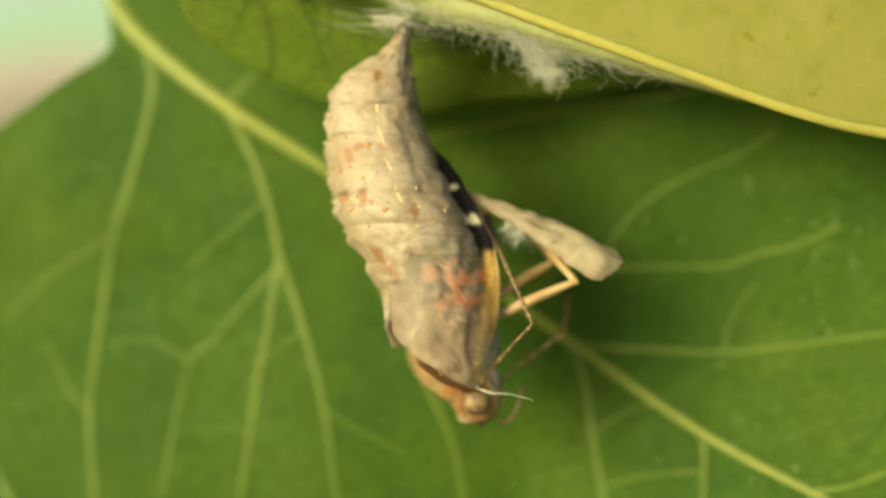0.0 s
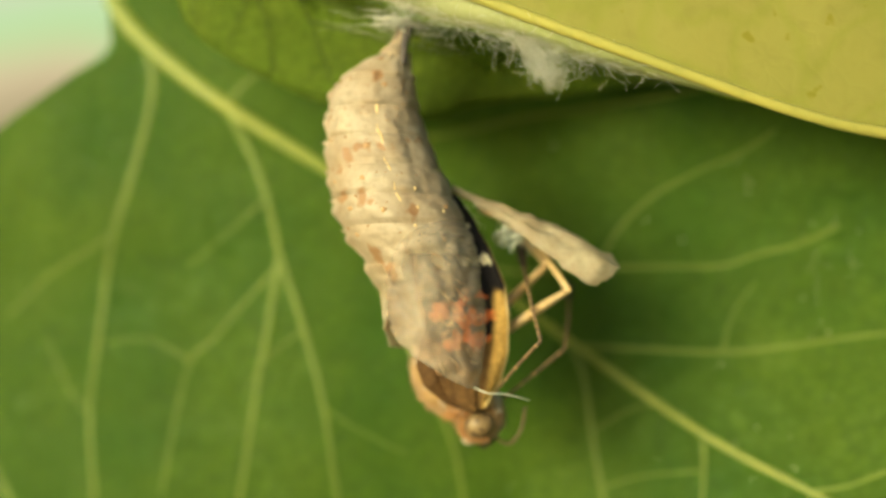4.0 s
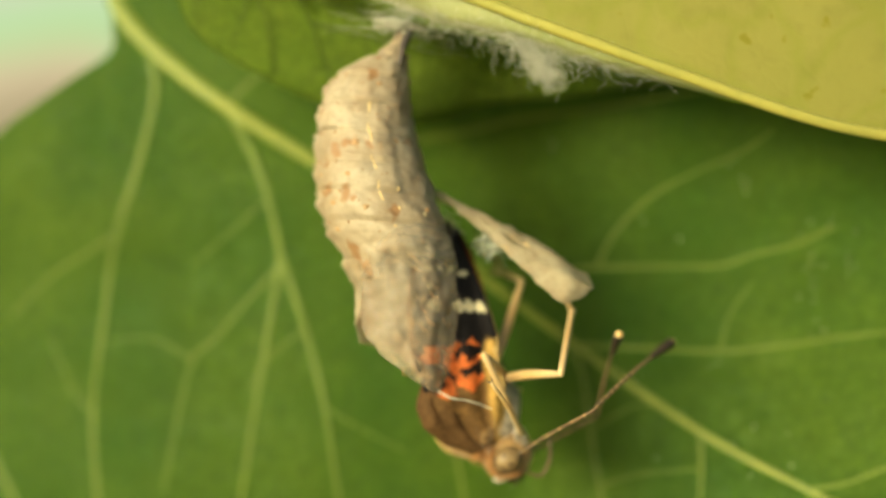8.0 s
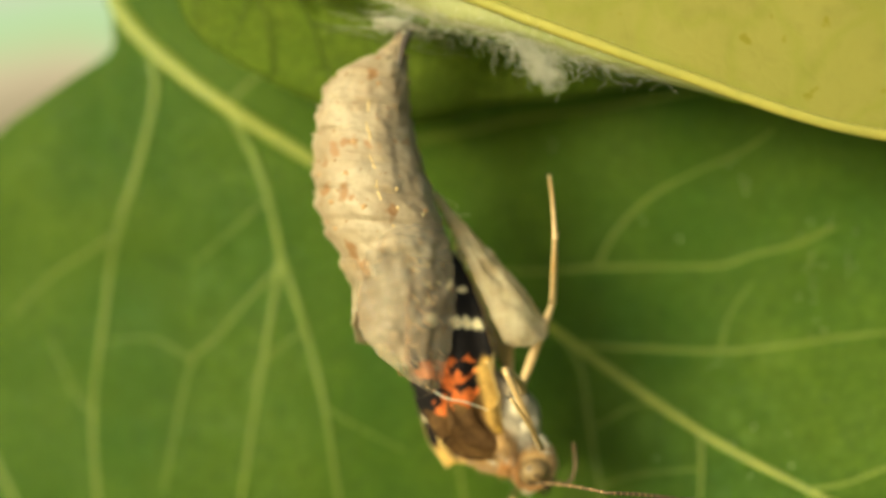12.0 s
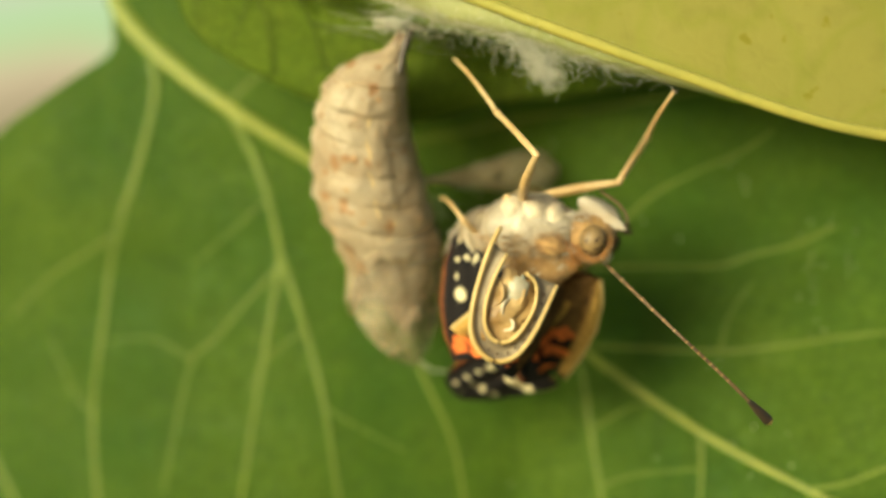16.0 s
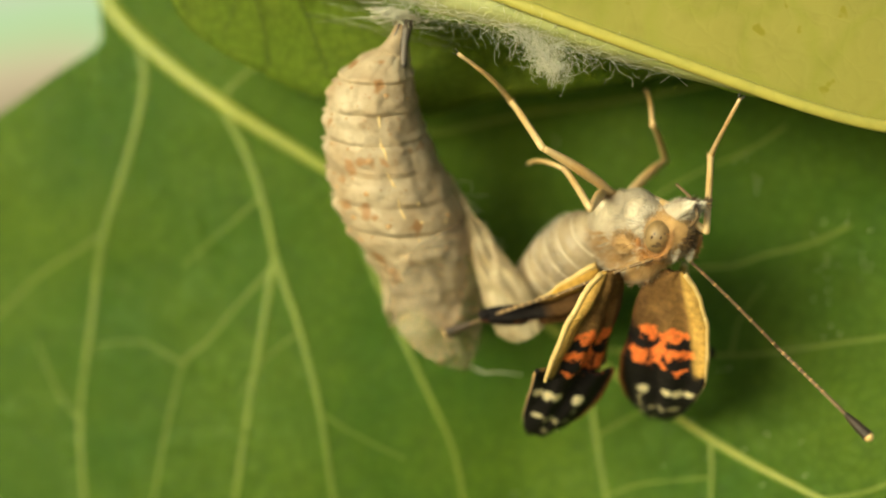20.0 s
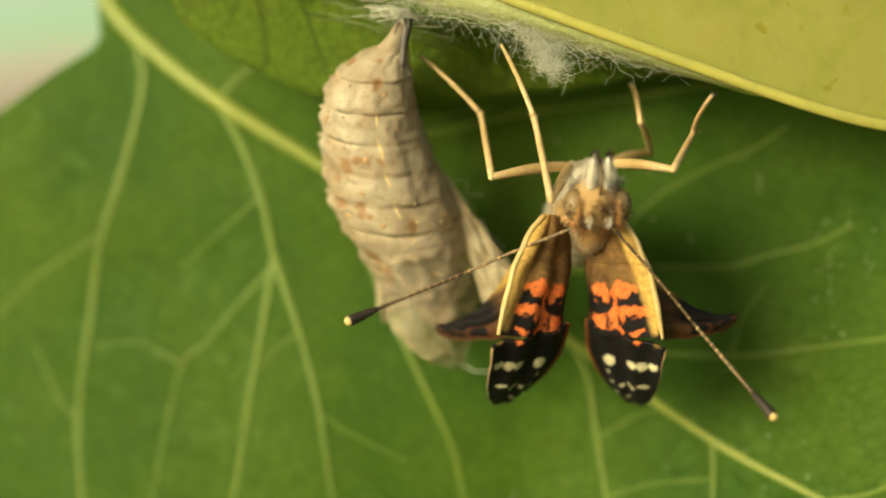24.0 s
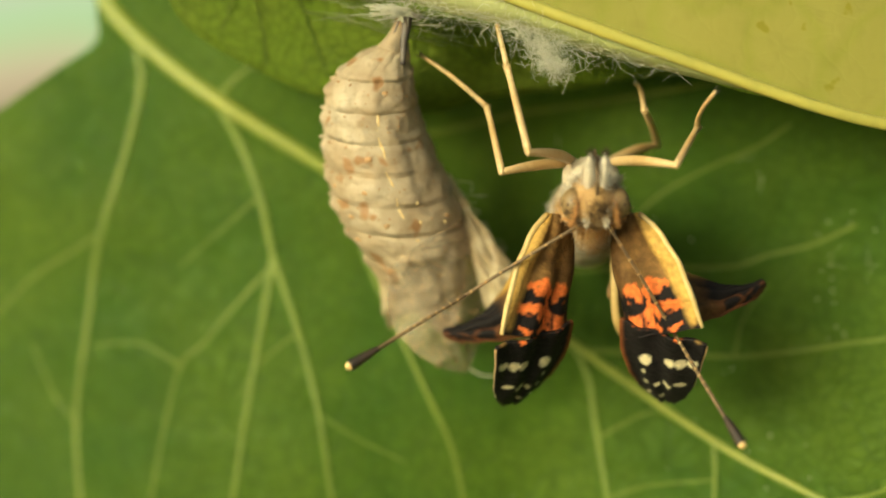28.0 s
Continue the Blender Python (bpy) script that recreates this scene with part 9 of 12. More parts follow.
    walk(MOVING["tibia_c"], [
        (0, at(-4.57, -5.34, -0.44, 95.6, -2.7, 177.3)), (1, at(-4.45, -5.45, -0.54, 95.7, -3.5, 177.4)),
        (2, at(-4.28, -5.56, -0.57, 95.6, -3.1, 177.6)), (3, at(-4.29, -5.56, -0.57, 95.5, -0.9, 177.9)),
        (3.5, at(-4.34, -5.55, -0.64, 95.5, -0.9, 178)), (5, at(-4.25, -5.63, -0.78, 95.5, -2, 178.4)),
        (6, at(-4.42, -5.57, -1.04, 95.5, -2.2, 178.5)), (6.5, at(-4.68, -5.42, -1.24, 95.5, -2.2, 178.5)),
        (7, at(-5.5, -4.71, -1.57, 95.5, -2.1, 178.4)), (7.25, at(-6.3, -3.6, -1.89, 95.5, -1.8, 178.4)),
        (7.5, at(-6.88, -1.96, -2.21, 95.5, -1, 178.4)), (7.75, at(-6.87, -1.97, -2.23, 95, 3, 175.4)), (8, at(-6.83, -2.18, -2.2, 94, 8.5, 172.3)),
        (8.5, at(-6.41, -3.34, -2.25, 93, 15.2, 171.9)), (8.75, at(-6.02, -4.04, -2.15, 93.5, 19.6, 171.9)),
        (9, at(-5.74, -4.42, -2.04, 94.3, 22.4, 172.2)), (9.25, at(-5.98, -4.08, -2.21, 94.5, 21.2, 172.3)),
        (9.5, at(-6.3, -3.52, -2.43, 94.7, 20, 172.4)), (9.75, at(-6.6, -2.91, -2.18, 94.7, 20, 172.5)),
        (10, at(-6.87, -2.08, -1.9, 94.7, 20, 172.6)), (10.25, at(-6.74, -2.34, -2.59, 94.9, 17.5, 172.7)),
        (10.5, at(-6.52, -2.6, -3.2, 95, 15, 172.8)), (10.75, at(-6.24, -3.29, -3.2, 94.9, 15.6, 172.9)),
        (11, at(-5.91, -3.88, -3.18, 94.9, 16.1, 173)), (11.25, at(-5.63, -4.31, -3.05, 95, 16, 173.2)),
        (11.5, at(-5.43, -4.59, -2.91, 95.1, 15.7, 173.3)), (11.75, at(-5.53, -4.51, -2.84, 95.3, 14.8, 173.5)),
        (12, at(-5.71, -4.34, -2.68, 95.5, 13.8, 173.6)), (12.25, at(-5.6, -4.57, -2.17, 95.7, 16.6, 173.8)),
        (12.5, at(-5.24, -4.98, -1.76, 95.9, 20.9, 173.9)), (12.75, at(-4.67, -5.45, -1.73, 89.1, 23.1, 154.9)),
        (13, at(-4.12, -5.8, -1.79, 80.7, 23.6, 135.1)), (13.25, at(-3.57, -6.06, -1.9, 71.6, 22.4, 117.8)),
        (13.5, at(-3.03, -6.25, -2.03, 59.6, 19.3, 102.2)), (13.62, at(-2.77, -6.31, -2.08, -11.3, 21.3, 93.6)),
        (13.75, at(-2.51, -6.37, -2.14, -80.8, 14.4, 88.7)), (14, at(-2.02, -6.44, -2.2, -119.1, 8.3, 77.9)),
        (14.25, at(-1.58, -6.48, -2.18, -128, 1.3, 70.2)), (14.5, at(-1.22, -6.48, -2.08, -136.1, -5.8, 66.7)),
        (14.75, at(-0.01, -6.3, -2.17, -145.7, -12.8, 66.5)), (14.88, at(0.57, -6.08, -2.19, -118.8, -35.2, -3.4)),
        (15, at(1.15, -5.86, -2.21, -86.8, -18.3, -76.8)), (15.25, at(1.02, -5.92, -2.29, -74.4, -22.6, -77.3)),
        (15.5, at(0.7, -6.04, -2.41, -64.8, -26, -78)), (15.62, at(0.4, -6.14, -2.42, -111.6, -56.3, -5.9)),
        (15.75, at(0.11, -6.24, -2.44, -161.8, -28.3, 69.4)), (16, at(-0.32, -6.35, -2.44, -165.7, -30.3, 70.3)),
        (16.25, at(-0.03, -6.3, -2.28, -170, -22.8, 70.3)), (16.33, at(0.13, -6.25, -2.28, -155.4, -25.3, 10.4)),
        (16.42, at(0.29, -6.2, -2.28, -145.8, -15.2, -47)), (16.5, at(0.45, -6.15, -2.28, -149, -2, -100.5)),
        (16.75, at(-1.38, -6.44, -2.52, -162.7, 18.4, -117.4)), (16.83, at(-1.92, -6.35, -2.59, -154.3, 66.4, -124.1)),
        (16.92, at(-2.46, -6.26, -2.65, 29.7, 65.2, 47.3)), (17, at(-3, -6.17, -2.72, 38.1, 17.3, 40.4)),
        (17.12, at(-2.47, -6.29, -2.6, 57.4, 79.4, 79)), (17.25, at(-1.93, -6.42, -2.49, -169.5, 34.7, -130.5)),
        (17.5, at(-0.81, -6.42, -2.47, -174.2, 40.1, -131.6)), (17.75, at(-1.39, -6.37, -2.92, -178.6, 37.3, -138.8)),
        (18, at(-2.27, -6.21, -3.24, 178.6, 34.3, -144.6)), (18.5, at(-2.01, -6.17, -3.49, 178.1, 27.8, -144.7)),
        (18.75, at(-2.43, -6.07, -3.6, 178, 24, -145.6)), (18.88, at(-2.65, -6.01, -3.62, 131.9, 55.9, 130.1)),
        (19, at(-2.87, -5.95, -3.64, 88.5, 22.3, 48.2)), (19.5, at(-2.9, -5.97, -3.55, 86.7, 23, 49.9)),
        (20, at(-3.68, -5.64, -3.63, 85, 24.7, 52.3)), (20.5, at(-3.36, -5.82, -3.52, 74.1, 29.1, 55.3)),
        (21, at(-3.39, -5.86, -3.37, 67.5, 33.7, 54.9)), (21.5, at(-4.72, -5.13, -3.27, 81.9, 25.9, 31.5)),
        (22, at(-4.98, -5.02, -2.95, 86.8, 24.8, 25.5)), (22.5, at(-5.13, -4.97, -2.67, 91.8, 23.8, 21.2)),
        (23, at(-5.23, -4.92, -2.43, 95.4, 23.1, 18.1)), (23.5, at(-5.36, -4.82, -2.21, 96.6, 22.8, 16)),
        (24, at(-5.77, -4.36, -2.23, 93.3, 22.4, 15.8)), (24.17, at(-5.32, -4.74, -2.41, 113, 48.4, 63.5)),
        (24.33, at(-4.87, -5.12, -2.58, 159, 47.5, 134.5)), (24.5, at(-4.42, -5.5, -2.75, 177.1, 20.8, -179.1)),
        (24.75, at(-5.19, -4.77, -2.62, 134.9, 54.5, 101.9)), (25, at(-5.96, -4.05, -2.49, 87.6, 24.1, 18.5)),
        (25.5, at(-5.62, -4.45, -2.67, 87.6, 24.1, 18.4)), (26, at(-6.29, -3.56, -2.35, 86.8, 24.3, 18.3)),
        (26.5, at(-6.25, -3.51, -2.69, 86.5, 24.3, 16.8)), (27, at(-6.29, -3.49, -2.58, 86.1, 24.4, 15.4)),
        (27.5, at(-5.9, -4.13, -2.51, 86.3, 24.3, 15.2)), (28, at(-5.78, -4.31, -2.44, 86.8, 25.4, 15.2))])
    walk(MOVING["tarsus_c"], [
        (0, at(-9.85, -5.09, -0.19, -95.2, 2.1, 0.2)), (1, at(-9.74, -5.21, -0.21, -95.2, 2.7, 0.3)), (2, at(-9.57, -5.34, -0.28, -94.9, 1.8, 3.9)),
        (3.5, at(-9.63, -5.37, -0.56, -94.8, -1.4, 7.8)), (5, at(-9.55, -5.48, -0.6, -94.5, -1.6, 11)),
        (6, at(-9.71, -5.43, -0.84, -94.5, -2.4, 12.5)), (6.5, at(-9.97, -5.28, -1.04, -94.5, -2.9, 13)),
        (7, at(-10.79, -4.57, -1.37, -94.5, -3.4, 13.4)), (7.25, at(-11.6, -3.45, -1.72, -93.2, -4, -11)),
        (7.5, at(-12.17, -1.81, -2.11, -92.9, -5, -10.9)), (7.75, at(-12.15, -1.55, -2.51, -91.6, -9.3, -14.4)),
        (8, at(-12.02, -1.48, -2.98, -89.2, -14.9, -18.4)), (8.5, at(-11.48, -2.61, -3.63, -86, -21.9, -20.5)),
        (8.75, at(-10.96, -3.33, -3.94, -99.5, -27.3, 10.9)), (9, at(-10.6, -3.75, -4.06, -101.6, -30, 12.2)),
        (9.25, at(-10.88, -3.42, -4.12, -101.4, -29.3, 12.2)), (9.5, at(-11.23, -2.86, -4.24, -85.4, -28.7, -20.9)),
        (9.75, at(-11.54, -2.26, -3.99, -85.6, -29.3, -19.9)), (10, at(-11.81, -1.44, -3.72, -86.1, -29.9, -18.3)),
        (10.25, at(-11.75, -1.7, -4.19, -87.1, -28.3, -16.3)), (10.5, at(-11.6, -1.96, -4.57, -88.3, -26.6, -13.9)),
        (10.75, at(-11.3, -2.66, -4.62, -89.2, -28, -11)), (11, at(-10.96, -3.26, -4.65, -93, -29.4, -2.3)),
        (11.25, at(-10.69, -3.7, -4.51, -92.2, -30, -3.6)), (11.5, at(-10.5, -4, -4.35, -92.2, -30.5, -3.4)),
        (11.75, at(-10.62, -3.93, -4.19, -92.2, -30.2, -3.3)), (12, at(-10.83, -3.77, -3.95, -92.2, -29.8, -3.2)),
        (12.25, at(-10.65, -4.02, -3.69, -92.5, -33.2, -3)), (12.5, at(-10.16, -4.45, -3.65, -92.9, -38.2, -2.8)),
        (12.75, at(-9.08, -3.38, -3.81, -76.4, -39.8, -28.2)), (13, at(-7.56, -2.37, -3.91, -58.9, -36.2, -52.7)),
        (13.25, at(-5.85, -1.72, -3.92, -43.5, -29.6, -71)), (13.5, at(-4.09, -1.36, -3.77, -17, -21, -85.1)),
        (13.62, at(-3.25, -1.3, -3.61, 48, -19.5, -93.9)), (13.75, at(-2.4, -1.24, -3.45, 110.5, -11.4, -96.2)),
        (14, at(-0.92, -1.31, -2.96, 132.5, -1.6, -104.7)), (14.25, at(0.21, -1.49, -2.3, 139.3, 7.6, -111)),
        (14.5, at(0.87, -1.64, -1.54, 143.7, 15.5, -114.6)), (14.75, at(2.06, -1.56, -1, 149.5, 21.5, -115)),
        (14.88, at(2.18, -6.16, -0.77, 111.6, 47.1, 176.7)), (15, at(2.29, -10.76, -0.55, 69.9, 24.9, 105.1)),
        (15.25, at(2.1, -10.69, -0.26, 68.1, 26, 105)), (15.5, at(1.69, -10.7, -0.08, 68.1, 26.3, 104.7)),
        (15.62, at(1.72, -6.29, -0.01, 112.7, 52.1, 175.5)), (15.75, at(1.75, -1.87, 0.07, 156.9, 26.1, -114)),
        (16, at(1.22, -2.04, 0.24, 159.1, 27.7, -114.6)), (16.25, at(1.61, -1.7, -0.23, 166.2, 27.7, -113.2)),
        (16.38, at(0.55, -6.53, -1.16, 109.1, 61.2, 155.7)), (16.5, at(-0.51, -11.36, -2.09, 65.2, 21, 76.6)),
        (16.62, at(-2.11, -11.13, -3.14, 121.8, 10.9, 66.3)), (16.75, at(-3.7, -10.9, -4.2, 178.2, 13.7, 52)),
        (16.83, at(-2.18, -8.23, -4.23, -179.9, 25.6, 109.6)), (16.92, at(-0.67, -5.56, -4.26, -167.1, 30, 172.6)),
        (17, at(0.85, -2.88, -4.29, -157, 22.1, -125.9)), (17.08, at(-1.02, -5.17, -4.7, -151.1, 21.7, -69.7)),
        (17.17, at(-2.89, -7.45, -5.1, -148.2, 17, -14.7)), (17.25, at(-4.76, -9.73, -5.51, -150.5, 12, 38.8)),
        (17.5, at(-3.5, -9.45, -5.88, -165.4, 13.4, 42.5)), (17.75, at(-4.56, -9.14, -6.13, 137.3, 16.1, 42)),
        (18, at(-5.84, -8.75, -6.23, 106.1, 18.2, 41.5)), (18.25, at(-5.8, -8.79, -6.16, 100.2, 19, 43.7)),
        (18.5, at(-5.84, -8.88, -5.96, 93.7, 20.1, 45.6)), (18.75, at(-6.42, -8.8, -5.75, 89.1, 21.5, 46.3)),
        (18.83, at(-4.15, -6.63, -5.72, 108.1, 50.4, 92.4)), (18.92, at(-1.87, -4.46, -5.68, 160.4, 50.6, 168.4)),
        (19, at(0.4, -2.29, -5.65, 179.8, 21.9, -145.1)), (19.5, at(0.25, -2.24, -5.62, 178.9, 22.5, -145.9)),
        (20, at(-0.73, -1.83, -5.85, 178.1, 23, -146.2)), (20.5, at(-0.73, -2.01, -6.1, 179.2, 21.4, -145.3)),
        (21, at(-0.85, -2.25, -6.31, -178.2, 19, -147)), (21.5, at(-0.65, -2.64, -5.58, 179.4, 22.1, -163.3)),
        (22.5, at(-0.6, -3.21, -4.81, 179, 24.5, -172.6)), (23, at(-0.6, -3.4, -4.5, 179.2, 25.3, -175.4)),
        (23.5, at(-0.67, -3.48, -4.26, 179.4, 25.7, -177.4)), (24, at(-1.06, -3.02, -4.25, 179.1, 24.9, -178.9)),
        (24.25, at(-5.22, -4.3, -4.44, 133.1, 55.7, 98.5)), (24.5, at(-9.37, -5.57, -4.63, 89.6, 23.3, 18.2)),
        (24.75, at(-5.37, -4.04, -4.64, 137, 52.9, 101.7)), (25, at(-1.38, -2.51, -4.66, 177.8, 18.9, 179.6)),
        (25.5, at(-1.03, -2.92, -4.83, 178.1, 18.3, 179.8)), (26, at(-1.7, -2.04, -4.54, 178.5, 18.1, -179.8)),
        (26.5, at(-1.63, -2.12, -4.88, 179.3, 17.9, 179.5)), (27, at(-1.63, -2.21, -4.77, -179.8, 17.8, 178.9)),
        (27.5, at(-1.24, -2.86, -4.69, -179.3, 17.6, 179.3)), (28, at(-1.16, -3.05, -4.71, -179, 16.4, 179.5))])
    # added fold piece: in view near 15-17 s, otherwise mostly tucked among the wings
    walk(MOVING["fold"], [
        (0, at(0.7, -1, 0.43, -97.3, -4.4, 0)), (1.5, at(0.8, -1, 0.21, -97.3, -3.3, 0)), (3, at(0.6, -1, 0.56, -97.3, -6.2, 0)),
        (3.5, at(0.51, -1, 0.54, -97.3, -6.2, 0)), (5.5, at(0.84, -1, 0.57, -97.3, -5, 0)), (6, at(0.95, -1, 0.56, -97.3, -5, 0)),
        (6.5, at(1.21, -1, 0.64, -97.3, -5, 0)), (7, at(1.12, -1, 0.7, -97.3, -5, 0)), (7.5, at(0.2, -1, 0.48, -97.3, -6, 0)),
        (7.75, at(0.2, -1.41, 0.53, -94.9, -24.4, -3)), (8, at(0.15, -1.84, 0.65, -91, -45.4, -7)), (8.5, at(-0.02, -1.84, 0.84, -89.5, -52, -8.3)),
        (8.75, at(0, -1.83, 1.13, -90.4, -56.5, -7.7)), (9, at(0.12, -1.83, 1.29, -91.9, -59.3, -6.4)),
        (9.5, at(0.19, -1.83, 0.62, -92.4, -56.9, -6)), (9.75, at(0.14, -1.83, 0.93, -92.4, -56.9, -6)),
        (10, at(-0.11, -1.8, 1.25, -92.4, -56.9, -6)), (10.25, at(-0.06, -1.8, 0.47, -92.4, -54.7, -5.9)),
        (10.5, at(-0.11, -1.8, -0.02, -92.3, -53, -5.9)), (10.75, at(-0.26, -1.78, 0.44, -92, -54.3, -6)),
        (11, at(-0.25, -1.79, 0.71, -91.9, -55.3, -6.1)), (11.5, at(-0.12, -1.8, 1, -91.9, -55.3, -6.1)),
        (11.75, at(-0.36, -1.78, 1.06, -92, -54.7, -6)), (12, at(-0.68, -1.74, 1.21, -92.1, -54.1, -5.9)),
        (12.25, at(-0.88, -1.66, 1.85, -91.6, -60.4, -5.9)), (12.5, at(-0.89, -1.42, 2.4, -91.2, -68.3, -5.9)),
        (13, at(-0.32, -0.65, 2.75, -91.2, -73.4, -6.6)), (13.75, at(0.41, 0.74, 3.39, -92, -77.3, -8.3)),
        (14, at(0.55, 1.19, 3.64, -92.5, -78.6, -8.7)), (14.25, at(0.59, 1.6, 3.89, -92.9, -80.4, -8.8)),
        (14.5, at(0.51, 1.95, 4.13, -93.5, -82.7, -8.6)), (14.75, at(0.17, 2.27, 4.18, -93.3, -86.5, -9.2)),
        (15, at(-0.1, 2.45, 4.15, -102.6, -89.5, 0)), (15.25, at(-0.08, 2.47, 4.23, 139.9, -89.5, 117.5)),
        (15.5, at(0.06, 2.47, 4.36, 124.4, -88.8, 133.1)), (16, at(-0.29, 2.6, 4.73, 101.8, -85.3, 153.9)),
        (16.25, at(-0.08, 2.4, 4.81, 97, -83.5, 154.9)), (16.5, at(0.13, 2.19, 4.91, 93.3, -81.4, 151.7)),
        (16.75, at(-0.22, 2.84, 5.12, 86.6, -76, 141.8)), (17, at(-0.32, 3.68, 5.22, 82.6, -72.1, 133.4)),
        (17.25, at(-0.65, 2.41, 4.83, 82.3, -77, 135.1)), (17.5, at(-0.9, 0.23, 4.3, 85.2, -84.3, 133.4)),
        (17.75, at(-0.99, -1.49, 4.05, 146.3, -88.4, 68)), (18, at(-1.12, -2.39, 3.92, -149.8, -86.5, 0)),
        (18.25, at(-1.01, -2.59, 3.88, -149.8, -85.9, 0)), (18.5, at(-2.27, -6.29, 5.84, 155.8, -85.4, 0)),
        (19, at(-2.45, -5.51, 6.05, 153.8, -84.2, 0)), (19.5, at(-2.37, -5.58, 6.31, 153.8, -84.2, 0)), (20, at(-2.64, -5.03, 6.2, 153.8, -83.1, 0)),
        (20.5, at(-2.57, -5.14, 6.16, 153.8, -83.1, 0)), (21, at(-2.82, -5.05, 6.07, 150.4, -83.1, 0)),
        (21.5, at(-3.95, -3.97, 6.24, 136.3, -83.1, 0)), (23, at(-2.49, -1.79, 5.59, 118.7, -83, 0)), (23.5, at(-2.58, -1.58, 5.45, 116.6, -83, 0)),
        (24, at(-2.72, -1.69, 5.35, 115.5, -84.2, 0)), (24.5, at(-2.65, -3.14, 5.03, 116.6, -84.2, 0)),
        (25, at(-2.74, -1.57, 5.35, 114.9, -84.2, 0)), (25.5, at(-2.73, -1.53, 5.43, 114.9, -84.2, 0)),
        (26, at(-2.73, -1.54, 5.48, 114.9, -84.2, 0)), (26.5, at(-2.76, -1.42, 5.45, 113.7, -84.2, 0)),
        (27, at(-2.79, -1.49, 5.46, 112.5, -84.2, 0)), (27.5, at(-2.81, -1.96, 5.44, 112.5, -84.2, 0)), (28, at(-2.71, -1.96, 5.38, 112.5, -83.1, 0))])
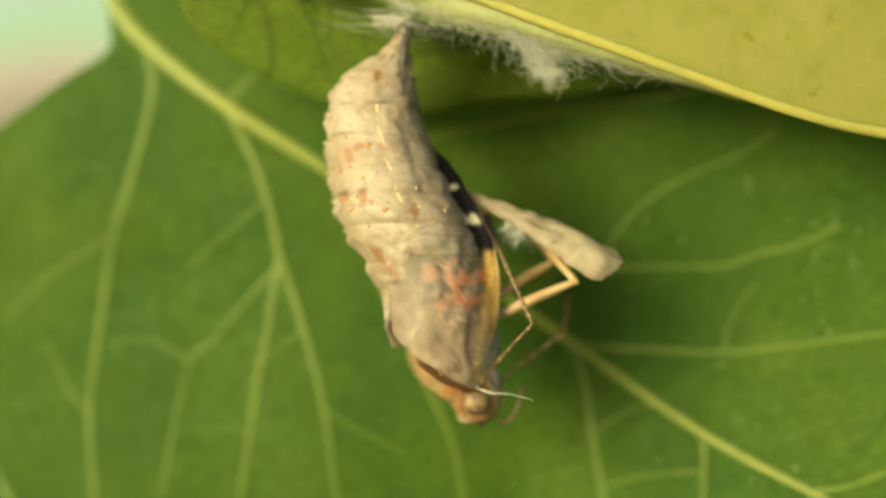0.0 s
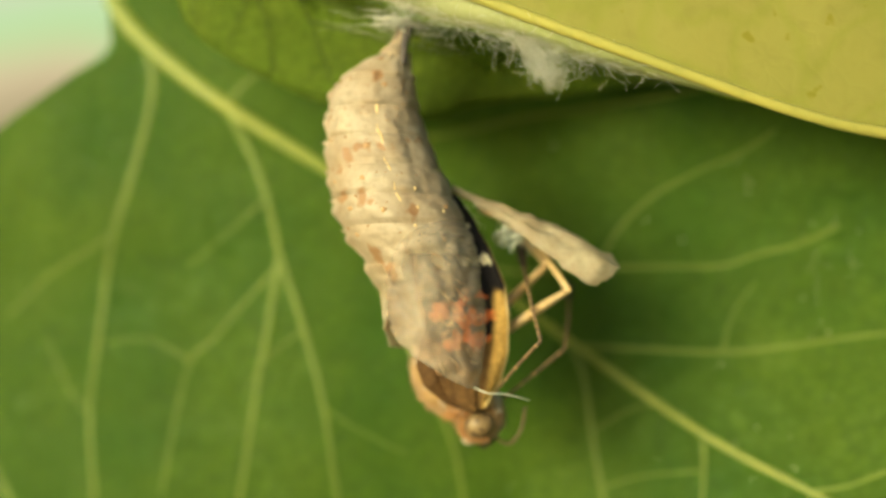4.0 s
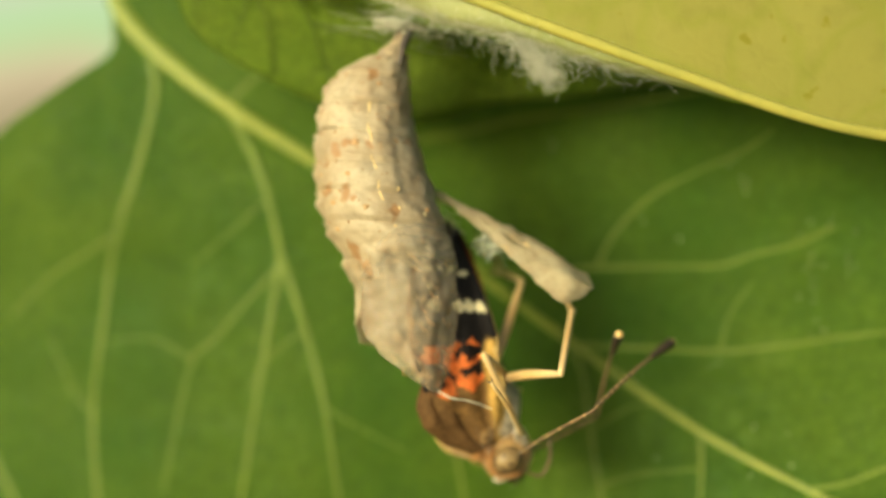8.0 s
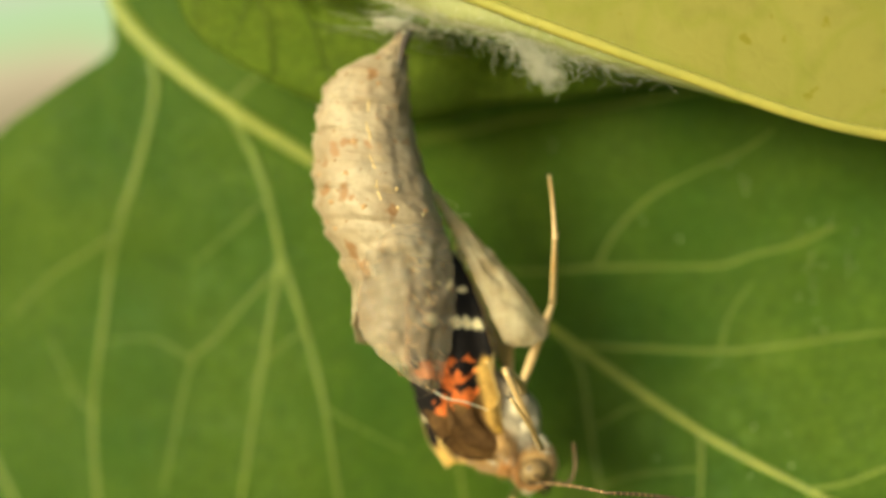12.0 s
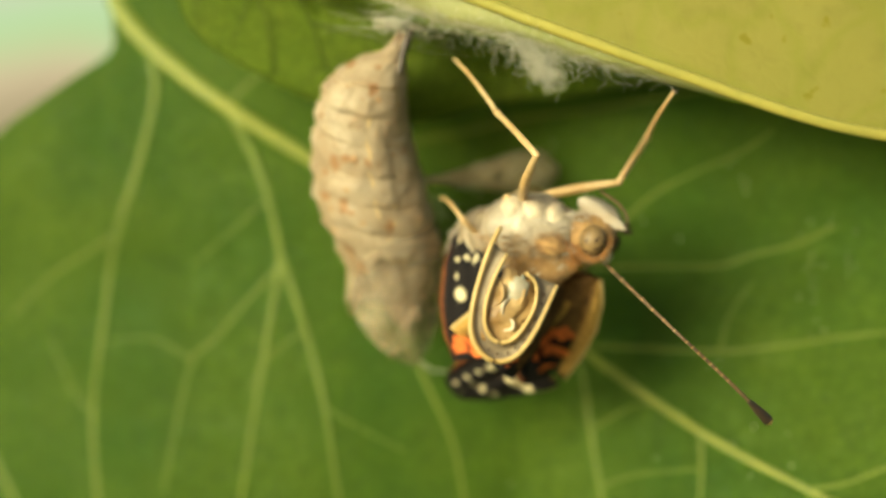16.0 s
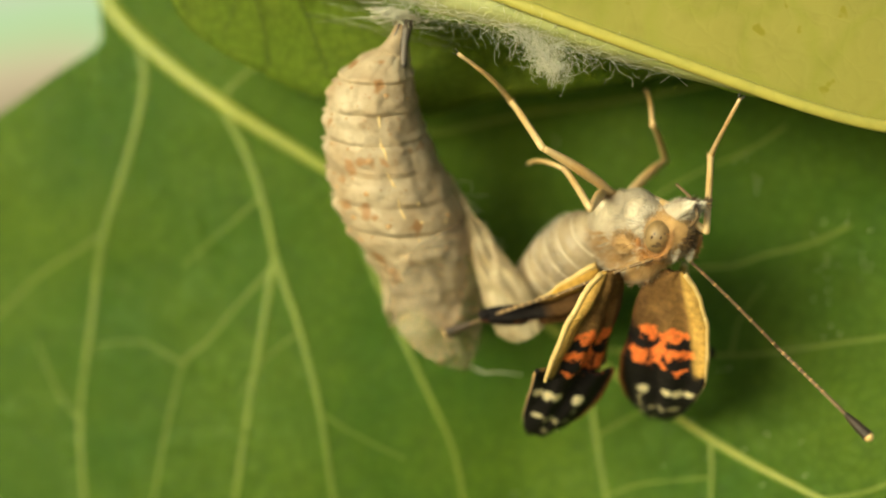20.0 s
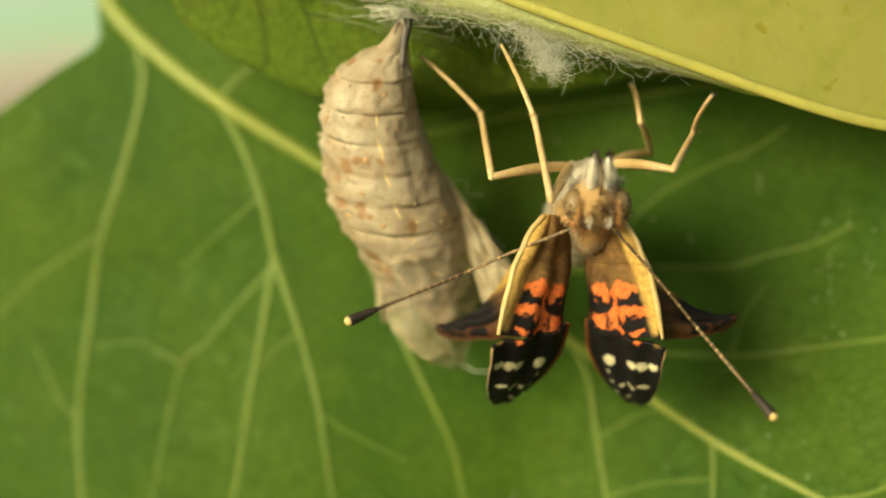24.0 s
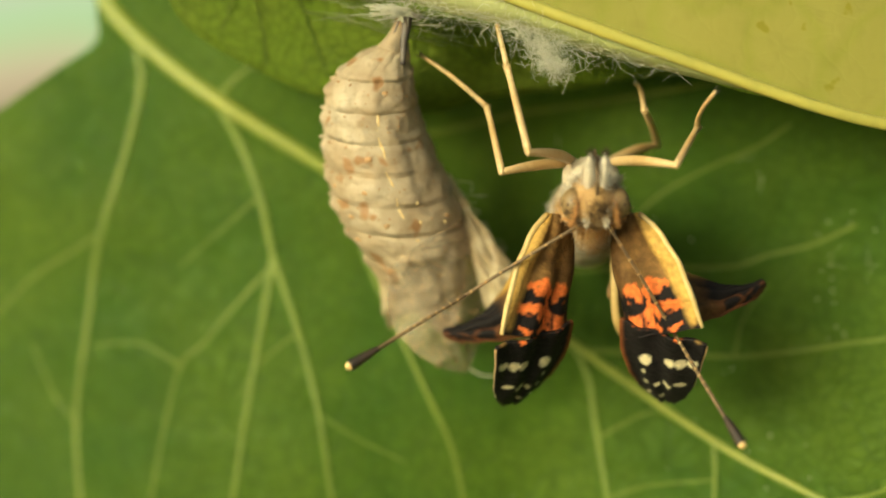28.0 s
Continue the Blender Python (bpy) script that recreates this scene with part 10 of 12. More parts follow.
    walk(MOVING["forewing_l_base"], [
        (0, at(1.9, 2.19, 0.09, -80.3, 171.8, -4.6)), (1.5, at(1.9, 2.19, -0.18, -80.2, 172.9, -4.6)), (3, at(2.47, 2.19, 0.03, -80.5, 170.1, -4.6)),
        (3.5, at(2.72, 2.19, -0.03, -80.5, 170.1, -4.6)), (5.5, at(3.27, 2.2, 0, -80.5, 171, -4.6)), (6, at(3.3, 2.2, 0.02, -80.5, 171.2, -4.5)),
        (7, at(2.53, 1.89, -0.8, -81.1, 178.5, -8.5)), (7.5, at(1.86, 1.61, -1.3, -81.9, -175.3, -12.4)),
        (8, at(2.61, 1.09, 0.4, 93.3, -2.8, 158.5)), (8.5, at(2.68, 0.83, 1.37, 88.8, -3.3, 155.7)), (9, at(2.89, 0.83, 2.78, 87.6, 4, 155.6)),
        (9.5, at(2.46, 0.89, 1.84, 89.6, 1.8, 155.7)), (10, at(1.91, 0.95, 1.83, 92.1, 1.7, 155.7)), (10.5, at(2.52, 0.89, 0.54, 91.5, -2.7, 155.7)),
        (11, at(2.62, 0.88, 1.28, 90.2, -1.8, 155.7)), (11.5, at(2.57, 0.88, 1.33, 90.4, -1.5, 155.7)),
        (12, at(1.73, 0.97, 1.45, 90.2, -2.7, 155.7)), (12.25, at(1.32, 1.34, 2.46, 89.7, 0, 154.2)), (12.5, at(1.17, 2.02, 3.18, 89.2, 5.1, 155.6)),
        (12.75, at(1.19, 0.95, 1.67, 112.1, 8.7, 175.5)), (13, at(1.36, 0.75, 1.72, 108.4, 0.8, 175.1)),
        (13.25, at(1.54, 0.52, 1.78, 101.8, -11.9, 174.6)), (13.5, at(1.68, 0.29, 1.87, 92.5, -28.4, 173.9)),
        (13.75, at(1.79, 0.06, 1.98, 83.5, -44.4, 173.1)), (14, at(1.85, -0.12, 2.11, 77.5, -56.2, 172.4)),
        (14.25, at(1.84, -0.24, 2.26, 74.3, -63.4, 171.7)), (14.5, at(1.74, -0.26, 2.43, 72.4, -66.9, 171.4)),
        (15, at(1.28, -0.19, 2.66, 73, -55.7, 171.2)), (15.25, at(1.33, -0.18, 2.73, 73.4, -55.6, 170.8)),
        (15.5, at(1.52, -0.19, 2.83, 73.7, -55.8, 170.3)), (15.75, at(1.4, -0.17, 3.04, 74, -55.6, 169.2)),
        (16, at(1.15, -0.14, 3.25, 73.7, -56, 167.7)), (16.25, at(1.19, -0.22, 3.47, 72.9, -57.1, 163.9)),
        (16.5, at(1.17, -0.38, 3.57, 72.1, -57.5, 157.1)), (16.75, at(0.13, -0.1, 3.47, 71, -55.9, 141.9)),
        (17, at(-0.52, 0.51, 3.34, 70.1, -53.6, 131.1)), (17.25, at(0.23, 0.8, 2.95, 71.9, -50.4, 146.9)),
        (17.5, at(1.02, 1.1, 2.35, -98.8, -132.3, -18.6)), (17.75, at(1.06, 1.1, 2.07, 28.3, -53.7, 166.7)),
        (18, at(1.07, 1.24, 1.95, -11.4, -59.9, 176.6)), (18.25, at(1.23, 1.23, 1.89, -25.5, -62.5, -178.8)),
        (18.5, at(1.34, 1.26, 1.83, 144, -115.5, 5.4)), (18.75, at(1.38, 1.55, 1.73, -29, -66.3, -172.2)),
        (19, at(1.37, 1.82, 1.73, 147.2, -112.5, 9.4)), (19.5, at(1.49, 1.72, 2.25, -21.3, -66, -168.6)),
        (20, at(1.18, 2.26, 2.34, -22.1, -64.9, -168.3)), (20.5, at(1.22, 2.17, 2.16, -15.9, -69.4, -171.3)),
        (21, at(1.33, 2.08, 1.84, -8.4, -74.6, -177)), (21.5, at(1.64, 2.42, 1.88, -13.3, -72.4, -177.5)),
        (22, at(1.8, 2.38, 1.64, -7.7, -75.1, 168.8)), (23, at(1.97, 2.26, 0.94, 56.5, -81, 89.4)), (23.5, at(2.02, 2.17, 0.75, 73.1, -79.6, 70)),
        (24, at(2.03, 2.36, 0.79, 69.5, -81.3, 72.2)), (24.5, at(2.03, 1.02, 0.54, 25.2, -83.4, 117.3)),
        (25, at(2.06, 2.38, 0.85, -11.4, -80.4, 151.7)), (25.5, at(2.06, 2.28, 0.88, 2.4, -81.8, 138.2)),
        (26, at(2.07, 2.45, 0.98, 2.7, -83.1, 137.8)), (26.5, at(2.1, 2.56, 0.88, 69.1, -81.2, 70.8)), (27, at(2.15, 2.69, 0.94, 68.3, -80.8, 70.5)),
        (27.5, at(2.14, 2.27, 0.93, 69.2, -81.1, 69.5)), (28, at(2.15, 2.19, 0.8, 76.7, -80.9, 62.1))])
    walk(MOVING["forewing_l_mid"], [
        (0, at(-0.66, 2.4, -0.28, -80.5, 173.1, -6.7)), (1.5, at(-0.67, 2.4, -0.5, -80.4, 174.2, -6.7)),
        (3, at(-0.08, 2.4, -0.42, -80.7, 171.3, -6.7)), (3.5, at(0.17, 2.4, -0.48, -80.8, 171.4, -6.7)), (5.5, at(0.71, 2.4, -0.41, -80, 172.2, 0)),
        (6, at(0.74, 2.4, -0.37, -80, 172.4, 0)), (7, at(-0.04, 2.28, -0.87, -80.3, 177.7, -2.7)),
        (7.5, at(-0.67, 2.16, -1.09, -80.7, -178.4, -5.2)), (8, at(0.19, 2.04, 0.53, 96.4, 3, 166.7)), (8.5, at(0.32, 1.89, 1.52, 93.8, 5.2, 164.4)),
        (9, at(0.52, 1.91, 2.6, -86.1, 167.4, -15.6)), (9.5, at(0.09, 1.97, 1.76, 95, 10.2, 164.5)), (10, at(-0.46, 2.02, 1.75, -84, 169.8, -15.5)),
        (10.5, at(0.16, 1.96, 0.67, 95.9, 5.4, 164.6)), (11, at(0.25, 1.95, 1.36, 95.4, 6.4, 164.6)), (11.5, at(0.2, 1.95, 1.4, 95.4, 6.7, 164.6)),
        (12, at(-0.64, 2.04, 1.57, 95.5, 5.5, 164.6)), (12.25, at(-0.94, 2.41, 2.41, 94.9, 9, 163.5)),
        (12.5, at(-1.13, 3.09, 2.95, -85.3, 166.4, -15.6)), (12.75, at(-1.38, 1.16, 1.27, 111.7, 9, 175.5)),
        (13, at(-1.23, 0.97, 1.68, 107.2, 1.4, 175.1)), (13.25, at(-1, 0.76, 2.32, 99.9, -11.7, 174.6)),
        (13.5, at(-0.59, 0.53, 3.11, 91.2, -29.7, 173.9)), (13.75, at(-0.05, 0.29, 3.8, 85, -46.2, 173.1)),
        (14, at(0.42, 0.07, 4.27, 82.5, -57.4, 172.4)), (14.25, at(0.68, -0.07, 4.59, 81.8, -63.9, 171.7)),
        (14.5, at(0.74, -0.11, 4.82, 81.5, -66.9, 171.4)), (15, at(-0.17, 0.03, 4.81, 81.7, -56.8, 171.2)),
        (15.25, at(-0.12, 0.05, 4.87, 82.2, -56.6, 170.7)), (15.5, at(0.08, 0.05, 4.98, 82.7, -56.6, 170.3)),
        (15.75, at(-0.04, 0.11, 5.18, 83.2, -56.1, 169.2)), (16, at(-0.28, 0.17, 5.4, 83.2, -56, 167.7)),
        (16.25, at(-0.17, 0.17, 5.65, 82.8, -57.1, 163.9)), (16.5, at(-0.12, 0.16, 5.77, 82.2, -57.5, 157.1)),
        (16.75, at(-1.02, 0.8, 5.62, 84.8, -55.5, 141.9)), (17, at(-1.53, 1.67, 5.43, 89.8, -53.6, 131.1)),
        (17.25, at(-1.15, 1.71, 4.96, 88.6, -50.9, 146.1)), (17.5, at(-0.64, 1.66, 4.27, -98.8, -132.2, -19)),
        (17.75, at(-0.44, 1.45, 4.16, 26.3, -53.6, 166.6)), (18, at(-0.23, 1.32, 4.2, -10.3, -60.2, 175.8)),
        (18.25, at(0.03, 1.21, 4.19, -24.6, -63, -179.5)), (18.5, at(0.23, 1.15, 4.18, 144.6, -114.9, 5)),
        (18.75, at(0.34, 1.41, 4.12, -28.6, -66.9, -172.4)), (19, at(0.38, 1.66, 4.14, 148.1, -112.1, 8.7)),
        (19.5, at(0.45, 1.51, 4.62, -19.9, -66.4, -169.8)), (20, at(0.1, 2.04, 4.7, -21.1, -65.5, -169.1)),
        (20.5, at(0.32, 2.03, 4.59, -14.9, -69.7, -172.2)), (21, at(0.64, 2.05, 4.35, -7.6, -74.9, -177.7)),
        (21.5, at(0.85, 2.39, 4.36, -12.7, -72.8, -178)), (22, at(1.15, 2.51, 4.16, -7.4, -75.6, 168.5)), (23, at(1.97, 2.67, 3.5, 56.7, -81, 89.1)),
        (23.5, at(2.18, 2.61, 3.31, 73.2, -79.5, 70)), (24, at(2.15, 2.73, 3.36, 69.6, -81.3, 72.1)),
        (24.5, at(1.9, 1.28, 3.12, 25.9, -83.4, 116.7)), (25, at(1.68, 2.59, 3.42, -10.7, -80.6, 151)),
        (25.5, at(1.78, 2.53, 3.45, 3.1, -81.9, 137.5)), (26, at(1.84, 2.66, 3.56, 3.4, -83.2, 137.1)),
        (26.5, at(2.23, 2.94, 3.45, 69.2, -81.2, 70.8)), (27, at(2.29, 3.08, 3.51, 68.6, -80.9, 70.2)),
        (27.5, at(2.28, 2.65, 3.5, 69.4, -81.2, 69.4)), (28, at(2.34, 2.55, 3.37, 76.7, -80.9, 62.1))])
    walk(MOVING["forewing_l_tip"], [
        (0, at(-3.23, 2.7, -0.59, -80, 176.3, 0)), (1.5, at(-3.24, 2.7, -0.77, -80, 177.4, 0)), (3, at(-2.63, 2.7, -0.81, -80, 174.5, 0)),
        (3.5, at(-2.38, 2.7, -0.87, -80, 173.6, 0)), (5.5, at(-1.87, 2.4, -0.76, -80, 173.4, 0)), (6, at(-1.84, 2.4, -0.72, -80, 173.6, 0)),
        (7, at(-2.64, 2.4, -0.97, -80, 172.7, 0)), (7.5, at(-3.26, 2.4, -1.01, -80, 170.6, 0)), (8, at(-2.33, 2.64, 0.4, -81.4, 159.1, -6.2)),
        (8.5, at(-2.18, 2.59, 1.28, -82.2, 150.3, -6.9)), (9, at(-1.92, 2.59, 2.03, -80.5, 142.2, -6.1)),
        (9.5, at(-2.37, 2.65, 1.3, -80.1, 147.6, -5.8)), (10, at(-2.92, 2.7, 1.3, -80.1, 155.6, -5.8)),
        (10.5, at(-2.34, 2.65, 0.42, -80.1, 153.4, -5.8)), (11, at(-2.24, 2.63, 1.07, -80.2, 149.6, -5.9)),
        (11.5, at(-2.29, 2.64, 1.1, -80.2, 150.2, -5.9)), (12, at(-3.14, 2.72, 1.33, -80.2, 149.4, -5.8)),
        (12.25, at(-3.32, 3.21, 1.99, -80.4, 147.5, -5.7)), (12.5, at(-3.51, 3.76, 2.36, -80.1, 146.2, -5.8)),
        (12.75, at(-3.94, 1.36, 0.87, 115.6, 34.1, 176.8)), (13, at(-3.82, 1.2, 1.62, 110.7, 42.9, 177)),
        (13.25, at(-3.53, 1.01, 2.84, 103, 52.9, 177.6)), (13.5, at(-2.84, 0.77, 4.39, 93.1, 59.3, 178)),
        (13.75, at(-1.84, 0.5, 5.68, 82.3, 60.6, 178.1)), (14, at(-0.97, 0.26, 6.46, 73.1, 60, 178.1)),
        (14.25, at(-0.45, 0.1, 6.92, 67.3, 59.5, 178.3)), (14.5, at(-0.27, 0.04, 7.21, 65.6, 59.8, 178.7)),
        (14.75, at(-0.91, 0.14, 7.17, 67.4, 65, -179.8)), (15, at(-1.57, 0.25, 6.99, 70.3, 70.4, -177.1)),
        (15.25, at(-1.53, 0.28, 7.04, 71.8, 71, -175.6)), (15.5, at(-1.33, 0.29, 7.15, 73.4, 71.7, -174.1)),
        (15.75, at(-1.47, 0.38, 7.34, 75.9, 73, -172.1)), (16, at(-1.7, 0.48, 7.56, 77.6, 73.9, -171.7)),
        (16.25, at(-1.52, 0.56, 7.84, 77.8, 73.4, -175.3)), (16.5, at(-1.41, 0.71, 7.96, 77.6, 72.7, 177.6)),
        (16.75, at(-2.17, 1.71, 7.76, 66.2, 64.7, 148.5)), (17, at(-2.55, 2.84, 7.53, 60.4, 40, 128.1)),
        (17.25, at(-2.51, 2.62, 6.97, 100.5, -17.6, 143.2)), (17.5, at(-2.29, 2.23, 6.2, -98.7, -132, -19.6)),
        (17.75, at(-1.94, 1.81, 6.25, 22.8, -54.6, 167.3)), (18, at(-1.52, 1.42, 6.46, -8.7, -60.7, 174.6)),
        (18.25, at(-1.15, 1.2, 6.51, -23.2, -63.6, 179.4)), (18.5, at(-0.86, 1.06, 6.53, 145.6, -114.2, 4.2)),
        (18.75, at(-0.67, 1.27, 6.51, -27.7, -67.7, -173.1)), (19, at(-0.58, 1.51, 6.55, 149.4, -111.5, 7.5)),
        (19.5, at(-0.57, 1.33, 7, -17.3, -66.5, -172.1)), (20, at(-0.96, 1.83, 7.06, -19.5, -66.2, -170.3)),
        (20.5, at(-0.58, 1.91, 7.03, -15.2, -70.9, -171.9)), (21, at(-0.04, 2.02, 6.86, -6.3, -75.3, -178.9)),
        (21.5, at(0.08, 2.36, 6.84, -11.7, -73.4, -178.9)), (22, at(0.51, 2.65, 6.68, -7.6, -76.2, 168.7)),
        (22.5, at(1.25, 2.91, 6.41, 15.9, -80.7, 137.3)), (23, at(1.98, 3.07, 6.07, 57, -81.1, 88.8)),
        (23.5, at(2.34, 3.05, 5.87, 73.2, -79.5, 69.9)), (24, at(2.27, 3.11, 5.93, 69.6, -81.3, 72.1)),
        (24.5, at(1.76, 1.55, 5.7, 26.8, -83.5, 115.8)), (25, at(1.3, 2.79, 5.98, -9.7, -80.8, 150.1)),
        (25.5, at(1.51, 2.78, 6.03, 4.2, -82, 136.4)), (26, at(1.61, 2.87, 6.14, 4.5, -83.3, 136.1)),
        (26.5, at(2.36, 3.31, 6.02, 69.2, -81.2, 70.7)), (27, at(2.43, 3.47, 6.07, 69.1, -81.1, 69.7)),
        (27.5, at(2.43, 3.02, 6.07, 69.7, -81.2, 69)), (28, at(2.54, 2.92, 5.93, 76.8, -80.9, 62))])
    walk(MOVING["forewing_r_base"], [
        (0, at(2.4, -1.2, 1.18, 65.1, 11.6, -171.5)), (1.5, at(2.49, -1.2, 0.83, 64.9, 10.5, -171.6)), (2, at(2.43, -1.2, 0.89, 65, 11.3, -171.6)),
        (3, at(2.11, -1.2, 1.11, 65.4, 13.4, -171.5)), (3.5, at(1.96, -1.2, 1.07, 65.3, 13.1, -171.5)),
        (4.5, at(2.13, -1.2, 1.11, 65, 10.3, -171.7)), (5.5, at(2.5, -1.2, 1.21, 64.8, 8, -171.8)), (6, at(2.7, -1.2, 1.24, 64.8, 8.2, -171.8)),
        (6.5, at(3.01, -1.27, 1.33, 64.8, 10.5, -172.9)), (7, at(2.93, -1.41, 1.36, 64.6, 15.1, -175.5)),
        (7.5, at(2, -1.53, 1.15, 64.2, 21.5, -177.8)), (7.75, at(1.75, -1.67, 1.66, 63.8, 26.4, 178.4)), (8, at(1.34, -1.8, 2.17, 62.4, 30, 174.2)),
        (8.25, at(1.2, -1.83, 2.12, 61.5, 29.2, 173.1)), (8.5, at(1.18, -1.87, 2.01, 61, 26.6, 172.3)), (9, at(1.4, -1.87, 2.4, 63.1, 24.2, 172.3)),
        (9.5, at(1.12, -1.83, 1.73, 64.3, 16.6, 172.4)), (10, at(0.5, -1.77, 2.39, 65.2, 11.9, 172.3)),
        (10.25, at(0.67, -1.78, 1.57, 65.3, 9.4, 172.2)), (10.5, at(0.81, -1.79, 1, 65, 8.3, 172.2)),
        (10.75, at(0.79, -1.79, 1.42, 64.6, 10.5, 172.1)), (11, at(0.9, -1.81, 1.71, 64.4, 11.6, 172)), (11.5, at(1.26, -1.85, 2.05, 65, 8.4, 172)),
        (11.75, at(1.17, -1.83, 2.05, 65.7, 5.2, 172)), (12, at(0.96, -1.81, 2.1, 66.5, 2, 172.1)), (12.25, at(0.56, -1.99, 2.63, 67.2, 2.4, 172.1)),
        (12.5, at(0.21, -2.23, 2.97, 68.6, 2, 172.1)), (12.75, at(0.33, -2.36, 2.86, 72.6, -2.8, 172.2)),
        (13.25, at(0.72, -2.68, 2.71, 84.7, -14.7, 173.1)), (13.5, at(0.97, -2.85, 2.67, 88.4, -19.8, 173.5)),
        (13.75, at(1.25, -3.02, 2.65, 89.7, -23.8, 173.9)), (14.25, at(1.86, -3.29, 2.62, 87.4, -29.2, 174.3)),
        (14.5, at(2.18, -3.37, 2.62, 85.3, -31.3, 174.5)), (14.75, at(3.39, -3.13, 2.34, 73.9, -36.2, -173.1)),
        (15, at(4.63, -2.73, 2.15, 51.6, -41.2, -152.3)), (15.25, at(4.77, -2.45, 2.04, 41.8, -44, -145)),
        (15.5, at(4.69, -2.2, 2, 38.7, -46.9, -143.7)), (15.75, at(4.27, -1.95, 2.13, 39.9, -49.7, -146.6)),
        (16, at(4.04, -1.71, 2.25, 40.8, -52.5, -150.1)), (16.25, at(4.42, -1.62, 2.57, 48, -57.8, -163)),
        (16.5, at(4.76, -1.79, 2.73, 50.1, -62.3, -173.9)), (16.75, at(3.9, -2.26, 2.07, 26.3, -63.6, -151.9)),
        (17, at(3.11, -2.29, 1.5, 17.2, -59, -138.3)), (17.5, at(3.22, -1.95, 1.7, 37.7, -67.5, -154.6)),
        (18, at(3.47, -2.07, 1.81, 23.3, -57.8, -146)), (18.5, at(3.73, -2, 2.06, 22.6, -57, -145.1)),
        (19, at(3.62, -1.45, 2.14, 22, -57.8, -146.6)), (19.5, at(3.69, -1.54, 2.34, 22.1, -59, -147)),
        (20, at(3.34, -0.99, 2.08, 20.9, -61, -146.1)), (20.5, at(3.41, -1.09, 2.03, 20.4, -61.1, -145.7)),
        (21, at(3.37, -1.35, 1.91, 19.7, -61.5, -148.5)), (21.5, at(2.88, -1.73, 1.88, 26.5, -64.9, -156.7)),
        (22, at(2.61, -1.49, 1.64, 21.9, -70.1, -154.9)), (22.5, at(2.4, -1.17, 1.31, 11, -76.6, -145.6)),
        (23, at(2.26, -0.88, 1, -10.4, -81.2, -124.2)), (23.5, at(2.18, -0.84, 0.83, -27.7, -82.4, -109.1)),
        (24, at(2.14, -1.05, 0.84, -13.3, -81.5, -124.6)), (24.5, at(2.22, -2.44, 0.54, -5.3, -81.2, -131.3)),
        (25, at(2.13, -1.05, 0.85, 0.6, -81.1, -138.8)), (25.5, at(2.13, -0.97, 0.87, -34.1, -83.3, -104.4)),
        (26, at(2.14, -0.95, 0.97, -13.5, -81.4, -125)), (26.5, at(2.1, -1.3, 0.88, -71.8, -82.1, -68)),
        (27, at(2.07, -1.74, 0.91, -68, -80.3, -73.2)), (27.5, at(2.07, -2.15, 0.93, -64.2, -77.2, -77.5)),
        (28, at(2.08, -2.15, 0.81, -67.2, -75.1, -74.9))])
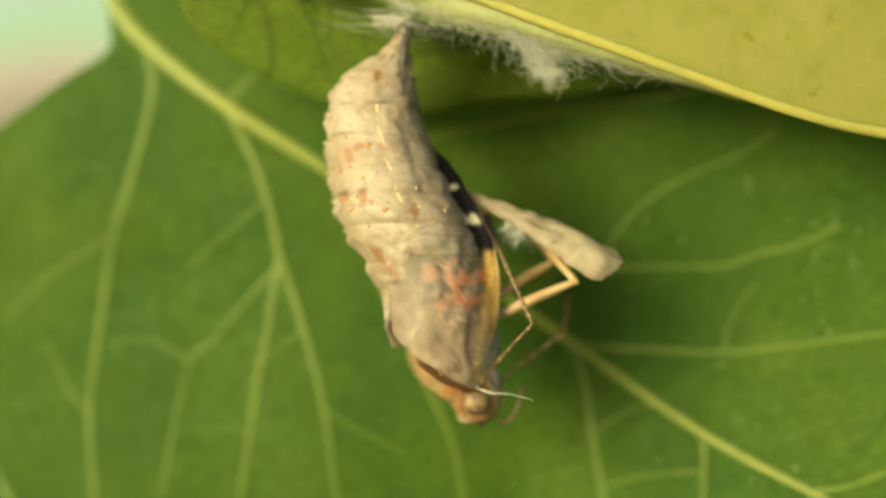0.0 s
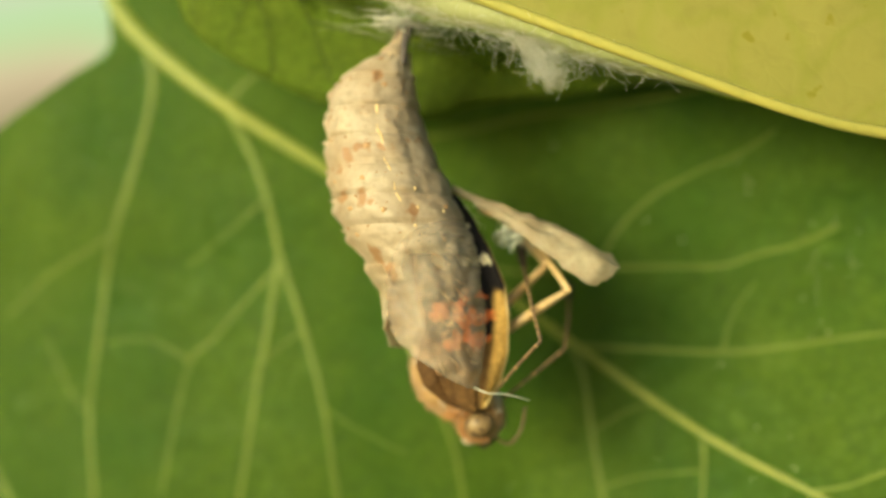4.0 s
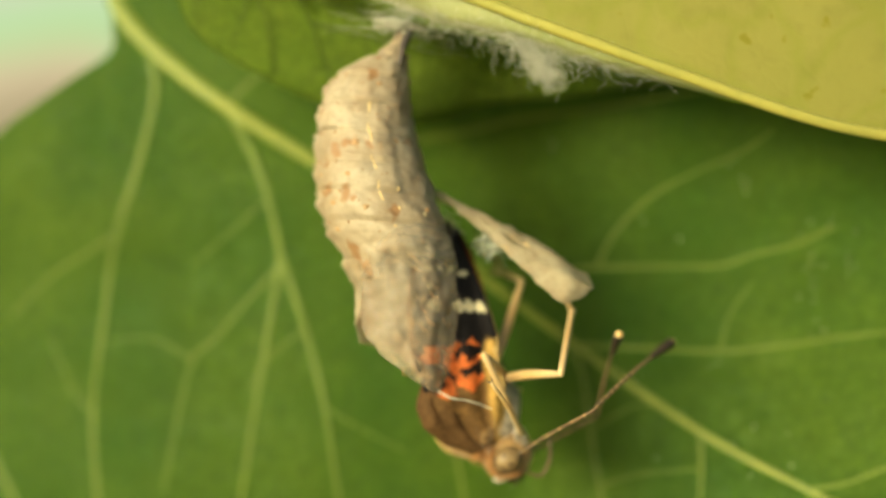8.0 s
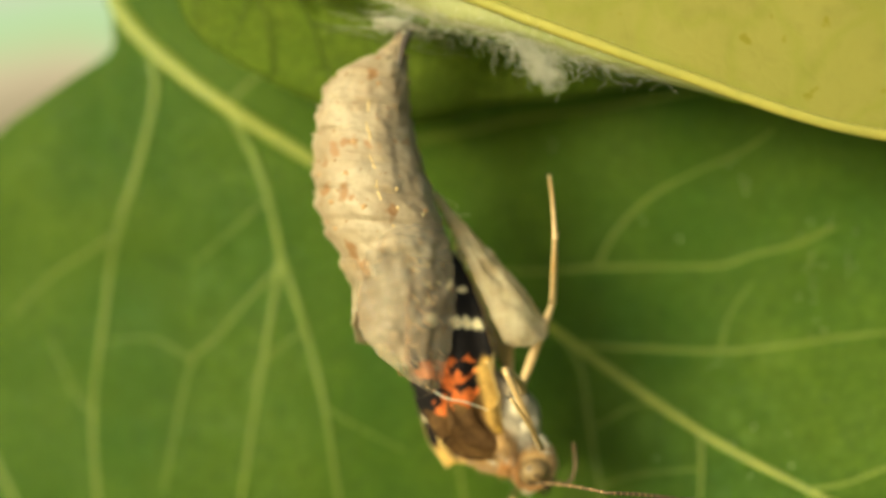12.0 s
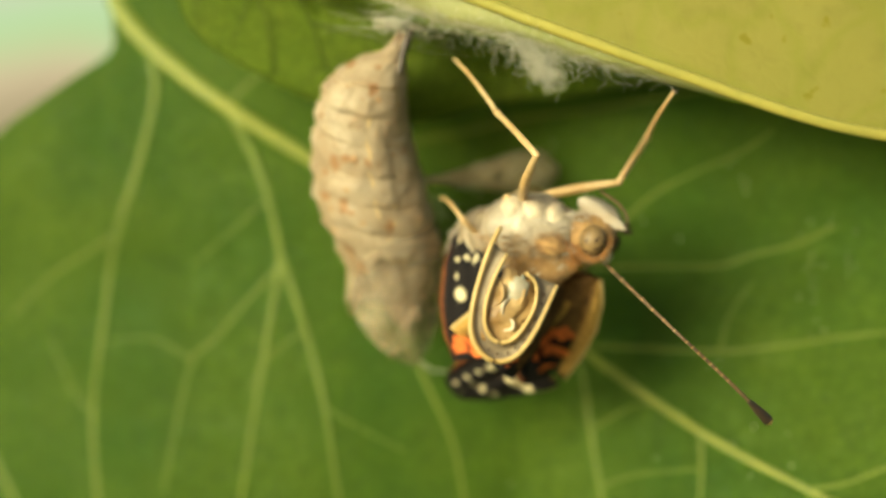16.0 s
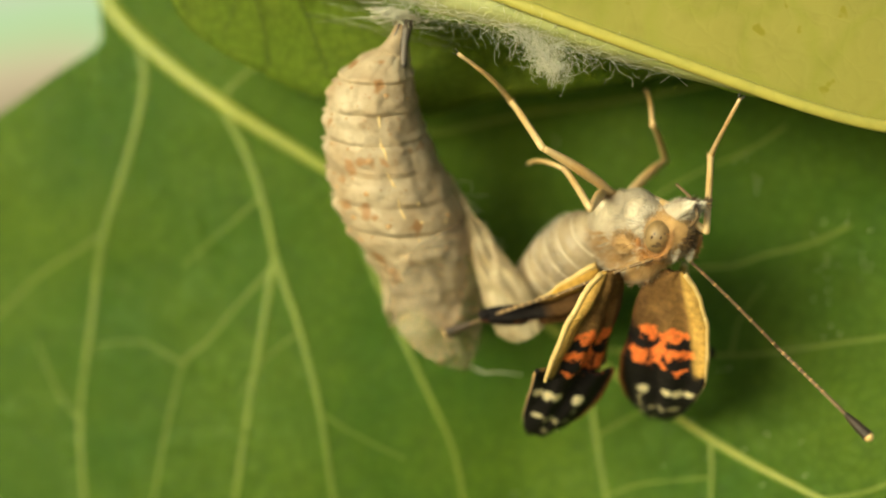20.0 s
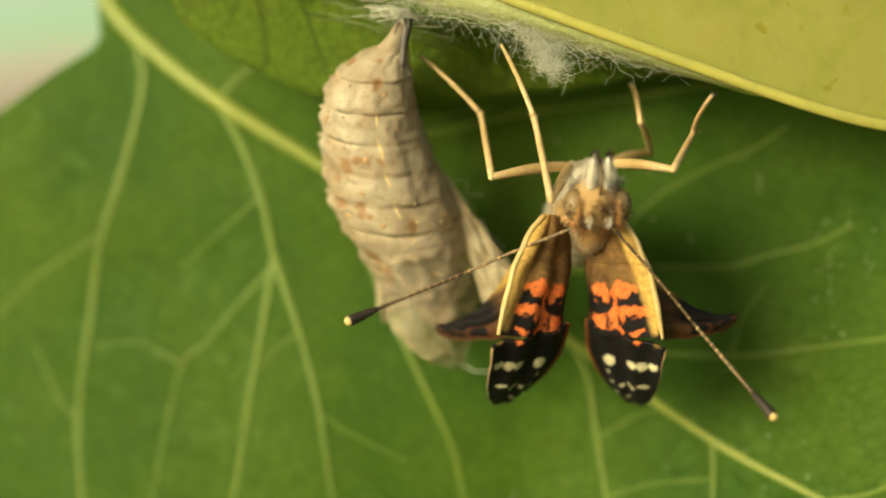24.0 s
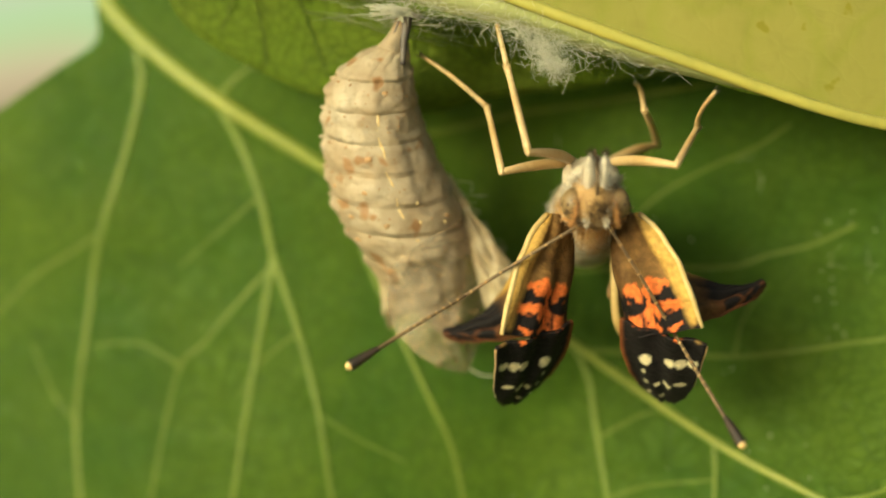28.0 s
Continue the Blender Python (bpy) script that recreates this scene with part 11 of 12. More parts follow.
    walk(MOVING["forewing_r_mid"], [
        (0, at(-0.11, -1.57, 0.66, 65.1, 11.6, -171.6)), (1.5, at(-0.04, -1.57, 0.35, 64.9, 10.5, -171.6)),
        (2, at(-0.09, -1.57, 0.39, 65, 11.3, -171.6)), (3, at(-0.39, -1.57, 0.5, 65.3, 13.4, -171.5)),
        (3.5, at(-0.55, -1.57, 0.48, 65.3, 13.2, -171.6)), (4.5, at(-0.41, -1.57, 0.65, 65.1, 10.9, -171.7)),
        (6, at(0.15, -1.57, 0.87, 64.8, 8.3, -171.8)), (6.5, at(0.47, -1.58, 0.86, 64.8, 10.9, -173)),
        (7, at(0.43, -1.61, 0.68, 64.6, 16.5, -175.5)), (7.25, at(-0.05, -1.62, 0.43, 64.4, 19.2, -176.8)),
        (7.5, at(-0.42, -1.62, 0.2, 64.2, 21.5, -177.8)), (7.75, at(-0.58, -1.61, 0.51, 63.7, 25.1, 178.4)),
        (8, at(-0.9, -1.57, 0.87, 62.4, 28.2, 174.2)), (8.5, at(-1.13, -1.56, 0.85, 61.1, 25.5, 172.3)),
        (9, at(-0.95, -1.55, 1.34, 63.1, 24.2, 172.3)), (9.5, at(-1.35, -1.5, 0.99, 64.4, 16.3, 172.4)),
        (10, at(-2.02, -1.43, 1.85, 65.2, 11.9, 172.3)), (10.25, at(-1.87, -1.43, 1.14, 65.2, 9.5, 172.2)),
        (10.5, at(-1.74, -1.44, 0.62, 65, 8.4, 172.2)), (10.75, at(-1.74, -1.44, 0.95, 64.6, 10.6, 172)),
        (10.83, at(-1.7, -1.44, 1.03, 55.6, -42.5, -158)), (10.92, at(-1.66, -1.45, 1.11, -33.4, -60.1, -55.1)),
        (11, at(-1.62, -1.45, 1.19, -64.5, -11.6, -7.6)), (11.5, at(-1.28, -1.49, 1.67, -65.9, -4.6, -7.9)),
        (11.75, at(-1.39, -1.47, 1.82, -67.1, 0, -7.8)), (12, at(-1.62, -1.45, 2.01, -67, -1.9, -4.4)),
        (12.08, at(-1.75, -1.51, 2.18, -58.4, 45.7, 22.5)), (12.17, at(-1.88, -1.57, 2.35, 27.7, 64.7, 121.8)),
        (12.25, at(-2.02, -1.64, 2.52, 63, 22.4, 171.7)), (12.5, at(-2.36, -1.88, 2.88, 68.6, 2, 172)),
        (12.75, at(-2.25, -2.01, 2.99, 73.9, -6.4, 168.5)), (13, at(-2.05, -2.18, 3.17, 76.8, -2.6, 166.4)),
        (13.25, at(-1.78, -2.38, 3.37, 83.1, -4.8, 166.3)), (13.5, at(-1.46, -2.58, 3.55, 88.9, -9.9, 167.1)),
        (13.75, at(-1.11, -2.77, 3.69, 91.9, -15.8, 168.4)), (14, at(-0.76, -2.93, 3.81, 91.8, -21.6, 170.1)),
        (14.5, at(-0.03, -3.15, 3.97, 85.4, -31.3, 174.5)), (14.75, at(1.3, -3.38, 3.87, 72.6, -35.5, -170.8)),
        (15, at(2.9, -3.64, 3.86, 52.2, -41.4, -153)), (15.25, at(3.24, -3.52, 3.84, 45.6, -47.3, -150)),
        (15.5, at(3.26, -3.26, 3.9, 42.6, -50, -148.5)), (15.75, at(2.87, -2.87, 4.11, 42.1, -51.1, -149.2)),
        (16, at(2.67, -2.5, 4.31, 41.4, -52.8, -150.7)), (16.25, at(3.09, -2.03, 4.77, 48.6, -58, -163.6)),
        (16.5, at(3.56, -1.92, 5.03, 50.4, -62.4, -174.2)), (16.75, at(2.87, -2.8, 4.4, 29.2, -65.2, -155)),
        (17, at(2.11, -3.18, 3.73, 17.3, -59.6, -138.4)), (17.5, at(2.32, -2.38, 4.11, 38.1, -67.9, -155.1)),
        (18, at(2.32, -2.84, 4.01, 23.4, -58.6, -146.3)), (18.5, at(2.56, -2.81, 4.24, 22.8, -57.8, -145.4)),
        (19, at(2.46, -2.21, 4.34, 22.2, -58.7, -147)), (19.5, at(2.57, -2.26, 4.57, 22.3, -59.9, -147.3)),
        (20, at(2.3, -1.69, 4.35, 21.1, -61.9, -146.4)), (20.5, at(2.37, -1.8, 4.31, 20.6, -61.9, -146)),
        (21, at(2.31, -2, 4.19, 19.8, -62.3, -148.7)), (21.5, at(1.86, -2.17, 4.24, 26.3, -65.6, -156.7)),
        (22, at(1.81, -1.88, 4.08, 21.5, -70.6, -154.6)), (22.5, at(1.91, -1.51, 3.84, 10.5, -76.8, -145.1)),
        (23, at(2.04, -1.21, 3.57, -11, -81.3, -123.6)), (23.5, at(2.07, -1.16, 3.4, -28.4, -82.5, -108.5)),
        (24, at(1.92, -1.37, 3.41, -13.9, -81.6, -124)), (24.5, at(1.95, -2.74, 3.1, -5.9, -81.3, -130.8)),
        (25, at(1.82, -1.32, 3.42, 0, -81.2, -138.3)), (25.5, at(2.05, -1.26, 3.46, -34.6, -83.3, -104)),
        (26, at(1.91, -1.26, 3.54, -14.1, -81.5, -124.4)), (26.5, at(2.23, -1.63, 3.45, -71.8, -82.1, -68)),
        (27, at(2.2, -2.15, 3.47, -68, -80.3, -73.2)), (27.5, at(2.2, -2.7, 3.46, -64.3, -77.3, -77.4)),
        (28, at(2.26, -2.79, 3.32, -67.2, -75.1, -74.9))])
    walk(MOVING["forewing_r_tip"], [
        (0, at(-2.63, -1.95, 0.13, 63.6, 1.9, 174.5)), (1.5, at(-2.56, -1.95, -0.12, 63.6, 0.9, 174.6)),
        (2.5, at(-2.75, -1.95, -0.1, 63.4, 3.3, 174.6)), (3.5, at(-3.05, -1.95, -0.11, 63.3, 4.1, 174.7)), (4, at(-3.04, -1.94, 0, 63.4, 4, 174.7)),
        (5.5, at(-2.59, -1.93, 0.45, 63.5, 2.8, 174.8)), (6, at(-2.39, -1.94, 0.49, 63.5, 2.8, 174.8)), (6.5, at(-2.06, -1.9, 0.37, 63.4, 3.4, 175)),
        (7, at(-2.06, -1.8, -0.06, 63.4, 4.2, 175.8)), (7.25, at(-2.5, -1.75, -0.42, 63.4, 4.6, 176.3)),
        (7.5, at(-2.84, -1.72, -0.75, 63.5, 4.9, 176.6)), (7.75, at(-2.93, -1.54, -0.59, 63.1, 7.8, 173.8)),
        (8, at(-3.18, -1.34, -0.36, 62.1, 11.6, 170.7)), (8.5, at(-3.45, -1.24, -0.27, 61.5, 15.8, 170.6)),
        (9, at(-3.3, -1.23, 0.27, 62.7, 23.7, 171.2)), (9.5, at(-3.82, -1.17, 0.26, 63.2, 20.7, 171.4)),
        (10, at(-4.54, -1.08, 1.31, 63.8, 17.4, 171.6)), (10.25, at(-4.41, -1.09, 0.71, 64.5, 12, 171.6)),
        (10.5, at(-4.29, -1.09, 0.24, 65.5, 5.5, 171.5)), (10.75, at(-4.27, -1.08, 0.48, 66.6, 1.3, 171.4)),
        (11, at(0.9, -1.79, 1.71, 65.4, 6.8, 171.9)), (11.5, at(1.29, -1.84, 1.88, 66.2, 3.3, 171.8)),
        (11.75, at(1.18, -1.83, 1.81, 66.8, 1, 171.9)), (12, at(0.97, -1.65, 2.09, 66.9, 0.8, 172.9)),
        (12.25, at(-4.4, -1.29, 1.54, 72.8, -14.3, 171.8)), (12.5, at(-4.93, -1.52, 2.78, 68.3, 2.7, 171.5)),
        (12.75, at(-4.78, -1.49, 3.28, 69.8, 7.5, 174)), (13, at(-4.57, -1.57, 3.29, 76.6, -0.9, 175)),
        (13.25, at(-4.29, -1.76, 3.59, 83.1, -7.3, 174.4)), (13.5, at(-3.95, -2.01, 4, 88.1, -13.5, 173.5)),
        (13.75, at(-3.56, -2.26, 4.4, 90.5, -19.6, 172.8)), (14.25, at(-2.7, -2.75, 5.07, 88, -28.9, 173.3)),
        (14.5, at(-2.24, -2.94, 5.32, 85.4, -31.3, 174.5)), (14.75, at(-0.79, -3.72, 5.38, 71.7, -37.2, -170.8)),
        (15, at(1.16, -4.52, 5.58, 53, -41.7, -154)), (15.25, at(1.71, -4.41, 5.76, 49.6, -43.9, -151.9)),
        (15.5, at(1.83, -4.13, 5.89, 46.1, -47.1, -150.4)), (15.75, at(1.47, -3.71, 6.13, 44, -50.2, -150.5)),
        (16, at(1.29, -3.27, 6.38, 42.4, -53.1, -151.7)), (16.25, at(1.77, -2.41, 6.98, 46.8, -57.3, -161.6)),
        (16.5, at(2.36, -2.04, 7.33, 50.9, -62.4, -174.7)), (16.75, at(1.89, -3.26, 6.76, 30.8, -66.3, -156.7)),
        (17, at(1.13, -4.05, 5.97, 17.3, -60.5, -138.5)), (17.5, at(1.44, -2.79, 6.51, 38.7, -68.4, -155.7)),
        (18, at(1.19, -3.6, 6.23, 23.7, -59.8, -146.8)), (18.5, at(1.42, -3.59, 6.44, 23.2, -58.8, -146)),
        (19, at(1.32, -2.95, 6.56, 22.4, -60, -147.4)), (19.5, at(1.47, -2.97, 6.82, 22.6, -61.1, -147.8)),
        (20, at(1.28, -2.36, 6.65, 21.4, -63.1, -146.9)), (20.5, at(1.36, -2.48, 6.6, 20.9, -63.1, -146.5)),
        (21, at(1.28, -2.63, 6.5, 20, -63.5, -149.2)), (21.5, at(0.88, -2.6, 6.61, 26.2, -66.7, -156.7)),
        (22, at(1.03, -2.25, 6.54, 21, -71.4, -154.2)), (22.5, at(1.42, -1.85, 6.37, 9.6, -77.2, -144.3)),
        (23, at(1.82, -1.54, 6.14, -12, -81.3, -122.7)), (23.5, at(1.96, -1.48, 5.98, -29.3, -82.5, -107.6)),
        (24, at(1.71, -1.68, 5.99, -14.7, -81.7, -123.2)), (24.5, at(1.7, -3.04, 5.67, -6.7, -81.4, -129.9)),
        (25, at(1.53, -1.58, 5.99, -0.8, -81.4, -137.4)), (25.5, at(1.98, -1.55, 6.04, -35.2, -83.4, -103.3)),
        (26, at(1.7, -1.58, 6.12, -14.9, -81.6, -123.6)), (26.5, at(2.37, -1.96, 6.03, -71.9, -82.1, -67.9)),
        (27, at(2.33, -2.57, 6.04, -68.1, -80.3, -73.1)), (27.5, at(2.32, -3.26, 6, -64.4, -77.4, -77.2)),
        (28, at(2.43, -3.44, 5.83, -67.3, -75.1, -74.9))])
    walk(MOVING["hindwing_l"], [
        (0, at(3.11, 1.4, -0.29, 106.3, 2.7, 180)), (1.5, at(3.21, 1.4, -0.62, 106.3, 1.6, 180)), (2, at(3.2, 1.4, -0.52, 106.3, 2.4, 180)),
        (2.5, at(3.13, 1.4, -0.34, 106.3, 3.8, 180)), (3, at(3.06, 1.4, -0.28, 106.3, 4.5, 180)), (3.5, at(2.98, 1.4, -0.35, 106.3, 4.5, 180)),
        (5.5, at(3.35, 1.4, -0.54, 106.3, 3.3, 180)), (6, at(3.46, 1.4, -0.58, 106.3, 3.3, 180)), (6.5, at(3.74, 1.4, -0.45, 106.3, 3.3, 180)),
        (7, at(3.69, 1.4, -0.3, 106.3, 3.3, 180)), (7.5, at(2.81, 1.4, -0.42, 106.3, 4.4, 180)), (7.75, at(2.82, 1.26, 0.25, 106, 8.1, 177.1)),
        (8, at(2.68, 1.11, 1.07, 105, 12.9, 173.9)), (8.25, at(2.57, 1.11, 1.35, 104.5, 15.4, 173.8)), (8.5, at(2.56, 1.1, 1.54, 104, 17.5, 173.6)),
        (8.75, at(2.66, 1.1, 1.94, 104.6, 21, 173.7)), (9, at(2.8, 1.11, 2.17, 105.5, 23.1, 174.1)), (9.5, at(2.64, 1.14, 1.31, 105.8, 20.4, 174.2)),
        (9.75, at(2.41, 1.16, 1.56, 105.8, 20.5, 174.2)), (10, at(2.08, 1.19, 1.84, 105.8, 20.7, 174.2)),
        (10.25, at(2.17, 1.19, 0.93, 105.8, 18.8, 174.2)), (10.5, at(2.22, 1.18, 0.26, 105.9, 17.2, 174.2)),
        (10.75, at(2.15, 1.19, 0.64, 105.9, 18.7, 174.2)), (11, at(2.16, 1.19, 0.87, 105.9, 19.7, 174.2)),
        (11.5, at(2.25, 1.18, 0.97, 105.8, 18.9, 174.2)), (11.75, at(2.02, 1.2, 0.83, 105.8, 17.5, 174.2)),
        (12, at(1.72, 1.23, 0.77, 105.8, 15.8, 174.2)), (12.25, at(1.51, 1.03, 1.52, 105.8, 18, 174.2)),
        (12.5, at(1.46, 0.76, 2.39, 105.7, 21.9, 174.2)), (12.75, at(1.67, 0.53, 2.67, 105.8, 24, 174.5)),
        (13, at(1.77, 0.14, 2.79, 106.2, 24.9, 175.7)), (13.25, at(1.8, -0.35, 2.77, 106.9, 24.1, 178)),
        (13.5, at(1.77, -0.89, 2.65, 107.4, 20, -177.9)), (13.75, at(1.71, -1.4, 2.47, 105.1, 9.2, -171.1)),
        (14, at(1.61, -1.84, 2.27, 89.2, -12.4, -161)), (14.25, at(1.48, -2.13, 2.12, 55.9, -37.4, -149.5)),
        (14.5, at(1.32, -2.22, 2.05, 36.7, -52.1, -142.3)), (14.75, at(0.96, -2.17, 2.01, 21.7, -56.9, -132.3)),
        (15, at(0.68, -2.13, 1.95, 7.2, -58.3, -121)), (15.5, at(0.68, -2.1, 2.03, -0.5, -60.3, -114.7)),
        (15.75, at(0.46, -2.06, 2.19, -1.3, -61.2, -114.6)), (16, at(0.28, -2.03, 2.32, 7.1, -62.2, -123.2)),
        (16.25, at(0.6, -1.68, 2.42, 41.8, -60.6, -155)), (16.5, at(1.02, -0.89, 2.19, 82.7, -52.6, 174.7)),
        (16.75, at(0.59, 0.22, 1.75, 112.9, -44.9, 149.5)), (17, at(0.33, 1.12, 1.58, 123.5, -42, 135.5)),
        (17.25, at(-0.67, 0.11, 2.12, 124.2, -40.1, 149.5)), (17.5, at(-1.7, -1.11, 2.67, 130.5, -37.5, 167.5)),
        (17.75, at(-1.42, -0.46, 3.21, 82.1, -24, 158.6)), (18, at(-1.15, 0.19, 3.74, 35.3, -20.6, 142.2)),
        (18.5, at(-0.51, -0.26, 3.62, 37.2, -18, 140.1)), (19, at(-0.32, 0.11, 3.54, 38.7, -15.8, 137.7)),
        (20, at(-0.97, 1.01, 2.64, 37.7, -24.8, 137.7)), (20.5, at(-0.84, 0.82, 2.68, 37.7, -24.8, 137.8)),
        (21, at(-0.79, 0.94, 2.92, 38.5, -22.9, 133.6)), (21.5, at(-0.7, 1.74, 2.81, 109.6, -41.3, 133)),
        (22, at(-1, 2.04, 2.95, 113, -40.4, 120.5)), (22.5, at(-0.56, 2.23, 2.98, 115.4, -39.9, 110.1)), (23, at(-2.22, 2.32, 3, 117, -39.7, 102.6)),
        (23.5, at(-2.04, 2.34, 3.1, 117.6, -39.5, 98.7)), (24, at(-2.04, 2.59, 3.27, 116, -39.4, 98.5)),
        (24.5, at(-2.04, 1.06, 3.01, 115.8, -39.8, 99.7)), (25, at(-2.01, 2.42, 3.33, 115.5, -39.9, 98)),
        (25.5, at(-2.01, 1.95, 3.28, 115.5, -40, 97.9)), (26, at(-1.98, 2.89, 3.74, 115.5, -39.9, 98)),
        (26.5, at(-1.94, 2.72, 3.5, 115.5, -39.8, 96.8)), (27, at(-1.88, 2.8, 3.54, 115.2, -40.2, 95.6)),
        (27.5, at(-1.89, 2.52, 3.48, 114.5, -41.1, 95.6)), (28, at(-1.84, 2.55, 3.35, 115.6, -41.7, 94.6))])
    walk(MOVING["hindwing_r"], [
        (0, at(2.9, -1.4, 1.32, 106.3, 2.7, 180)), (1.5, at(3.13, -1.4, 1.08, 106.3, 1.7, 180)), (2, at(3.16, -1.4, 1.22, 106.3, 2.5, 180)),
        (2.5, at(3.1, -1.4, 1.46, 106.3, 4, 180)), (3, at(3.07, -1.4, 1.58, 106.3, 4.8, 180)), (3.5, at(3.01, -1.4, 1.57, 106.3, 4.8, 180)),
        (5, at(3.24, -1.4, 1.5, 106.3, 3.7, 180)), (6, at(3.21, -1.4, 1.39, 106.3, 3.3, 180)), (6.5, at(3.09, -1.4, 1.18, 106.2, 2.3, 180)),
        (7, at(2.53, -1.4, 0.69, 106.1, 0.1, 180)), (7.25, at(1.89, -1.4, 0.31, 106, -1, 180)), (7.5, at(1.47, -1.4, -0.01, 105.8, -1.7, 180)),
        (7.75, at(1.48, -1.48, 0.45, 105.4, 0.9, 177.1)), (8, at(1.43, -1.58, 1.23, 104.3, 5, 174.1)),
        (8.5, at(1.72, -1.65, 2.11, 103.3, 9.4, 173.9)), (8.75, at(1.87, -1.66, 2.82, 103.9, 13, 173.9)),
        (9, at(1.95, -1.63, 3.31, 104.7, 15.3, 174.1)), (9.25, at(1.75, -1.6, 3.05, 104.8, 13.8, 174.2)),
        (9.5, at(1.43, -1.56, 2.7, 104.9, 12.2, 174.2)), (10, at(0.51, -1.47, 3.24, 104.8, 11.2, 174.2)),
        (10.5, at(0.98, -1.51, 1.3, 104.6, 5.1, 174.3)), (11.25, at(1.29, -1.54, 1.63, 104.2, 4.2, 174.3)),
        (11.5, at(1.32, -1.55, 1.79, 104.1, 3.5, 174.3)), (11.75, at(1.09, -1.52, 1.83, 104.1, 2.1, 174.3)),
        (12, at(0.79, -1.49, 1.98, 104, 0.7, 174.3)), (12.25, at(0.48, -1.69, 2.9, 104, 3.2, 174.3)),
        (12.5, at(0.27, -1.94, 3.91, 103.9, 7.3, 174.2)), (12.75, at(0.38, -2.05, 4.28, 103.6, 9.1, 174.1)),
        (13, at(0.46, -2.16, 4.39, 102.9, 9, 173.7)), (13.25, at(0.56, -2.27, 4.3, 101.7, 6.2, 173.3)),
        (13.5, at(0.7, -2.37, 4.05, 99.6, -0, 172.8)), (13.75, at(0.9, -2.46, 3.71, 96, -10.8, 172.3)),
        (14, at(1.15, -2.55, 3.34, 90.8, -25.5, 171.8)), (14.25, at(1.44, -2.63, 3.02, 85.5, -40.1, 171.5)),
        (14.5, at(1.75, -2.69, 2.78, 81.8, -50, 171.4)), (14.75, at(2.95, -2.88, 2.25, 79.7, -52.9, 171.4)),
        (15, at(4.21, -3.07, 1.89, 78.7, -54, 171.2)), (15.25, at(4.35, -3.01, 1.83, 78.5, -57.3, 170.7)),
        (15.5, at(4.26, -2.85, 1.89, 78.6, -60, 170.1)), (15.75, at(3.85, -2.67, 2.11, 78.8, -61.7, 168.8)),
        (16, at(3.62, -2.65, 2.32, 78.7, -63.6, 167)), (16.25, at(4.07, -3.2, 2.57, 64.2, -69, -176.6)),
        (16.5, at(4.36, -4.32, 2.61, 14.6, -64.5, -124.5)), (16.75, at(2.42, -5.51, 2.46, -11.5, -46.8, -116.1)),
        (17, at(0.59, -5.56, 2.35, -46.4, -38.5, -123.4)), (17.25, at(0.94, -5.66, 2.18, -34.6, -40.7, -120.9)),
        (17.5, at(1.3, -5.75, 2, -27.1, -43.4, -118)), (17.75, at(1, -5.49, 2.12, -43.7, -43.3, -118)),
        (18, at(0.75, -5.09, 2.31, -61.2, -43, -117.9)), (18.5, at(0.95, -4.95, 2.44, -61.1, -44.6, -115.6)),
        (19, at(0.7, -4.25, 2.48, -62, -45.9, -115.7)), (19.5, at(0.73, -4.27, 2.68, -67.2, -45.4, -114.2)),
        (20, at(0.37, -3.69, 2.49, -71.9, -45.4, -112.4)), (20.5, at(0.59, -3.71, 2.48, -69.1, -46.2, -112.1)),
        (21, at(0.73, -3.68, 2.43, -66.8, -48.3, -113.2)), (21.5, at(0.37, -3.83, 2.36, -85.8, -51.4, -107.5)),
        (22, at(0.36, -3.42, 2.67, -102.5, -46.4, -100.6)), (22.5, at(0.41, -2.8, 2.96, -115.3, -38.4, -95.3)),
        (23, at(0.5, -2.24, 3.23, -121.9, -31.6, -93.2)), (23.5, at(0.53, -2, 3.45, -124.4, -28.2, -93.8)),
        (24, at(0.42, -1.75, 3.59, -123.4, -27.6, -95.7)), (24.5, at(0.5, -3.35, 3.24, -123.5, -27.3, -94.7)),
        (25, at(0.4, -2.06, 3.53, -123.7, -26.9, -96.3)), (25.5, at(0.4, -2.62, 3.44, -124.2, -26.2, -96.1)),
        (26, at(0.42, -1.72, 3.83, -124.4, -25.8, -95.8)), (26.5, at(0.36, -1.9, 3.56, -124.7, -25.3, -96.8)),
        (27, at(0.33, -1.93, 3.66, -126.7, -21.4, -97.8)), (27.5, at(0.33, -2.43, 3.71, -129.3, -15.3, -97.8)),
        (28, at(0.39, -2.52, 3.64, -131.6, -12.4, -97.6))])
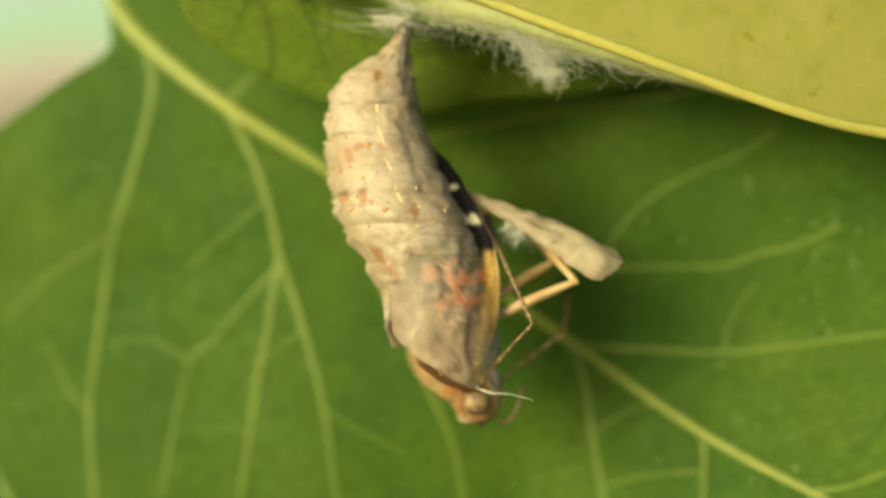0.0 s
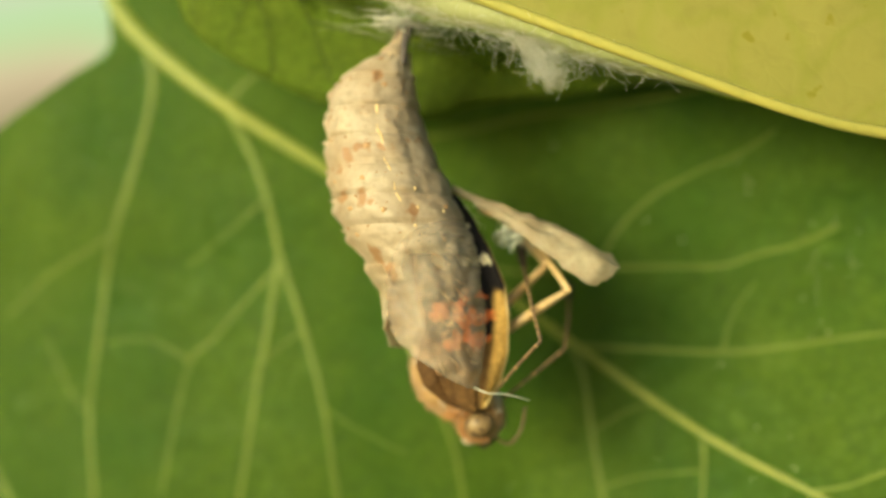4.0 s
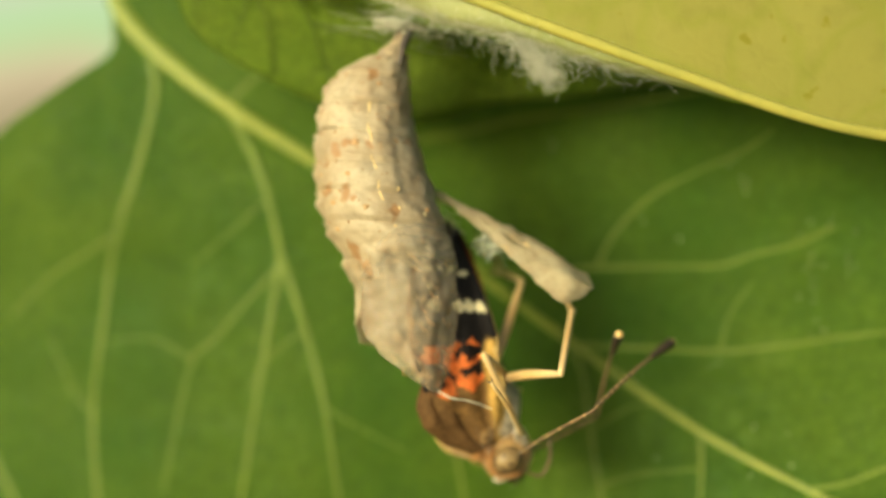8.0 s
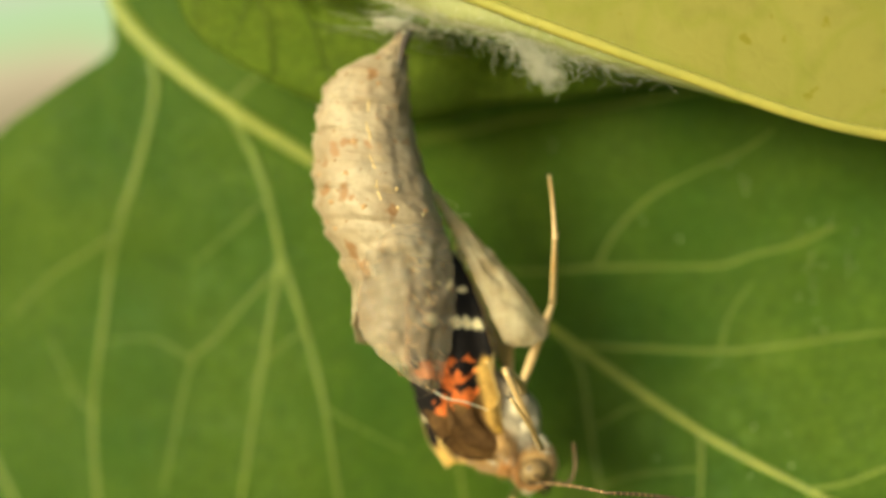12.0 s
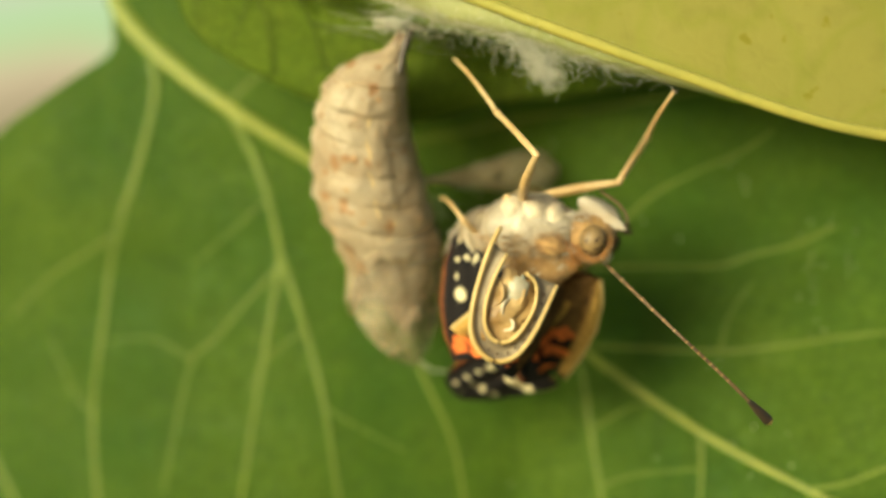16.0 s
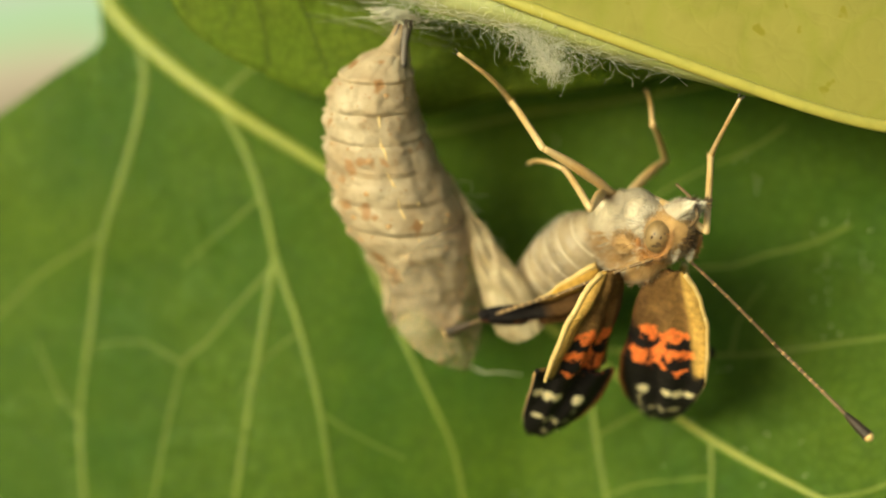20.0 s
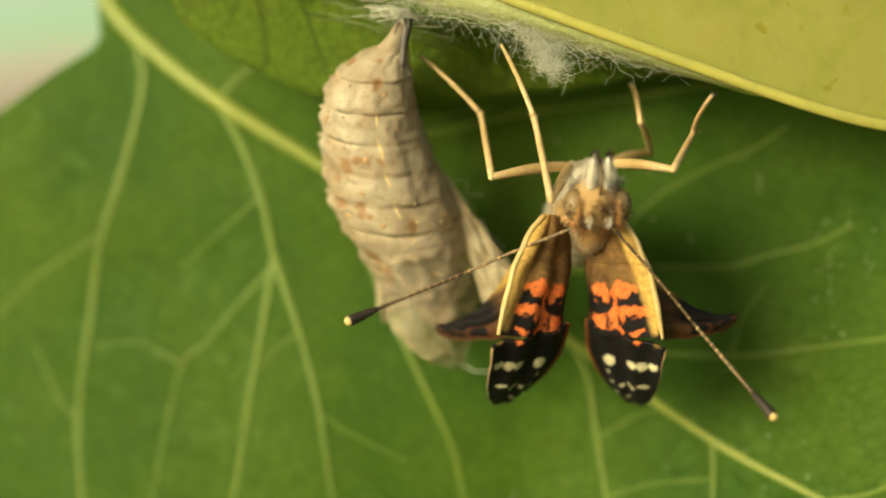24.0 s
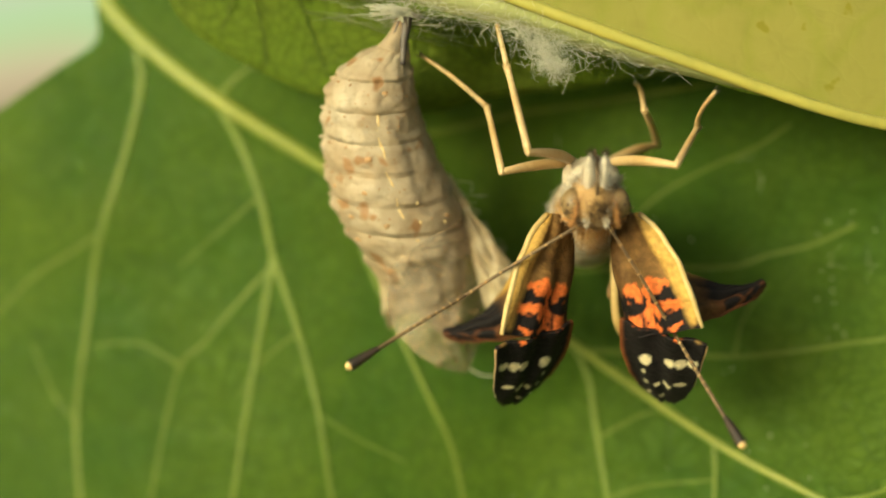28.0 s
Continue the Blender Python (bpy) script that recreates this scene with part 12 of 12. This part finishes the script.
    walk(MOVING["forewing_l_apex"], [
        (0, at(1.5, 0, 0, 0, 0, 0)), (12.5, at(1.5, 0, 0, 0, 0, 0)), (14.5, at(1.5, 0, 0, 0, 0, 0)), (15, at(1.5, 0, 0, 0, 0, 0)),
        (16, at(1.5, 0, 0, 0, 0, 0)), (16.5, at(1.5, 0, 0, 29.8, 20.4, 58.7)), (17, at(1.5, 0, 0, 39.9, 36.1, 54.8)),
        (17.5, at(1.5, 0, 0, -8.6, 16.5, -24.6)), (18, at(1.5, 0, 0, 64.6, 32.6, -10.8)), (18.5, at(1.5, 0, 0, 64, 23.3, 1.2)),
        (19, at(1.5, 0, 0, 45.1, 8.6, 2.7)), (19.5, at(1.5, 0, 0, 27.8, 8.7, 2.8)), (20, at(1.5, 0, 0, 21.5, 9.1, 3.2)),
        (21, at(1.5, 0, 0, 11.3, 18.7, 6.4)), (22, at(1.5, 0, 0, 1.8, 22.6, 4.7)), (23.5, at(1.5, 0, 0, 12.5, 26.6, 26.5)),
        (24, at(1.5, 0, 0, 12, 28.6, 24)), (25, at(1.5, 0, 0, 5.8, 21.4, 15.5)), (26, at(1.5, 0, 0, 7.3, 23.8, 17.7)),
        (27, at(1.5, 0, 0, 12.6, 26.8, 26.4)), (28, at(1.5, 0, 0, 12.6, 27, 26.3))])
    walk(MOVING["forewing_r_apex"], [
        (0, at(1.5, 0, 0, 0, 0, 0)), (12.5, at(1.5, 0, 0, 0, 0, 0)), (14, at(1.5, 0, 0, 12.1, 38.4, 19)), (15, at(1.5, 0, 0, -2.3, 11.7, -11.1)),
        (16, at(1.5, 0, 0, -2.3, 8.9, -14.8)), (16.5, at(1.5, 0, 0, -1.2, 26.6, -2.8)), (17, at(1.5, 0, 0, -4.4, 17.1, -14.8)),
        (18, at(1.5, 0, 0, -1.2, 15.6, -4.6)), (19, at(1.5, 0, 0, -0.5, 13.7, -2.3)), (20, at(1.5, 0, 0, -0.8, 15.9, -2.8)),
        (21, at(1.5, 0, 0, -0.4, 14.7, -1.6)), (23.5, at(1.5, 0, 0, -8.3, 21.9, -21.3)), (24, at(1.5, 0, 0, -7.8, 21.3, -20.6)),
        (25, at(1.5, 0, 0, -6.9, 19.8, -19.8)), (26, at(1.5, 0, 0, -7.9, 20.4, -21.7)), (27, at(1.5, 0, 0, -13, 24.6, -29.1)),
        (28, at(1.5, 0, 0, -13.4, 22.3, -32.1))])
    walk(MOVING["palp_l"], [
        (0, at(-0.5, 0, 0.85, 0, 0, 0)), (12, at(-0.5, 0, 0.85, 0, 0, 0)), (14.5, at(0, 0, 0, 0, 0, 0)), (16, at(0, 0, 0, 0, 0, 0)),
        (16.5, at(0.75, 0, 1.36, 0, 20, 0)), (17, at(2.2, 0, 2.5, 0, 42, 0)), (18, at(2.55, 0, 2.64, 0, 46, 0)), (20, at(2.81, 0, 2.76, 0, 50, 0)),
        (22, at(5.02, -0.02, 2.97, 0, 76, 0)), (28, at(5.3, -0.02, 2.95, 0, 80, 0))])
    walk(MOVING["palp_r"], [
        (0, at(-0.5, 0, 0.85, 0, 0, 0)), (12, at(-0.5, 0, 0.85, 0, 0, 0)), (14.5, at(0, 0, 0, 0, 0, 0)), (16, at(0, 0, 0, 0, 0, 0)),
        (16.5, at(0.75, 0, 1.36, 0, 20, 0)), (17, at(2.2, 0, 2.5, 0, 42, 0)), (18, at(2.55, 0, 2.64, 0, 46, 0)), (20, at(2.81, 0, 2.76, 0, 50, 0)),
        (22, at(5.02, 0.02, 2.97, 0, 76, 0)), (28, at(5.3, 0.02, 2.95, 0, 80, 0))])


motions()
